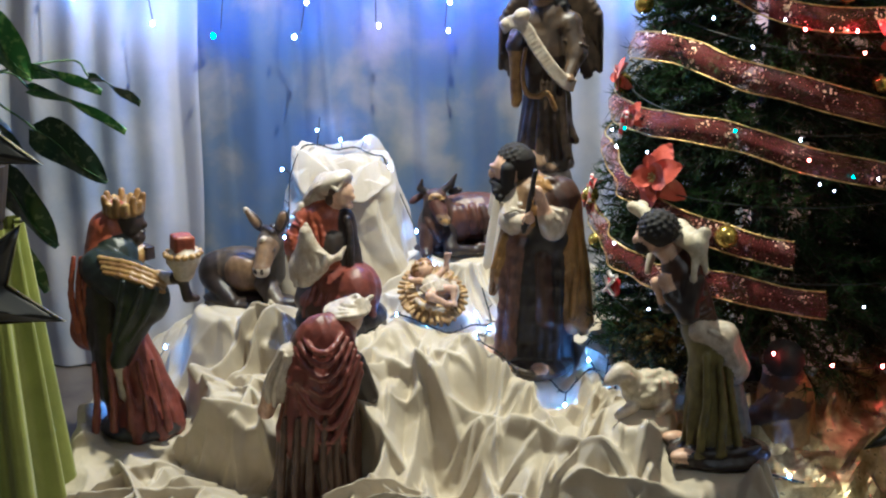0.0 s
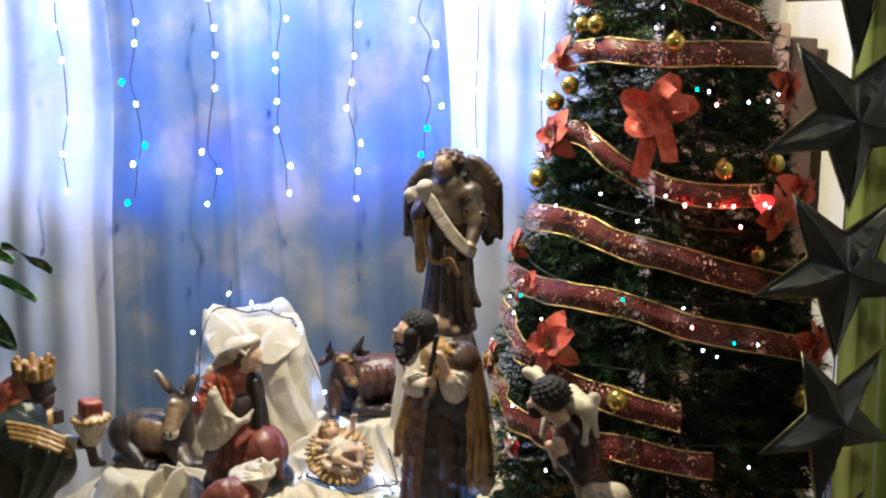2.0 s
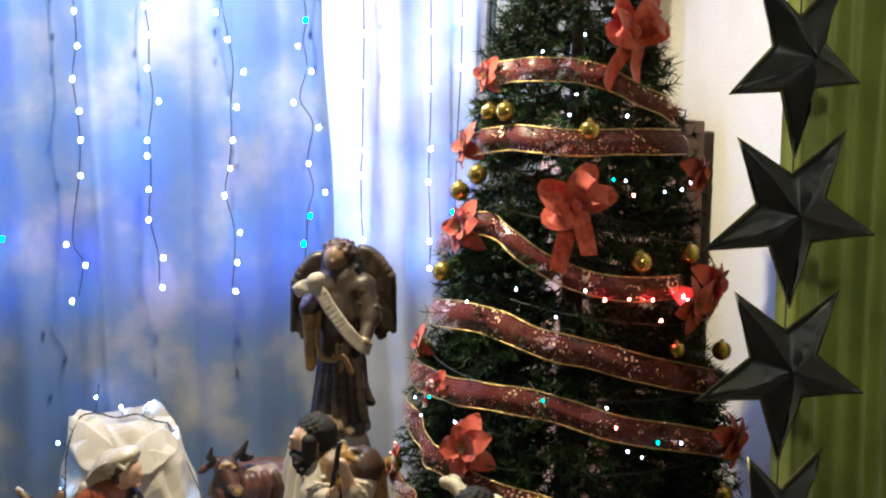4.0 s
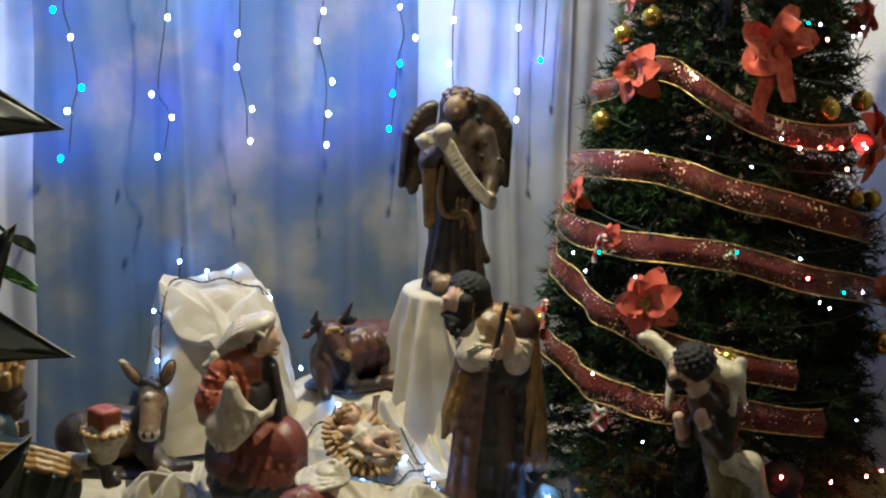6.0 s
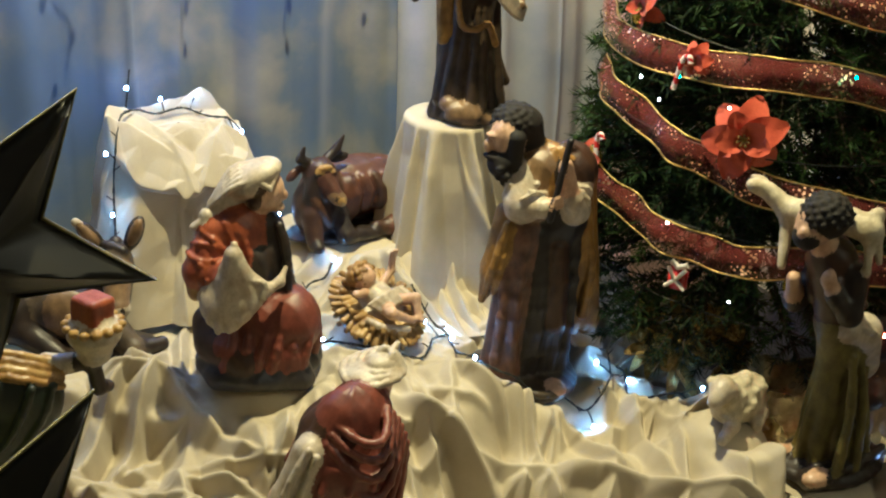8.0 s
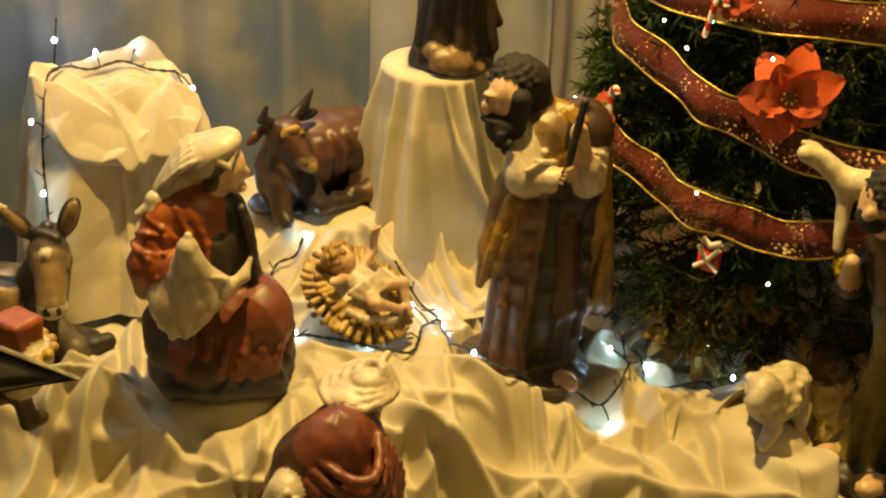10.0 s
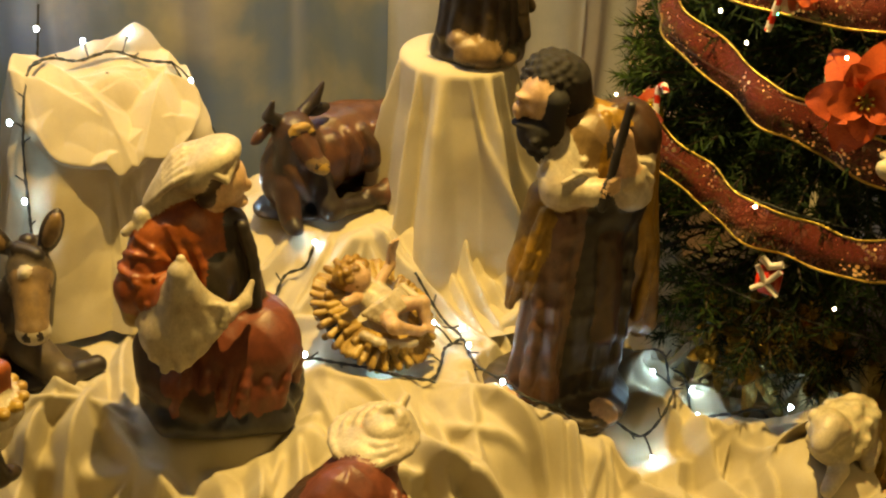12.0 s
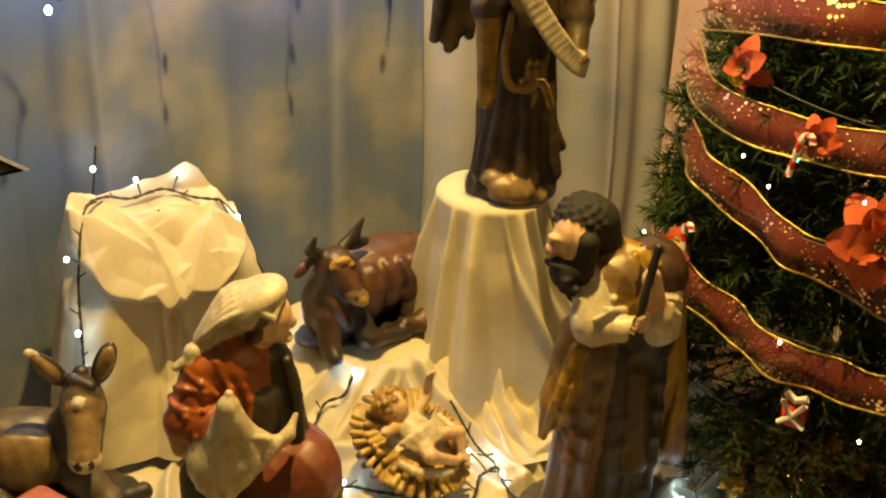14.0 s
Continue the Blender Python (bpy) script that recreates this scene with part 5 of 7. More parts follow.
def build_turban_king():
    mats = [EARTH, BROWN, BRICK, CREAM, SKIN, DARK]
    p = [ell((0.0, 0.0, 0.02), (0.135, 0.11, 0.035), 0), robe((0.0, 0.0, 0.03), (0.02, 0.005, 0.40), 0.112, 0.086, 1, 9, 0.08, 0.85, 0.9),
         cap((0.015, 0.0, 0.36), (0.055, 0.012, 0.445), 0.090, 0.055, 2), robe((-0.005, -0.03, 0.20), (0.03, -0.01, 0.44), 0.090, 0.072, 2, 7, 0.07, 0.7, 0.2),
         cap((-0.06, -0.02, 0.41), (-0.098, -0.01, 0.31), 0.030, 0.032, 3), cap((-0.10, -0.005, 0.32), (-0.125, 0.0, 0.25), 0.026, 0.022, 4),
         cap((0.10, 0.03, 0.36), (0.135, 0.05, 0.26), 0.034, 0.03, 5), cap((0.065, 0.02, 0.44), (0.085, 0.03, 0.48), 0.034, 0.034, 4),
         ell((0.09, 0.035, 0.485), (0.040, 0.040, 0.042), 4), ell((0.09, 0.03, 0.505), (0.055, 0.053, 0.018), 3, (0, 0, 0), TIGHT), cap((0.130, 0.045, 0.515), (0.154, 0.052, 0.532), 0.009, 0.006, 3, 0.003)]
    for i, (z, w, d) in enumerate([(0.458, 0.046, 0.022), (0.445, 0.058, 0.042), (0.430, 0.068, 0.065), (0.413, 0.076, 0.090), (0.395, 0.083, 0.118), (0.376, 0.088, 0.145), (0.355, 0.090, 0.165)]):
        p += swag((0.03 - w, -0.040, z), (0.03 + w, -0.045, z + 0.012), d, 0.0078, 2, (0.004 * np.sin(3 * i), -0.052, 0), 7, 0.003)
    for i in range(8):
        c, q = np.cos(radians(140 + 27 * i)), np.sin(radians(140 + 27 * i))
        p += rib([(0.062 + 0.030 * c, 0.012 + 0.030 * q, 0.468), (0.040 + 0.074 * c, 0.006 + 0.070 * q, 0.425), (0.018 + 0.100 * c, 0.088 * q, 0.350)], 0.007, 0.009, 2, 0.003)
    for i in range(6):
        x = -0.085 + 0.034 * i
        p += rib([(x + 0.01, -0.098 + 0.3 * abs(x), 0.26), (x, -0.102 + 0.3 * abs(x), 0.15), (x * 1.1, -0.108 + 0.3 * abs(x), 0.04)], 0.007, 0.012, 1)
    p += rib([(-0.075, -0.045, 0.43), (-0.115, -0.035, 0.35), (-0.115, -0.03, 0.29)], 0.007, 0.006, 3) + rib([(-0.065, -0.055, 0.42), (-0.095, -0.05, 0.34), (-0.10, -0.04, 0.28)], 0.007, 0.006, 3)
    p.append(ell((0.104, 0.025, 0.524), (0.030, 0.028, 0.013), 3, (0, 0, 0), 0.003))
    for i in range(5):
        w, z = 0.055 - 0.0105 * i, 0.508 + 0.0062 * i
        q = [(0.090 + 0.005 * i + w * np.cos(t), 0.030 - 0.002 * i + w * 0.95 * np.sin(t), z + 0.007 * np.cos(t - 0.6) + 0.003 * np.sin(3 * t + i)) for t in np.linspace(0, 2 * np.pi, 17)]
        p += [cap(q[j], q[j + 1], 0.0070, 0.0070, 3, 0.0015) for j in range(16)]
    statue("turbaned_king_statue", "painted resin king in brick-red cape and white turban", p, mats, pose(-0.325, 1.975, -0.29), 0.0028, 0.0007, 170.0, group="king statues")


def build_shepherd():
    mats = [EARTH, OLIVE, BROWN, WOOL, SKIN, HAIR, CREAM, DARK, ASH]
    p = [ell((0.045, 0.0, 0.012), (0.125, 0.09, 0.030), 7), cap((-0.06, -0.04, 0.02), (0.10, -0.04, 0.025), 0.022, 0.03, 7), swag((-0.05, -0.06, 0.03), (0.14, -0.05, 0.03), 0.006, 0.010, 7), swag((-0.02, -0.07, 0.045), (0.12, -0.06, 0.05), 0.008, 0.009, 7),
         # the olive robe flares from the hip to the ground, over a grey lining at the back
         robe((0.030, 0.0, 0.03), (0.000, 0.0, 0.27), 0.072, 0.040, 1, 7, 0.06, 0.85, 0.4), cap((0.0, -0.005, 0.27), (-0.022, 0.0, 0.33), 0.040, 0.040, 1),
         robe((0.085, 0.02, 0.06), (0.050, 0.02, 0.25), 0.040, 0.030, 8, 5, 0.08, 1.0, 1.4),
         rib([(-0.012, -0.045, 0.28), (-0.010, -0.062, 0.17), (-0.022, -0.068, 0.04)], 0.008, 0.011, 1), rib([(0.020, -0.040, 0.27), (0.030, -0.060, 0.16), (0.028, -0.072, 0.04)], 0.007, 0.011, 1),
         rib([(0.045, -0.030, 0.24), (0.060, -0.046, 0.14), (0.078, -0.056, 0.04)], 0.007, 0.010, 1),
         # the cream shoulder bag slung over the hip
         cap((-0.025, -0.030, 0.335), (0.030, -0.022, 0.315), 0.024, 0.034, 6), cap((0.030, -0.022, 0.315), (0.072, -0.008, 0.235), 0.036, 0.030, 6), ell((0.076, -0.006, 0.225), (0.026, 0.026, 0.034), 6),
         rib([(-0.01, -0.055, 0.345), (0.030, -0.056, 0.320), (0.066, -0.040, 0.250)], 0.005, 0.007, 6),
         # chest bent forward, with the arms up to the sheep's legs
         cap((-0.015, 0.005, 0.34), (-0.065, 0.01, 0.475), 0.040, 0.046, 2), swag((-0.085, -0.030, 0.45), (-0.02, -0.04, 0.43), 0.02, 0.008, 2), swag((-0.075, -0.030, 0.40), (-0.01, -0.04, 0.39), 0.018, 0.008, 2),
         cap((-0.050, -0.042, 0.46), (-0.062, -0.052, 0.385), 0.024, 0.022, 7), cap((-0.062, -0.052, 0.385), (-0.100, -0.040, 0.425), 0.020, 0.016, 7), cap((-0.100, -0.040, 0.425), (-0.112, -0.030, 0.455), 0.013, 0.012, 4),
         ell((-0.115, -0.030, 0.463), (0.014, 0.010, 0.016), 4), cap((-0.04, 0.05, 0.43), (-0.08, 0.06, 0.37), 0.024, 0.022, 7), cap((-0.08, 0.06, 0.37), (-0.115, 0.045, 0.43), 0.018, 0.013, 4),
         cap((-0.085, 0.01, 0.50), (-0.12, 0.01, 0.535), 0.024, 0.026, 4), ell((-0.142, 0.0, 0.560), (0.034, 0.034, 0.040), 4, (0, 0, 0), TIGHT), ell((-0.176, -0.006, 0.553), (0.009, 0.008, 0.010), 4, (0, 0, 0), TIGHT),
         ell((-0.128, -0.010, 0.578), (0.044, 0.043, 0.042), 5, (0, 0, 0), TIGHT), ell((-0.162, 0.0, 0.536), (0.018, 0.026, 0.020), 5),
         # the sheep across the shoulders
         cap((-0.105, 0.09, 0.545), (-0.075, 0.02, 0.56), 0.022, 0.026, 3), cap((-0.075, 0.02, 0.56), (-0.050, -0.045, 0.550), 0.026, 0.026, 3), cap((-0.105, 0.09, 0.545), (-0.13, 0.125, 0.575), 0.020, 0.017, 3),
         ell((-0.145, 0.14, 0.582), (0.024, 0.018, 0.015), 3, (0, 20, 0)), ell((-0.125, 0.155, 0.588), (0.012, 0.018, 0.007), 3, (0, 30, 20), TIGHT), ell((-0.032, -0.045, 0.575), (0.016, 0.012, 0.014), 3, (0, 30, 0)),
         cap((-0.050, -0.05, 0.54), (-0.058, -0.066, 0.475), 0.011, 0.006, 3), cap((-0.11, 0.085, 0.52), (-0.13, 0.065, 0.45), 0.013, 0.008, 3), cap((-0.04, -0.055, 0.545), (-0.030, -0.066, 0.49), 0.010, 0.006, 3),
         ell((-0.055, -0.052, 0.03), (0.030, 0.018, 0.014), 4), ell((-0.05, 0.05, 0.03), (0.030, 0.018, 0.014), 4)]
    p = [q for entry in p for q in (entry if isinstance(entry, list) else [entry])]
    p += curls((-0.128, -0.010, 0.577), (0.044, 0.043, 0.042), 70, 0.006, 5)
    statue("shepherd_statue", "painted resin shepherd in olive carrying a sheep on his shoulders", p, mats, pose(0.595, 1.665, -0.060), 0.0034, 0.0009, 170.0)


def build_far_king():
    mats = [NAVY, BROWN, OCHRE, HAIR, SKIN]
    p = [ell((0, 0, 0.02), (0.11, 0.10, 0.03), 0), robe((0, 0, 0.03), (-0.01, 0.0, 0.26), 0.095, 0.066, 2, 7, 0.07, 0.9, 0.3), cap((-0.01, 0, 0.24), (-0.02, 0.0, 0.30), 0.066, 0.05, 1),
         ell((-0.03, 0.0, 0.345), (0.042, 0.042, 0.048), 4), ell((-0.022, -0.008, 0.355), (0.048, 0.048, 0.048), 3), cap((-0.05, -0.05, 0.25), (-0.09, 0.0, 0.2), 0.03, 0.024, 1)]
    statue("kneeling_king_statue", "dark painted resin kneeling figure beside the gold foil", p, mats, pose(0.83, 1.74, -0.20), 0.005, group="king statues")


def build_sheep():
    mats = [WOOL, CREAM, EARTH]
    p = [ell((0.03, 0.0, 0.055), (0.075, 0.046, 0.050), 0), cap((-0.02, 0.0, 0.08), (-0.05, -0.005, 0.112), 0.032, 0.026, 0), ell((-0.065, -0.012, 0.112), (0.028, 0.020, 0.022), 1, (0, -25, 0)),
         ell((-0.085, -0.015, 0.100), (0.016, 0.014, 0.014), 1), ell((-0.045, -0.03, 0.112), (0.016, 0.007, 0.010), 1, (0, 30, 0), TIGHT), ell((-0.048, 0.022, 0.114), (0.016, 0.007, 0.010), 1, (0, 30, 0), TIGHT),
         cap((-0.03, -0.03, 0.03), (-0.07, -0.035, 0.015), 0.016, 0.011, 1), cap((0.06, -0.035, 0.03), (0.03, -0.05, 0.015), 0.02, 0.012, 1)]
    r = random.Random(3)
    for i in range(60):
        a, b = r.uniform(0, 6.28), r.uniform(-0.2, 1.4)
        p.append(ell((0.03 + 0.073 * np.cos(a) * np.cos(b), 0.045 * np.sin(a) * np.cos(b), 0.055 + 0.048 * np.sin(b)), (0.008, 0.008, 0.006), 0, (0, 0, 0), 0.006))
    statue("sheep_statue", "painted resin cream sheep lying on the cloth", p, mats, pose(0.475, 1.80, 0.0, 0, 0, 12), 0.003, 0.0005, 150, group="animal statues")


def feather_fan(x, n, top, wide):
    """The wing of one side: long feathers side by side, highest near the body, with shorter coverts over them."""
    out = []
    for i in range(n):
        q = i / (n - 1)
        z = top - 0.075 * q ** 2
        out.append(cap((x * (1 + wide * q), 0.05 - 0.01 * q, z), (x * (1.25 + 0.92 * wide * q), 0.058, 0.285 + 0.018 * np.sin(9 * q) - 0.01 * q), 0.015, 0.010, 1, 0.004))
        out.append(cap((x * (1 + wide * q), 0.042 - 0.01 * q, z), (x * (1.1 + wide * q), 0.044, z - 0.09), 0.013, 0.009, 1, 0.004))
    return out


def banner(pts, w, mat):
    """A narrow curling band of parchment along points."""
    out = []
    pts = smooth_path(pts, 4)
    for a, b in zip(pts, pts[1:]):
        a, b = np.array(a), np.array(b)
        d = b - a
        out.append(rbox(0.5 * (a + b), (0.5 * np.linalg.norm(d), 0.0008, w), 0.0036, mat, (0, np.degrees(np.arctan2(-d[2], np.hypot(d[0], d[1]))), np.degrees(np.arctan2(d[1], d[0]))), 0.003))
    return out


def build_angel():
    mats = [EARTH, UMBER, BROWN, CREAM, TAN, HAIR, OCHRE]
    p = [ell((0.0, 0.0, 0.012), (0.085, 0.075, 0.03), 0), ell((-0.02, -0.060, 0.022), (0.046, 0.026, 0.018), 0), ell((0.03, -0.05, 0.02), (0.03, 0.025, 0.018), 0),
         robe((0.0, 0.0, 0.03), (0.0, 0.0, 0.38), 0.070, 0.060, 1, 7, 0.14, 0.9, 0.7), cap((0.04, 0.0, 0.15), (0.088, -0.01, 0.085), 0.030, 0.012, 1), cap((-0.04, -0.01, 0.16), (-0.075, -0.02, 0.055), 0.030, 0.014, 1),
         cap((0.0, 0.0, 0.34), (0.0, 0.0, 0.445), 0.068, 0.054, 1), cap((-0.065, -0.02, 0.425), (0.065, -0.01, 0.425), 0.034, 0.034, 1), ell((-0.02, -0.03, 0.35), (0.05, 0.04, 0.07), 1)]
    for i in range(6):
        x = -0.058 + 0.024 * i
        p += rib([(0.5 * x, -0.058 + 0.5 * abs(x), 0.30), (0.8 * x, -0.066 + 0.5 * abs(x), 0.18), (1.15 * x, -0.070 + 0.5 * abs(x), 0.045)], 0.006, 0.011, 1)
    # bowed head with thick hair down to the shoulder
    p += [cap((0.0, -0.005, 0.455), (-0.010, -0.018, 0.49), 0.024, 0.022, 4), ell((-0.014, -0.030, 0.503), (0.030, 0.030, 0.038), 4, (20, -10, 0), TIGHT), ell((-0.018, -0.060, 0.500), (0.006, 0.007, 0.009), 4, (0, 0, 0), 0.003),
          ell((-0.002, -0.004, 0.518), (0.043, 0.042, 0.038), 2, (0, -10, 0), TIGHT), cap((0.030, -0.002, 0.51), (0.040, -0.008, 0.44), 0.026, 0.022, 5), cap((-0.036, -0.002, 0.51), (-0.040, -0.008, 0.46), 0.018, 0.015, 5)]
    p += curls((-0.002, -0.004, 0.520), (0.041, 0.040, 0.036), 26, 0.010, 2, -0.1) + curls((0.036, -0.006, 0.47), (0.024, 0.024, 0.036), 12, 0.009, 5, -0.9)
    # arms
    p += [cap((-0.065, -0.015, 0.425), (-0.085, -0.045, 0.365), 0.030, 0.028, 1), cap((-0.085, -0.045, 0.365), (-0.058, -0.085, 0.410), 0.022, 0.016, 1), cap((0.065, -0.01, 0.425), (0.088, -0.035, 0.345), 0.032, 0.030, 1), cap((0.088, -0.035, 0.345), (0.074, -0.078, 0.290), 0.026, 0.018, 1),
          ell((0.072, -0.092, 0.280), (0.016, 0.014, 0.014), 4, (0, 0, 0), TIGHT), ell((-0.050, -0.096, 0.420), (0.016, 0.012, 0.016), 4, (0, 0, 0), TIGHT), cap((-0.085, -0.05, 0.35), (-0.082, -0.055, 0.20), 0.020, 0.014, 6)]
    p += rings((-0.068, -0.018, 0.42), (-0.085, -0.045, 0.37), 0.029, 3, 1) + rings((0.068, -0.012, 0.42), (0.088, -0.035, 0.35), 0.031, 3, 1)
    # rolled parchment across the body, gilded girdle ends
    p += banner([(-0.118, -0.082, 0.418), (-0.085, -0.100, 0.440), (-0.050, -0.108, 0.425), (-0.025, -0.108, 0.385), (0.010, -0.108, 0.335), (0.040, -0.108, 0.298), (0.068, -0.102, 0.272), (0.088, -0.090, 0.262)], 0.015, 3)
    p += [ell((-0.060, -0.106, 0.458), (0.026, 0.014, 0.020), 3, (0, -25, 0), 0.004), ell((-0.104, -0.090, 0.432), (0.018, 0.012, 0.016), 3, (0, 0, 0), 0.004)]
    p += rib([(-0.052, -0.078, 0.36), (-0.060, -0.080, 0.29), (-0.048, -0.078, 0.235), (-0.015, -0.080, 0.225), (0.012, -0.078, 0.235), (0.034, -0.072, 0.190)], 0.0065, 0.008, 6, 0.003) + rib([(-0.07, -0.06, 0.34), (-0.074, -0.062, 0.27), (-0.070, -0.06, 0.21)], 0.010, 0.008, 6)
    p += feather_fan(0.056, 9, 0.52, 1.5) + feather_fan(-0.062, 8, 0.50, 1.15)
    p += [robe((0.0, 0.0, 0.0), (0.0, 0.0, 0.2), 0.074, 0.064, 1, 5, 0.16, 0.9, 2.3), ell((-0.025, -0.066, 0.030), (0.044, 0.022, 0.026), 4, (0, 12, 0)), cap((-0.06, -0.05, 0.05), (0.03, -0.07, 0.012), 0.016, 0.012, 4, TIGHT)]
    statue("angel_statue", "dark painted resin angel with folded wings holding a pale scroll", p, mats, pose(0.360, 2.610, 0.418, 0, 0, -16), 0.0030, 0.0006, 170.0)


for build in (build_joseph, build_mary, build_manger, build_ox, build_donkey, build_king_with_gift, build_turban_king, build_shepherd, build_far_king, build_sheep, build_angel):
    build()

# ---- christmas tree ----
TREE = (0.885, 2.17)
TREE_Z, TREE_R = [-0.33, 0.0, 0.3, 0.6, 0.76, 1.05, 1.3, 1.6, 2.15], [0.46, 0.47, 0.45, 0.405, 0.37, 0.31, 0.262, 0.185, 0.02]


def tree_radius(z):
    return np.interp(z, TREE_Z, TREE_R)


def on_tree(angle, z, out=0.0):
    a = radians(angle)
    r = tree_radius(z) + out
    return np.array([TREE[0] + r * np.cos(a), TREE[1] + r * np.sin(a), z])


def facing(angle, z, out=0.0, tilt=15, spin=0):
    """A pose on the tree's outside whose local -Y looks outwards."""
    x, y, zz = on_tree(angle, z, out)
    return pose(x, y, zz, 0, 0, angle + 90) @ pose(0, 0, 0, -tilt, 0, 0) @ pose(0, 0, 0, 0, spin, 0)


def build_tree():
    e = thing("christmas_tree", "dark green artificial christmas tree with dense needle branches", "christmas tree", at=pose(TREE[0], TREE[1], 0))
    v, f = tube([(0, 0, FLOOR), (0, 0, 0.5), (0, 0, 1.3), (0, 0, 2.12)], [0.04, 0.035, 0.02, 0.006], 10)
    part("trunk", e, v, f, bark)
    g = np.random.default_rng(11)
    twigs = []
    for z in np.arange(0.07, 2.06, 0.060):
        r = float(tree_radius(z))
        for k in range(int(12 + 66 * r)):
            a = g.uniform(0, 2 * np.pi)
            ln = r * g.uniform(0.88, 1.08)
            p0 = np.array([0.25 * ln * np.cos(a), 0.25 * ln * np.sin(a), z + 0.16 * r + g.normal(0, 0.02)])
            p1 = np.array([ln * np.cos(a), ln * np.sin(a), z + g.normal(0, 0.03)])
            twigs.append((p0, p1))
            if r > 0.12:
                for q in range(2):
                    t = g.uniform(0.35, 0.75)
                    b = p0 + (p1 - p0) * t
                    da = a + g.choice([-1, 1]) * g.uniform(0.35, 0.8)
                    s = 0.45 * ln * (1 - t) + 0.05
                    twigs.append((b, b + np.array([s * np.cos(da), s * np.sin(da), g.normal(0, 0.03)])))
    P, D = [], []
    for p0, p1 in twigs:
        n = int(np.linalg.norm(p1 - p0) * 380)
        t = g.uniform(0.12, 1.0, n)[:, None]
        base = p0 + (p1 - p0) * t
        ax = (p1 - p0) / np.linalg.norm(p1 - p0)
        rad = g.normal(size=(n, 3))
        rad -= (rad @ ax)[:, None] * ax
        rad /= np.linalg.norm(rad, axis=1)[:, None] + 1e-9
        d = 0.75 * rad + ax * g.uniform(0.4, 0.9, (n, 1))
        P.append(base)
        D.append(d / np.linalg.norm(d, axis=1)[:, None] * g.uniform(0.022, 0.042, (n, 1)))
    P, D = np.concatenate(P), np.concatenate(D)
    side = np.cross(D, g.normal(size=D.shape))
    side *= 0.0019 / (np.linalg.norm(side, axis=1)[:, None] + 1e-9)
    v = np.stack([P - side, P + side, P + D], 1).reshape(-1, 3)
    part("needles", e, v, np.arange(len(v)).reshape(-1, 3), needle_mat, "dense dark green needles", smooth=False, kind="stuff")
    sv, sf, off = [], [], 0
    for p0, p1 in twigs:
        v, f = tube([p0, p1], [0.0035, 0.0015], 3)
        sv.append(v)
        sf += [tuple(i + off for i in q) for q in f]
        off += len(v)
    part("branchwork", e, np.concatenate(sv), sf, bark, smooth=False, kind="stuff")


build_tree()


def ribbon(rows, label, width=0.062, seed=0):
    """Organza ribbon laid round the tree: rows of (angle, height)."""
    ang, hgt = np.array([r[0] - 360 * (r[0] > 0) for r in rows], float), np.array([r[1] for r in rows], float)
    t = np.linspace(0, 1, 90)
    pth = smooth_path(np.stack([ang, hgt * 100], 1), 14)
    t0 = np.linspace(0, 1, len(pth))
    a, z = np.interp(t, t0, pth[:, 0]), np.interp(t, t0, pth[:, 1]) / 100
    w = np.linspace(-0.5, 0.5, 6)
    V = np.zeros((90, 6, 3))
    for j, s in enumerate(w):
        zz = z + s * width
        out = 0.022 + 0.010 * np.sin(7 * np.pi * t + seed) + 0.004 * np.sin(40 * t + 3 * s) + 0.006 * np.cos(np.pi * s * 2)
        r = tree_radius(zz) + out
        V[:, j] = np.stack([TREE[0] + r * np.cos(np.radians(a)), TREE[1] + r * np.sin(np.radians(a)), zz], -1)
    e = thing("organza_ribbon", label, "ribbon", group="tree ribbons", at=pose(0, 0, 0))
    part("band", e, V.reshape(-1, 3), grid_faces(90, 6), ribbon_mat)
    for j in (0, 5):
        v, f = tube(V[:, j], 0.0021, 5)
        part("gold_edge", e, v, f, gold_trim, "gold wired edge")


RIB = "red organza ribbon with glitter flecks wound round the tree"
ribbon([(-178, 1.43), (-158, 1.45), (-128, 1.457), (-103, 1.447), (-75, 1.40), (-50, 1.35)], RIB, 0.055, 0)
ribbon([(150, 1.24), (180, 1.265), (-160, 1.283), (-142, 1.295), (-110, 1.287), (-79, 1.29), (-35, 1.28)], RIB, 0.06, 1)
ribbon([(165, 1.0), (-179, 1.034), (-158, 1.085), (-140, 1.06), (-118, 0.99), (-95, 0.955), (-60, 0.94)], RIB, 0.055, 2)
ribbon([(150, 0.80), (172, 0.835), (-160, 0.862), (-140, 0.853), (-121, 0.825), (-106, 0.803), (-88, 0.772), (-70, 0.737), (-45, 0.69)], RIB, 0.066, 3)
ribbon([(140, 0.715), (160, 0.69), (-178, 0.68), (-159, 0.678), (-142, 0.69), (-126, 0.685), (-110, 0.665), (-94, 0.633), (-68, 0.586), (-37, 0.519)], RIB, 0.062, 4)
ribbon([(160, 0.60), (175, 0.572), (-168, 0.53), (-156, 0.508), (-145, 0.484), (-125, 0.45), (-100, 0.42)], RIB, 0.064, 5)
ribbon([(165, 0.42), (180, 0.38), (-168, 0.354), (-157, 0.335), (-146, 0.325), (-134, 0.328), (-115, 0.33), (-90, 0.30)], RIB, 0.064, 6)


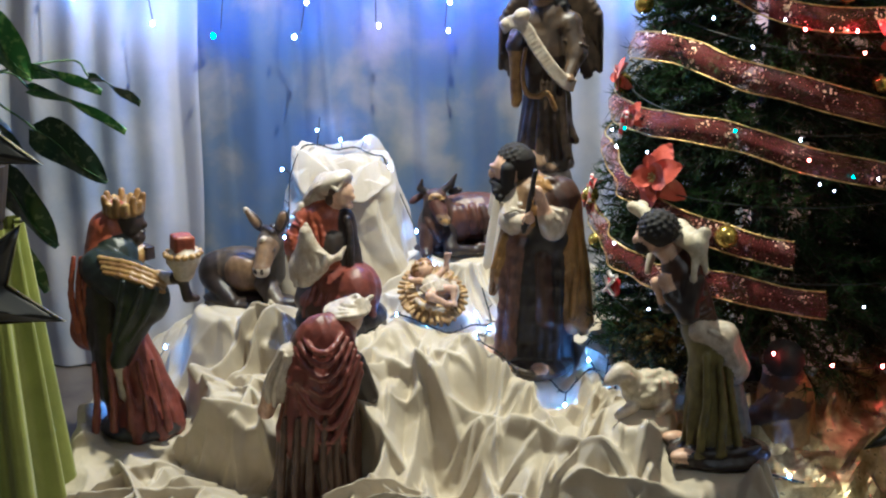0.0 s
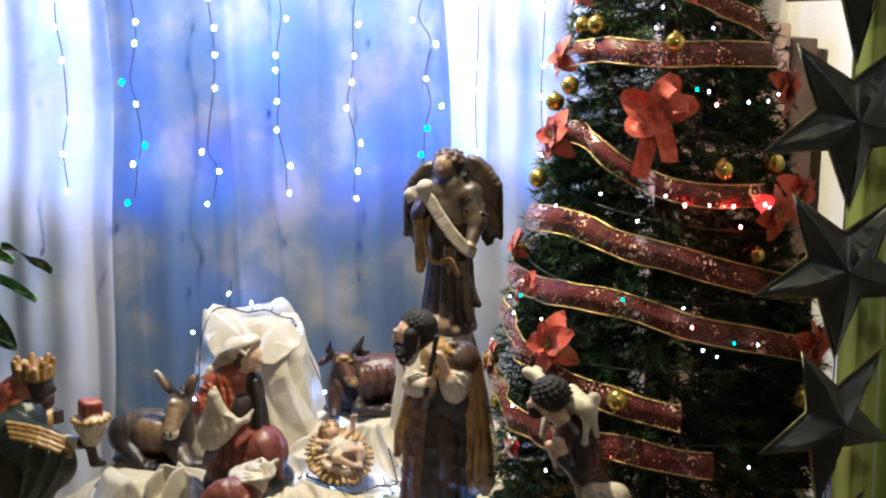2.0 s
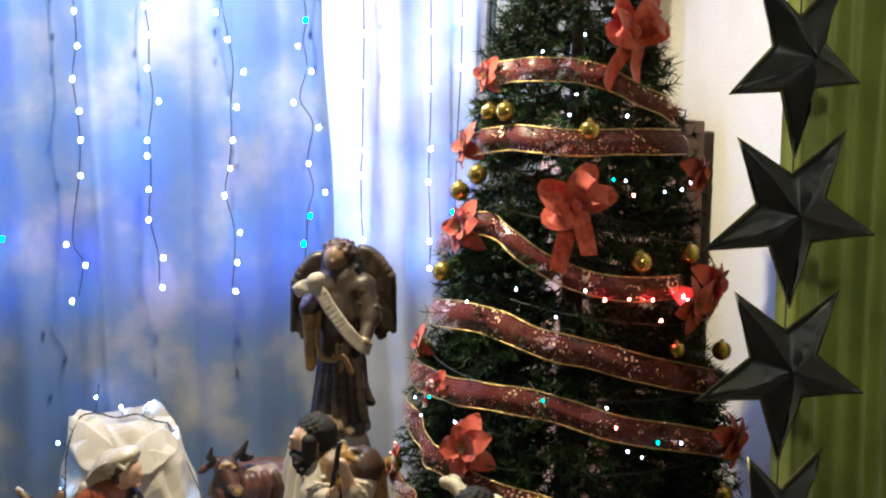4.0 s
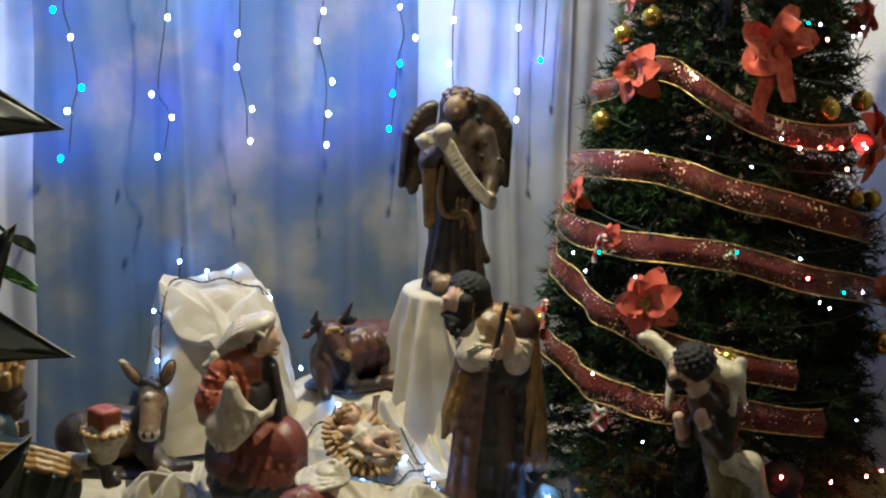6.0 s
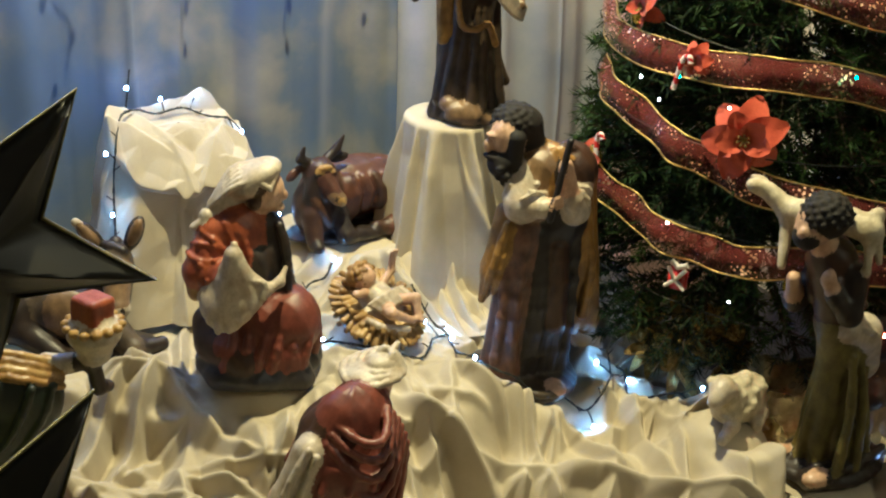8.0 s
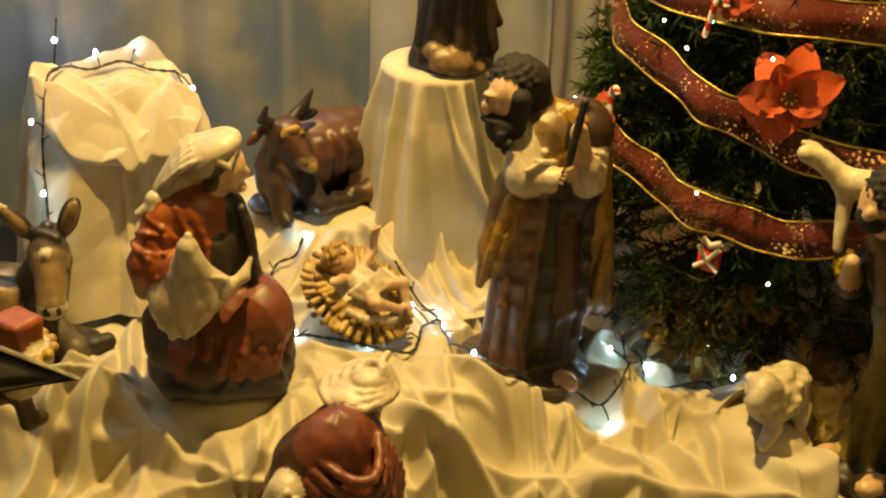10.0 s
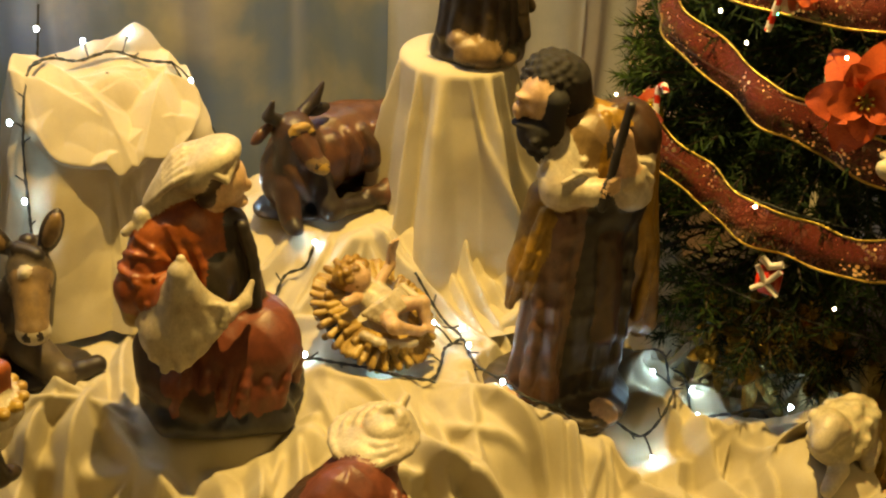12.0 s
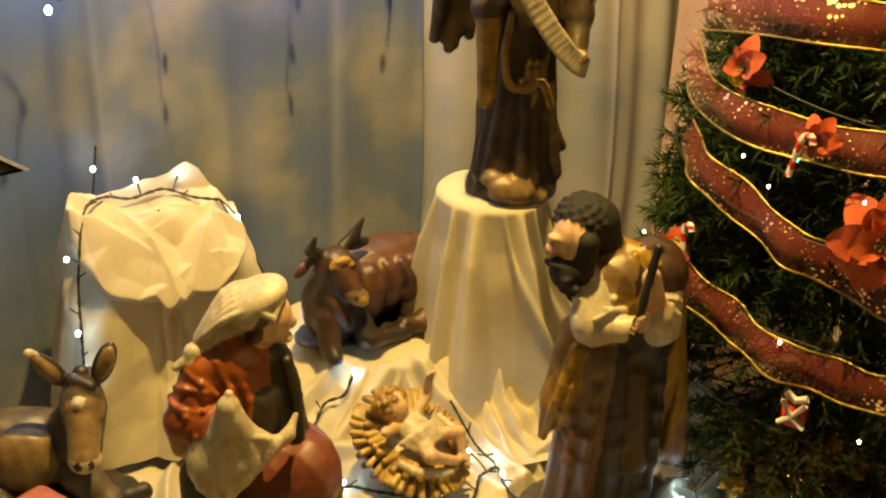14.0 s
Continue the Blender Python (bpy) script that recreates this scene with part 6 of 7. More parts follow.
def bauble(p, r, first=[None]):
    if first[0] is None:
        e = thing("gold_bauble", "shiny gold christmas bauble hanging on the tree", "bauble", group="tree baubles", at=pose(0, 0, 0))
        v, f = ball_data(1.0, 14, 20)
        part("ball", e, v, f, gold_ball)
        v, f = tube([(0, 0, 0.96), (0, 0, 1.16)], 0.22, 10)
        part("cap", e, v, f, gold_trim, "gold metal cap", smooth=False)
        first[0] = e
        e.matrix_world = Matrix.Translation(p) @ Matrix.Scale(r, 4)
        return
    c = copy_thing(first[0], Matrix.Translation(p))
    c.scale = (r, r, r)


BALLS = [(-152, 1.355, 0.024), (-105, 1.316, 0.025), (-165, 1.20, 0.024), (178, 1.15, 0.025), (177, 0.945, 0.025), (174, 0.74, 0.025), (-120, 0.45, 0.028), (-127, 0.286, 0.026),
         (-83, 1.01, 0.026), (-54, 1.015, 0.026), (-54, 0.43, 0.028), (-165, 1.351, 0.022), (-30, 0.75, 0.025), (-70, 0.80, 0.02), (40, 0.7, 0.025), (150, 0.25, 0.025)]
bauble(Vector((0.424, 2.234, 0.434)), 0.024)
for a, z, r in BALLS:
    bauble(Vector(on_tree(a, z, 0.015)), r)


def petal_data(length, width, curl, lift=0.0, n=7):
    v = []
    for i in range(n):
        t = i / (n - 1)
        w = width * (np.sin(np.pi * min(0.985, t * 0.90 + 0.08)) ** 0.6) * (1 - 0.12 * t)
        for s in (-1, -0.5, 0, 0.5, 1):
            v.append((s * w, 0.16 * np.sin(7 * t + 3 * s) * w - 0.35 * w * s * s - (lift + curl * t * t * length) - 0.10 * w * (1 - abs(s)) * 4 * t * (1 - t), length * t))
    return v, [tuple(q) for q in grid_faces(n, 5)]


def poinsettia(m, size, label="red velvet poinsettia flower pinned on the tree", first=[None]):
    if first[0] is None:
        e = thing("poinsettia", label, "flower", group="tree flowers", at=pose(0, 0, 0))
        for ring, (n, ln, w, curl) in enumerate([(6, 1.0, 0.40, -0.26), (5, 0.66, 0.30, 0.30)]):
            for i in range(n):
                v, f = petal_data(ln * (1 + 0.06 * np.sin(3 * i)), w, curl, 0.03 + 0.08 * ring)
                q = part("petal", e, v, f, red_petal)
                q.matrix_local = pose(0, 0, 0, 16 * np.sin(2.3 * i + ring), 360 * i / n + 25 * ring + 9 * np.sin(5 * i), 10 * np.sin(3 * i + 1))
        for i in range(7):
            v, f = tube([(0, -0.10, 0), (0.14 * np.cos(i * 0.9), -0.26, 0.14 * np.sin(i * 0.9))], [0.02, 0.03], 5)
            part("stamen", e, v, f, gold_trim, "gold stamen")
        first[0] = e
        e.matrix_world = m @ Matrix.Scale(size, 4)
        return
    c = copy_thing(first[0], m)
    c.scale = (size, size, size)


FLOWERS = [(-145, 0.565, 0.085, 8, 10), (-171, 1.44, 0.055, 0, 40), (-176, 1.268, 0.06, 10, 0), (-165, 1.07, 0.075, 5, 20), 
           (-40, 0.93, 0.08, 0, 10), (176, 0.76, 0.05, 0, 5), (-162, 0.69, 0.04, 0, 25), (-60, 0.9, 0.07, 0, 10),
           (-45, 0.55, 0.07, 0, 0), (170, 0.42, 0.06, 0, 15), (-35, 1.2, 0.07, 0, 0)]
for a, z, s, t, sp in FLOWERS:
    poinsettia(facing(a, z, 0.03, t, sp), s)


def ribbon_bow(m):
    """A large bow of wired ribbon: four soft loops, two tails and a knot."""
    e = thing("ribbon_bow", "large orange-red ribbon bow tied on the tree front", "bow", group="tree bows", at=m)

    def strip(points, width, twist):
        p = smooth_path(points, 7)
        d = np.gradient(p, axis=0)
        d /= np.linalg.norm(d, axis=1)[:, None]
        a = np.radians(np.linspace(0, twist, len(p)))
        side = np.cross(d, np.array([0.15, -1.0, 0.1]))
        side /= np.linalg.norm(side, axis=1)[:, None] + 1e-9
        up = np.cross(side, d)
        side = side * np.cos(a)[:, None] + up * np.sin(a)[:, None]
        w = np.linspace(-0.5, 0.5, 5)
        v = p[:, None] + side[:, None] * (w * width)[None, :, None] - up[:, None] * (0.10 * width * np.cos(np.pi * w))[None, :, None]
        return v.reshape(-1, 3), grid_faces(len(p), 5)

    for ang, ln, twist in ((70, 0.085, 50), (150, 0.080, -60), (20, 0.078, 60), (205, 0.062, 40)):
        c, q = np.cos(radians(ang)), np.sin(radians(ang))
        pts = [(0, -0.01, 0), (0.5 * ln * c - 0.016 * q, -0.045, 0.5 * ln * q + 0.016 * c), (ln * c, -0.03, ln * q), (0.55 * ln * c + 0.012 * q, 0.0, 0.55 * ln * q - 0.012 * c), (0.02 * c, 0.0, 0.02 * q)]
        v, f = strip(pts, 0.050, twist)
        part("loop", e, v, f, red_petal)
    for x, ln in ((-0.030, 0.15), (0.025, 0.11)):
        v, f = strip([(0, -0.01, 0), (0.5 * x, -0.03, -0.3 * ln), (x, -0.02, -0.7 * ln), (1.3 * x, -0.03, -ln)], 0.046, 25)
        part("tail", e, v, f, red_petal)
    v, f = ball_data(0.014, 6, 10, 1.2, (0, -0.018, 0))
    part("knot", e, v, f, red_petal)


ribbon_bow(facing(-111, 1.145, 0.05, 5, 0))
ribbon_bow(facing(-82, 1.545, 0.05, 5, 20))


def candy_cane(m):
    e = thing("candy_cane", "small red and white candy cane ornament on the tree", "candy cane", group="tree candy canes", at=m)
    pts = np.array([(0, 0, -0.035), (0, 0, -0.01), (0, 0, 0.02), (0.004, 0, 0.032), (0.014, 0, 0.036), (0.02, 0, 0.026)])
    p = smooth_path(pts, 6)
    v, f = tube(p, 0.0055, 8)
    idx = [int((q[0] % len(p)) / 3 + (q[0] // len(p)) * 0.25) % 2 if len(q) == 4 else 0 for q in f]
    part("cane", e, v, f, [red_gloss, white_gloss], index=idx)


candy_cane(facing(-165, 0.665, 0.045, 5, 8))
candy_cane(facing(174, 0.457, 0.04, 5, -10))


def gift_ornament(m):
    e = thing("gift_ornament", "tiny red parcel ornament tied with white ribbon", "ornament", at=m)
    v, f = bevel_box((-0.019, -0.012, -0.026), (0.019, 0.012, 0.022), 0.007)
    part("parcel", e, v, f, red_gloss)
    for s in (-1, 1):
        v, f = tube([(s * 0.02, -0.014, -0.018), (0, -0.018, 0), (-s * 0.018, -0.014, 0.024)], 0.0045, 6)
        part("ribbon_strap", e, v, f, white_gloss, "white crossed ribbon")
    v, f = tube([(-0.016, -0.006, 0.034), (0, -0.008, 0.024), (0.018, -0.006, 0.032)], 0.006, 6)
    part("bow", e, v, f, white_gloss, "white bow")


gift_ornament(facing(-154, 0.278, 0.05, 0, 0))

# bulbs: a small capsule on a short stalk


BULB = ball_data(1.0, 5, 8, 1.3)


def bulb(parent, p, mat, r=0.005):
    q = np.array(BULB[0]) * r + np.asarray(p)
    return part("bulb", parent, q, BULB[1], mat)


def build_tree_lights():
    e = thing("tree_light_string", "string of tiny white, red and green bulbs wound round the tree", "light string", at=pose(0, 0, 0))
    spec = [(-131, 1.499), (-108, 1.539), (-89, 1.572), (-64, 1.524), (-86, 1.351), (-115, 1.352), (-112, 1.40), (-46, 1.185), (-56, 1.172), (-72, 1.174), (-90, 1.202), (-139, 1.076), (-154, 0.901), (-132, 0.949),
            (-117, 0.891), (-107, 0.953), (-56, 0.895), (-64, 0.915), (-100, 0.688), (-170, 0.60), (-75, 0.593), (-89, 0.57), (-94, 0.59), (-178, 0.63), (-150, 0.62), (160, 0.43), (-160, 0.37), (-125, 0.30), (-80, 0.30), (-142, 0.24)]
    reds = [(-100, 0.932), (-90, 0.928), (-81, 0.926), (-66, 0.925), (-58, 0.90), (-78, 0.876), (-87, 1.169), (-97, 0.641), (-125, 0.27), (-88, 0.16), (-72, 0.14), (-104, 0.19), (-60, 0.12)]
    greens = [(-95, 1.205), (-140, 0.56), (-165, 0.655), (-120, 0.70), (-83, 0.60)]
    g = np.random.default_rng(5)
    for lst, mat, r in ((spec, tree_white, 0.0024), (reds, tree_red, 0.0034), (greens, tree_green, 0.0024)):
        for a, z in lst:
            bulb(e, on_tree(a, z, 0.035 + g.uniform(-0.01, 0.01)), mat, r)
    t = np.linspace(0, 1, 700)
    z = 1.62 - 1.5 * t + 0.02 * np.sin(60 * t)
    a = np.radians(-60) + 2 * np.pi * 8 * t
    r = tree_radius(z) - 0.01 + 0.015 * np.sin(90 * t)
    v, f = tube(np.stack([TREE[0] + r * np.cos(a), TREE[1] + r * np.sin(a), z], -1), 0.0016, 4)
    part("cord", e, v, f, cable)


build_tree_lights()


def build_foil():
    n, m = 150, 46
    th = np.linspace(np.radians(-215), np.radians(20), n)[:, None]
    s = np.linspace(0, 1, m)[None, :]
    r = 0.28 + 0.48 * s
    x, y = TREE[0] + r * np.cos(th), TREE[1] + r * np.sin(th)
    g = np.random.default_rng(21)
    folds = [(g.uniform(0.3, 1.7), g.uniform(1.3, 2.4), g.uniform(0, np.pi), g.uniform(0.04, 0.12), g.uniform(0.008, 0.02), g.uniform(0.02, 0.06)) for _ in range(170)]
    z = 0.04 - 0.30 * s ** 1.7 + (crease(x, y, folds) - 0.02) * (1 - 0.8 * s ** 3)
    left = np.clip((th + np.radians(150)) / 0.4, 0, 1)
    z = z * left + (1 - left) * (z - 0.16)
    x = np.minimum(x, 1.575 - 0.01 * s)
    v = np.stack([x + 0 * s, y + 0 * s, np.maximum(z, FLOOR + 0.004)], -1).reshape(-1, 3)
    thing("gold_foil_skirt", "crumpled gold foil heaped round the foot of the tree", "foil", v, grid_faces(n, m)[:, ::-1], foil, smooth=False)


build_foil()


def gold_leaves(at, size, count, seed):
    """A spray of folded gold-foil leaves round a short stem."""
    e = thing("gold_leaf_spray", "spray of shiny gold foil leaves on the lowest branches", "decoration", group="gold leaf sprays", at=at)
    g = np.random.default_rng(seed)
    v, f = tube([(0, 0, -0.05), (0, 0, 0.0), (0, 0, 0.03)], 0.004, 6)
    part("stem", e, v, f, gold_trim, smooth=False)
    for i in range(count):
        v, f = petal_data(size * g.uniform(0.75, 1.15), size * g.uniform(0.15, 0.23), g.uniform(-0.5, 0.6), 0.004)
        q = part("leaf", e, v, f, leaf_gold, smooth=False)
        q.matrix_local = pose(0, 0, 0.01, 0, 0, 360 * i / count + g.uniform(-20, 20)) @ pose(0, 0, 0, g.uniform(35, 95), 0, 0) @ pose(0, 0, 0, 0, 0, g.uniform(-30, 30))


for lx, ly, lz, size, count, seed in ((0.495, 1.99, 0.11, 0.085, 9, 1), (0.470, 2.06, 0.05, 0.07, 8, 2), (0.525, 1.94, 0.14, 0.07, 8, 3), (0.490, 2.00, 0.04, 0.08, 9, 4), (0.545, 1.91, 0.07, 0.075, 8, 5), (0.468, 2.09, 0.10, 0.06, 7, 6)):
    gold_leaves(pose(lx + 0.06, ly + 0.03, lz - 0.02, 35, -40, 0), size, count, seed)

# ---- lights ----
STRANDS = []
STRANDS.append([(-0.801, 1.221), (-0.783, 1.04), (-0.814, 0.931), (-0.804, 0.815)])
STRANDS.append([(-0.557, 1.609), (-0.581, 1.519), (-0.602, 1.463), (-0.574, 1.338), (-0.58, 1.273), (-0.624, 1.154), (-0.584, 1.085), (-0.562, 0.956), (-0.601, 0.897), (-0.623, 0.775)])
STRANDS.append([(-0.342, 1.602), (-0.337, 1.504), (-0.353, 1.412), (-0.336, 1.32), (-0.336, 1.238), (-0.339, 1.135), (-0.386, 0.936), (-0.334, 0.873), (-0.375, 0.769)])
STRANDS.append([(-0.148, 1.62), (-0.14, 1.537), (-0.145, 1.442), (-0.113, 1.348), (-0.149, 1.234), (-0.151, 1.189), (-0.148, 1.09), (-0.151, 1.0), (-0.11, 0.885), (-0.115, 0.796)])
STRANDS.append([(0.055, 1.605), (0.087, 1.527), (0.132, 1.434), (0.11, 1.331), (0.097, 1.233), (0.088, 1.15), (0.07, 1.069), (0.115, 0.957), (0.104, 0.867), (0.099, 0.779)])
STRANDS.append([(0.322, 1.588), (0.298, 1.511), (0.338, 1.436), (0.284, 1.343), (0.36, 1.268), (0.328, 1.158), (0.379, 1.07), (0.332, 0.998), (0.312, 0.912), (0.303, 0.81)])
STRANDS.append([(0.498, 1.55), (0.49, 1.40), (0.498, 1.197), (0.486, 1.122), (0.475, 0.997), (0.492, 0.922)])
STRANDS.append([(0.70, 1.56), (0.703, 1.384), (0.708, 1.2), (0.7, 1.098), (0.704, 0.911), (0.706, 0.825)])
STRANDS.append([(0.80, 1.45), (0.79, 1.2), (0.78, 1.001)])
STRANDS.append([(-1.02, 1.5), (-1.03, 1.35), (-1.01, 1.2), (-1.02, 1.05), (-1.03, 0.9)])
BLUE = {(1, 7), (1, 9), (5, 7), (5, 8), (5, 9), (8, 2), (1, 0), (1, 5), (5, 0)}


def build_icicles():
    e = thing("icicle_lights", "icicle light curtain of white and blue bulbs on dark cords", "light string", at=pose(0, 0, 0))
    g = np.random.default_rng(2)
    v, f = tube([(x, 2.93, 2.02 + 0.012 * np.sin(9 * x)) for x in np.linspace(-1.3, 1.1, 40)], 0.0025, 5)
    part("main_cord", e, v, f, cable)
    for i, lst in enumerate(STRANDS):
        lst = [(lst[0][0] + g.uniform(-0.02, 0.02), z) for z in np.arange(1.95, lst[0][1] + 0.06, -0.09)] + lst
        x0 = float(np.mean([p[0] for p in lst]))
        pts = [(x0, 2.93, 2.03)] + [(x0 + 0.45 * (p[0] - x0) + 0.004 * np.sin(8 * k), 2.95 - float(pleat(np.array(x0), np.array(p[1]))) * 0.7, p[1] + 0.012) for k, p in enumerate(lst)]
        v, f = tube(smooth_path(pts, 4), 0.0019, 5)
        cord = part("cord", e, v, f, cable, "dark hanging cord")
        for k, p in enumerate(lst):
            up = len(lst) - len(STRANDS[i])
            mat = led_blue if (i, k - up) in BLUE else led_violet if g.random() < 0.12 else led_white
            bulb(cord, (p[0], pts[k + 1][1] - 0.004, p[1]), mat, 0.0060)


build_icicles()


def light_string(name, label, pts, bulbs, mat=None, r=0.0024):
    """A cord along pts; bulbs sit beside it on short leads."""
    e = thing(name, label, "light string", group="ground lights", at=pose(0, 0, 0))
    p = np.array(smooth_path(pts, 6))
    along = np.concatenate([[0], np.cumsum(np.linalg.norm(np.diff(p, axis=0), axis=1))])
    side = np.cross(np.gradient(p, axis=0), (0, 0, 1.0))
    side /= np.linalg.norm(side, axis=1)[:, None] + 1e-9
    # two wires twisted round one another
    turn = along[:, None] * 2 * np.pi / 0.045
    wind = (side * np.cos(turn) + np.array([0, 0, 1.0]) * np.sin(turn)) * 0.7 * r
    v1, f1 = tube(p + wind, 0.72 * r, 5)
    v2, f2 = tube(p - wind, 0.72 * r, 5)
    part("cord", e, list(v1) + list(v2), list(f1) + [tuple(int(i) + len(v1) for i in q) for q in f2], cable)
    for k in range(int(along[-1] / 0.07)):
        i = int(np.argmin(np.abs(along - 0.07 * (k + 0.5))))
        d = side[i] * (1 if k % 2 else -1) + 0.6 * (p[min(i + 1, len(p) - 1)] - p[i - 1]) / (np.linalg.norm(p[min(i + 1, len(p) - 1)] - p[i - 1]) + 1e-9) + np.array([0, 0, 0.25])
        v, f = tube([p[i], p[i] + 0.008 * d, p[i] + 0.015 * d], 0.0015, 5)
        part("stub", e, v, f, cable)
    for b in bulbs:
        b = np.array(b)
        q = p[np.argmin(np.linalg.norm(p - b, axis=1))]
        bulb(e, b, mat or led_ground, 0.0039)
        if np.linalg.norm(q - b) > 0.006:
            v, f = tube([q, 0.5 * (q + b) + np.array([0, 0, 0.004]), b], 0.0018, 5)
            part("lead", e, v, f, cable)
    return e


def on_cloth(x, y, lift=0.006):
    return (x, y, float(ground_height(np.array([[float(x)]]), np.array([[float(y)]]))[0, 0]) + lift)


GL = "dark cord of white bulbs on the cloth"


def cloth_run(pts, lift=0.005):
    return [on_cloth(x, y, lift + (0.004 if i % 2 else 0.0)) for i, (x, y) in enumerate(pts)]


light_string("ground_light_string", GL + " by the crib", cloth_run([(-0.07, 2.585), (-0.037, 2.605), (-0.006, 2.592), (0.015, 2.60)]), [on_cloth(0.026, 2.61, 0.010)])
light_string("ground_light_string", GL + " by the woman", cloth_run([(-0.112, 2.44), (-0.098, 2.405), (-0.081, 2.361), (-0.045, 2.325), (-0.01, 2.285), (0.04, 2.262), (0.08, 2.292), (0.114, 2.328), (0.15, 2.345), (0.169, 2.359), (0.177, 2.428), (0.16, 2.49)]),
             [on_cloth(-0.095, 2.435, 0.016), on_cloth(-0.016, 2.313, 0.010), on_cloth(0.130, 2.385, 0.012), on_cloth(0.197, 2.391, 0.012), on_cloth(0.163, 2.325, 0.010)])
light_string("ground_light_string", GL + " by the man", cloth_run([(0.169, 2.35), (0.145, 2.28), (0.118, 2.19), (0.119, 2.115), (0.165, 2.085), (0.215, 2.088), (0.260, 2.098), (0.298, 2.10), (0.335, 2.065), (0.362, 2.050), (0.392, 2.062), (0.418, 2.081), (0.455, 2.120), (0.474, 2.168), (0.475, 2.24)]),
             [on_cloth(0.106, 2.160, 0.012), on_cloth(0.216, 2.108, 0.016), on_cloth(0.463, 2.200, 0.012), on_cloth(0.412, 2.128, 0.010), on_cloth(0.331, 2.026, 0.010)])
light_string("ground_light_string", GL + " under the tree", cloth_run([(0.515, 2.21), (0.496, 2.13), (0.470, 2.073), (0.476, 2.04), (0.492, 2.012), (0.528, 1.980), (0.575, 1.968), (0.62, 1.962), (0.66, 1.945)]),
             [on_cloth(0.515, 2.165, 0.012), on_cloth(0.484, 2.097, 0.012), on_cloth(0.460, 2.055, 0.010), on_cloth(0.652, 1.942, 0.016), on_cloth(0.536, 1.930, 0.012)])
light_string("ground_light_string", GL + " by the shepherd", cloth_run([(0.745, 1.73), (0.735, 1.66), (0.692, 1.607)]) + [(0.735, 1.60, -0.075), (0.786, 1.580, -0.085), (0.82, 1.57, -0.09)], [on_cloth(0.692, 1.603, 0.018), (0.786, 1.578, -0.075), on_cloth(0.745, 1.72, 0.02)], led_white)
light_string("ground_light_string", GL + " by the king", cloth_run([(-0.90, 2.62), (-0.94, 2.52), (-0.90, 2.40), (-0.96, 2.30)]), [on_cloth(-0.93, 2.53, 0.03), on_cloth(-0.80, 2.66, 0.10), on_cloth(-0.92, 2.42, 0.03)])
light_string("rock_light_string", "dark cord with cool white bulbs draped over the cloth-covered block",
             [(-0.430, 2.75, 0.10), (-0.420, 2.77, 0.17), (-0.412, 2.790, 0.231), (-0.408, 2.800, 0.293), (-0.400, 2.806, 0.365)] + [on_rock(x, y) for x, y in ((-0.365, 2.86), (-0.315, 2.90), (-0.26, 2.92), (-0.20, 2.92), (-0.15, 2.90), (-0.115, 2.86))],
             [(-0.425, 2.790, 0.385), (-0.095, 2.83, 0.375), (-0.422, 2.775, 0.250), on_rock(-0.245, 2.93, 0.010), on_rock(-0.165, 2.92, 0.010), (-0.425, 2.75, 0.18), (-0.015, 2.80, 0.17)])
light_string("curtain_light_string", "short dark cord with bright white bulbs against the curtain", [(-0.307, 2.950, 0.510), (-0.322, 2.948, 0.410), (-0.352, 2.930, 0.325), (-0.356, 2.925, 0.210), (-0.386, 2.920, 0.080)], [(-0.317, 2.945, 0.470), (-0.366, 2.920, 0.180)], led_white)

# ---- star garlands ----


def star_data(R, r, depth, turn):
    """A padded five-pointed star whose tips stand at turn degrees."""
    outline = []
    for i in range(10):
        a = radians(turn + 36 * i)
        q = R if i % 2 == 0 else r
        outline.append((q * np.cos(a), q * np.sin(a)))
    v, f = [], []
    n = 7
    for side in (-1, 1):
        for i in range(10):
            (xa, za), (xb, zb) = outline[i], outline[(i + 1) % 10]
            base = len(v)
            for u in range(n):
                for w in range(n):
                    s, t = u / (n - 1), w / (n - 1)
                    x, z = s * (xa + (xb - xa) * t), s * (za + (zb - za) * t)
                    ridge = (1 - t if i % 2 == 0 else t)
                    d = depth * ((1 - s) * 1.0 + 0.42 * ridge * s * (1 - s) * 2) * (1 - 0.12 * np.sin(9 * s + i) * ridge)
                    v.append((x + 0.0015 * np.sin(40 * z + i), side * d, z))
            for u in range(n - 1):
                for w in range(n - 1):
                    q = (base + u * n + w, base + (u + 1) * n + w, base + (u + 1) * n + w + 1, base + u * n + w + 1)
                    f.append(q if side == -1 else q[::-1])
    bm = bmesh.new()
    vs = [bm.verts.new(p) for p in v]
    for q in f:
        bm.faces.new([vs[i] for i in q])
    bmesh.ops.remove_doubles(bm, verts=bm.verts[:], dist=0.0021)
    bm.verts.index_update()
    v, f = [tuple(p.co) for p in bm.verts], [tuple(q.index for q in g.verts) for g in bm.faces]
    bm.free()
    return v, f, [(x, 0, z) for x, z in outline]


def garland(x, y, zs, label, yaw, seed):
    e = thing("star_garland", label, "garland", group="star garlands", at=pose(x, y, 0))
    v, f = tube([(0, 0.0, 2.61), (0, 0.0, zs[-1] - 0.1)], 0.0018, 5)
    part("cord", e, v, f, cable)
    g = np.random.default_rng(seed)
    for z in zs:
        v, f, o = star_data(0.192, 0.076, 0.044, -90 + g.uniform(-5, 5))
        s = part("star", e, v, f, star_green, "padded dark green star")
        s.matrix_local = pose(0, 0, z, g.uniform(-4, 4), 0, yaw + g.uniform(-12, 12))
        tv, tf = tube(o + [o[0], o[1]], 0.0034, 6)
        t = part("gold_piping", s, tv, tf, olive_piping, "dull gold cord edging")


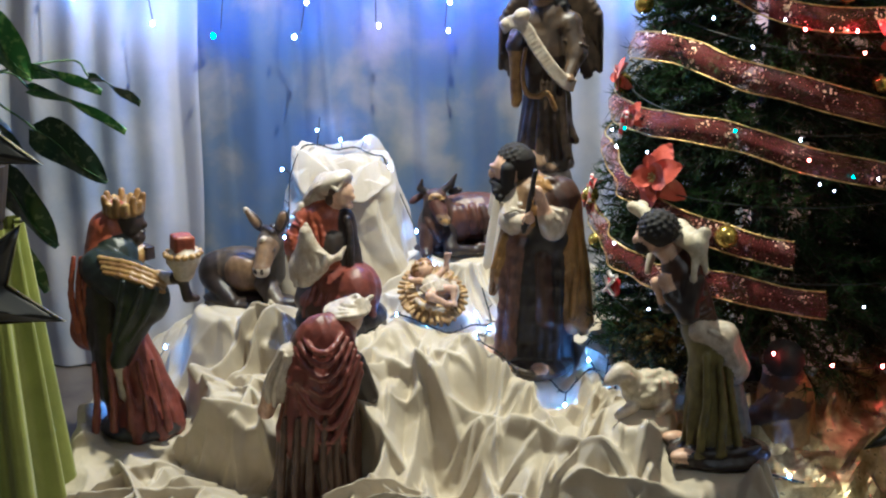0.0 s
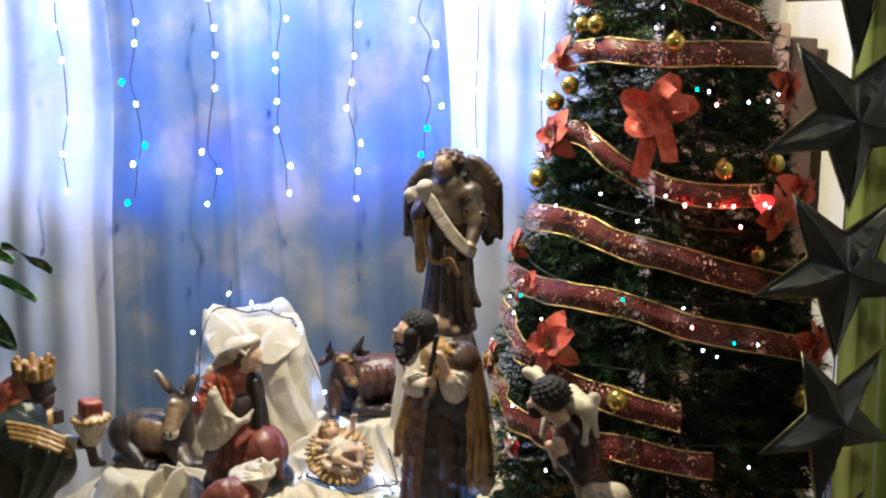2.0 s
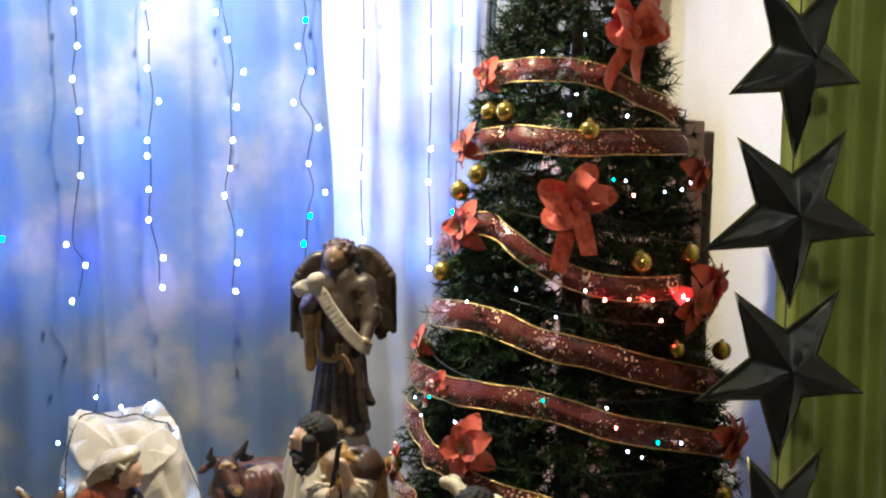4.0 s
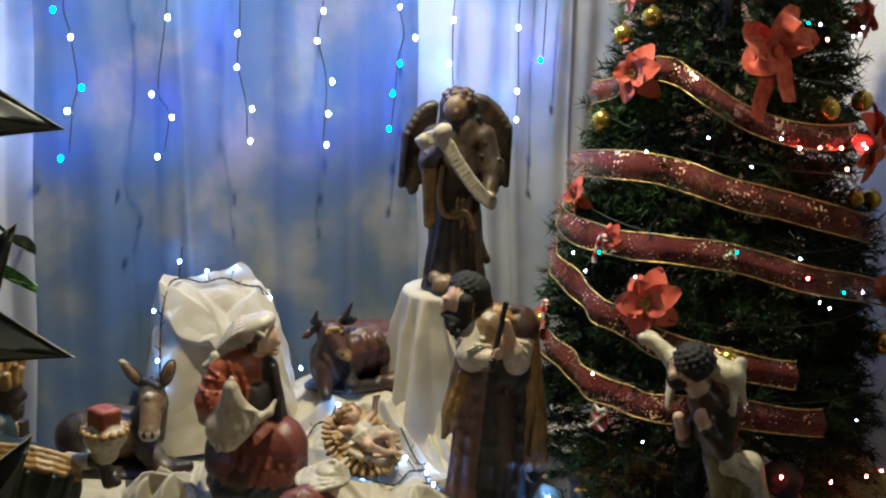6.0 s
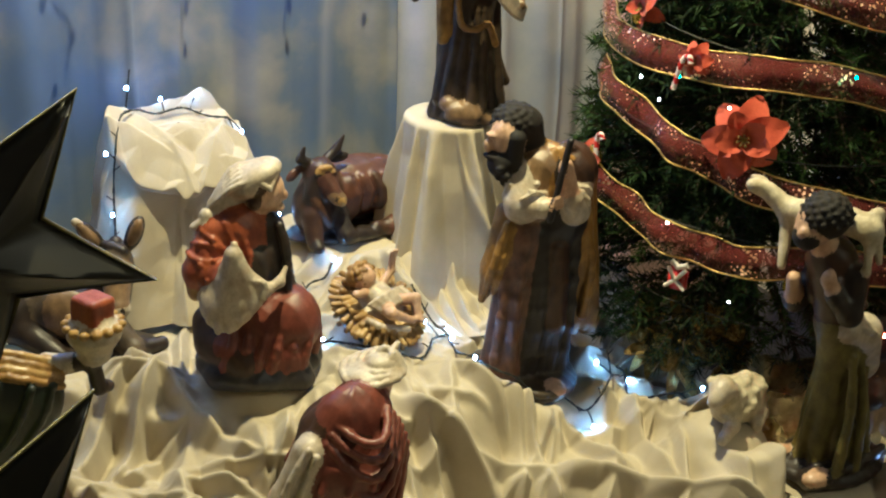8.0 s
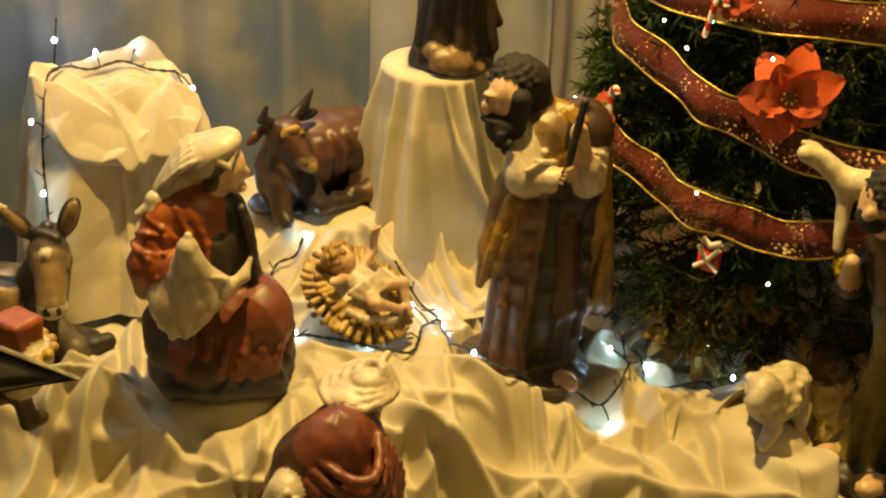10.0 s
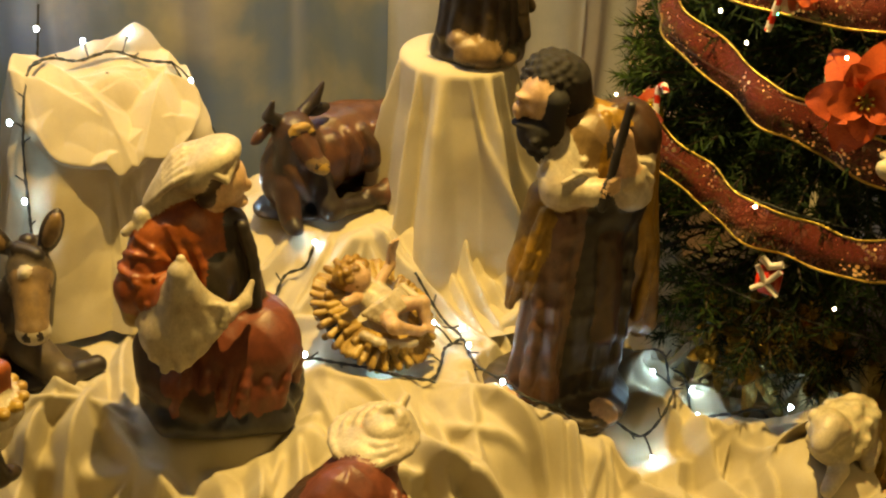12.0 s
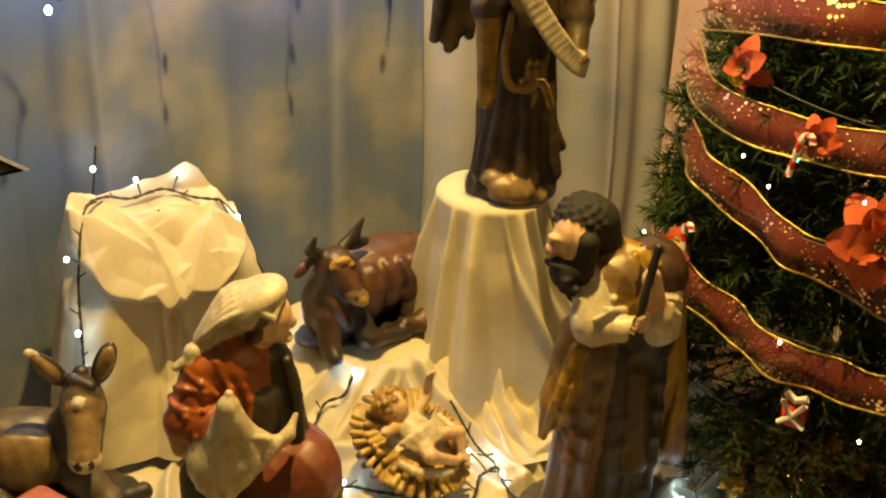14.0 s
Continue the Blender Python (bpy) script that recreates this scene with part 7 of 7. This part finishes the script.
garland(-1.005, 1.53, [1.80, 1.47, 1.14, 0.80, 0.455], "hanging garland of padded dark green stars edged in gold", -12, 4)
garland(0.995, 1.31, [1.80, 1.49, 1.19, 0.88, 0.55, 0.22], "hanging garland of padded dark green stars beside the tree", 8, 9)

# ---- trailing pothos ----


def pothos_leaf(parent, base, tip, width, mat, droop, roll):
    base, tip = np.array(base), np.array(tip)
    ax = tip - base
    ln = np.linalg.norm(ax)
    ax /= ln
    side = np.cross(ax, np.array([0, 0, 1.0]))
    side /= np.linalg.norm(side) + 1e-9
    nrm = np.cross(side, ax)
    c, s = np.cos(roll), np.sin(roll)
    side, nrm = c * side + s * nrm, -s * side + c * nrm
    v = []
    for i in range(12):
        t = i / 11
        w = width * np.sin(np.pi * t ** 0.62) ** 0.85 * (1 - 0.1 * t)
        for q in np.linspace(-1, 1, 7):
            p = base + ax * ln * (t - 0.07 * abs(q) * (1 - t)) + side * q * w + nrm * (0.22 * w * abs(q) + 0.01 * np.sin(7 * t + 2 * q)) - np.array([0, 0, droop * t * t * ln])
            v.append(p)
    leaf = part("leaf", parent, np.array(v), grid_faces(12, 7), mat)
    rib_pts = [np.array(v[i * 7 + 3]) + nrm * -0.001 for i in range(12)]
    rv, rf = tube(rib_pts, np.linspace(0.002, 0.0008, 12), 4)
    part("midrib", leaf, rv, rf, stem_green)


def build_plant():
    e = thing("pothos_plant", "trailing variegated pothos plant with broad leaves on a stand", "plant", at=pose(0, 0, 0))
    v, f = tube([(-1.14, 2.08, 0.36), (-1.14, 2.08, 0.45), (-1.14, 2.08, 0.46), (-1.14, 2.08, 0.60)], [0.05, 0.06, 0.065, 0.09], 20)
    part("pot", e, v, f, terracotta, "dark pot on a stand", smooth=False)
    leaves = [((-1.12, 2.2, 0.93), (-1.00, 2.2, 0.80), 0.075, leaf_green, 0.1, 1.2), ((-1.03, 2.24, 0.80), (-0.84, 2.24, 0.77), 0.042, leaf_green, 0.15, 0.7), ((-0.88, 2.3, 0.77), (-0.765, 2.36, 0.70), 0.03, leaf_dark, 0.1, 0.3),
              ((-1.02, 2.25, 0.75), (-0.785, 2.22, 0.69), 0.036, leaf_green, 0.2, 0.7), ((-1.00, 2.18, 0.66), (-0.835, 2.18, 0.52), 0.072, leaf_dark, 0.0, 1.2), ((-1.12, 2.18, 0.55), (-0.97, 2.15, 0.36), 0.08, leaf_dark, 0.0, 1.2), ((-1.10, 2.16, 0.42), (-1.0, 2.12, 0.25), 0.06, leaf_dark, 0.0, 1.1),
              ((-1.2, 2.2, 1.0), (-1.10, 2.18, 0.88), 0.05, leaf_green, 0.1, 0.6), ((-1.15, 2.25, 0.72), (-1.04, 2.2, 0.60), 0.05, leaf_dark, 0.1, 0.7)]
    for b, t, w, m, d, r in leaves:
        sv, sf = tube(smooth_path([(-1.14, 2.08, 0.58), (-1.15, 2.12, 0.78), (b[0] - 0.06, b[1] + 0.03, b[2] + 0.04), b], 6), 0.003, 5)
        part("stem", e, sv, sf, stem_green)
        pothos_leaf(e, b, t, w, m, d, r)


build_plant()


def build_stand_cloth():
    n, m = 120, 40
    th = np.linspace(0, 2 * np.pi, n, endpoint=False)[:, None]
    s = np.linspace(0, 1, m)[None, :]
    r = 0.085 + 0.05 * s + (0.010 + 0.016 * s) * np.sin(9 * th + np.sin(2 * th)) + 0.004 * np.sin(23 * th)
    v = np.stack([-1.12 + r * np.cos(th), 2.06 + r * np.sin(th), FLOOR + 0.78 * (1 - s) + 0.004 + 0 * th], -1).reshape(-1, 3)
    thing("green_drape", "yellow-green satin drape gathered round a plant stand", "drape", v, grid_faces(n, m, True), green_satin, group="green drapes")


build_stand_cloth()
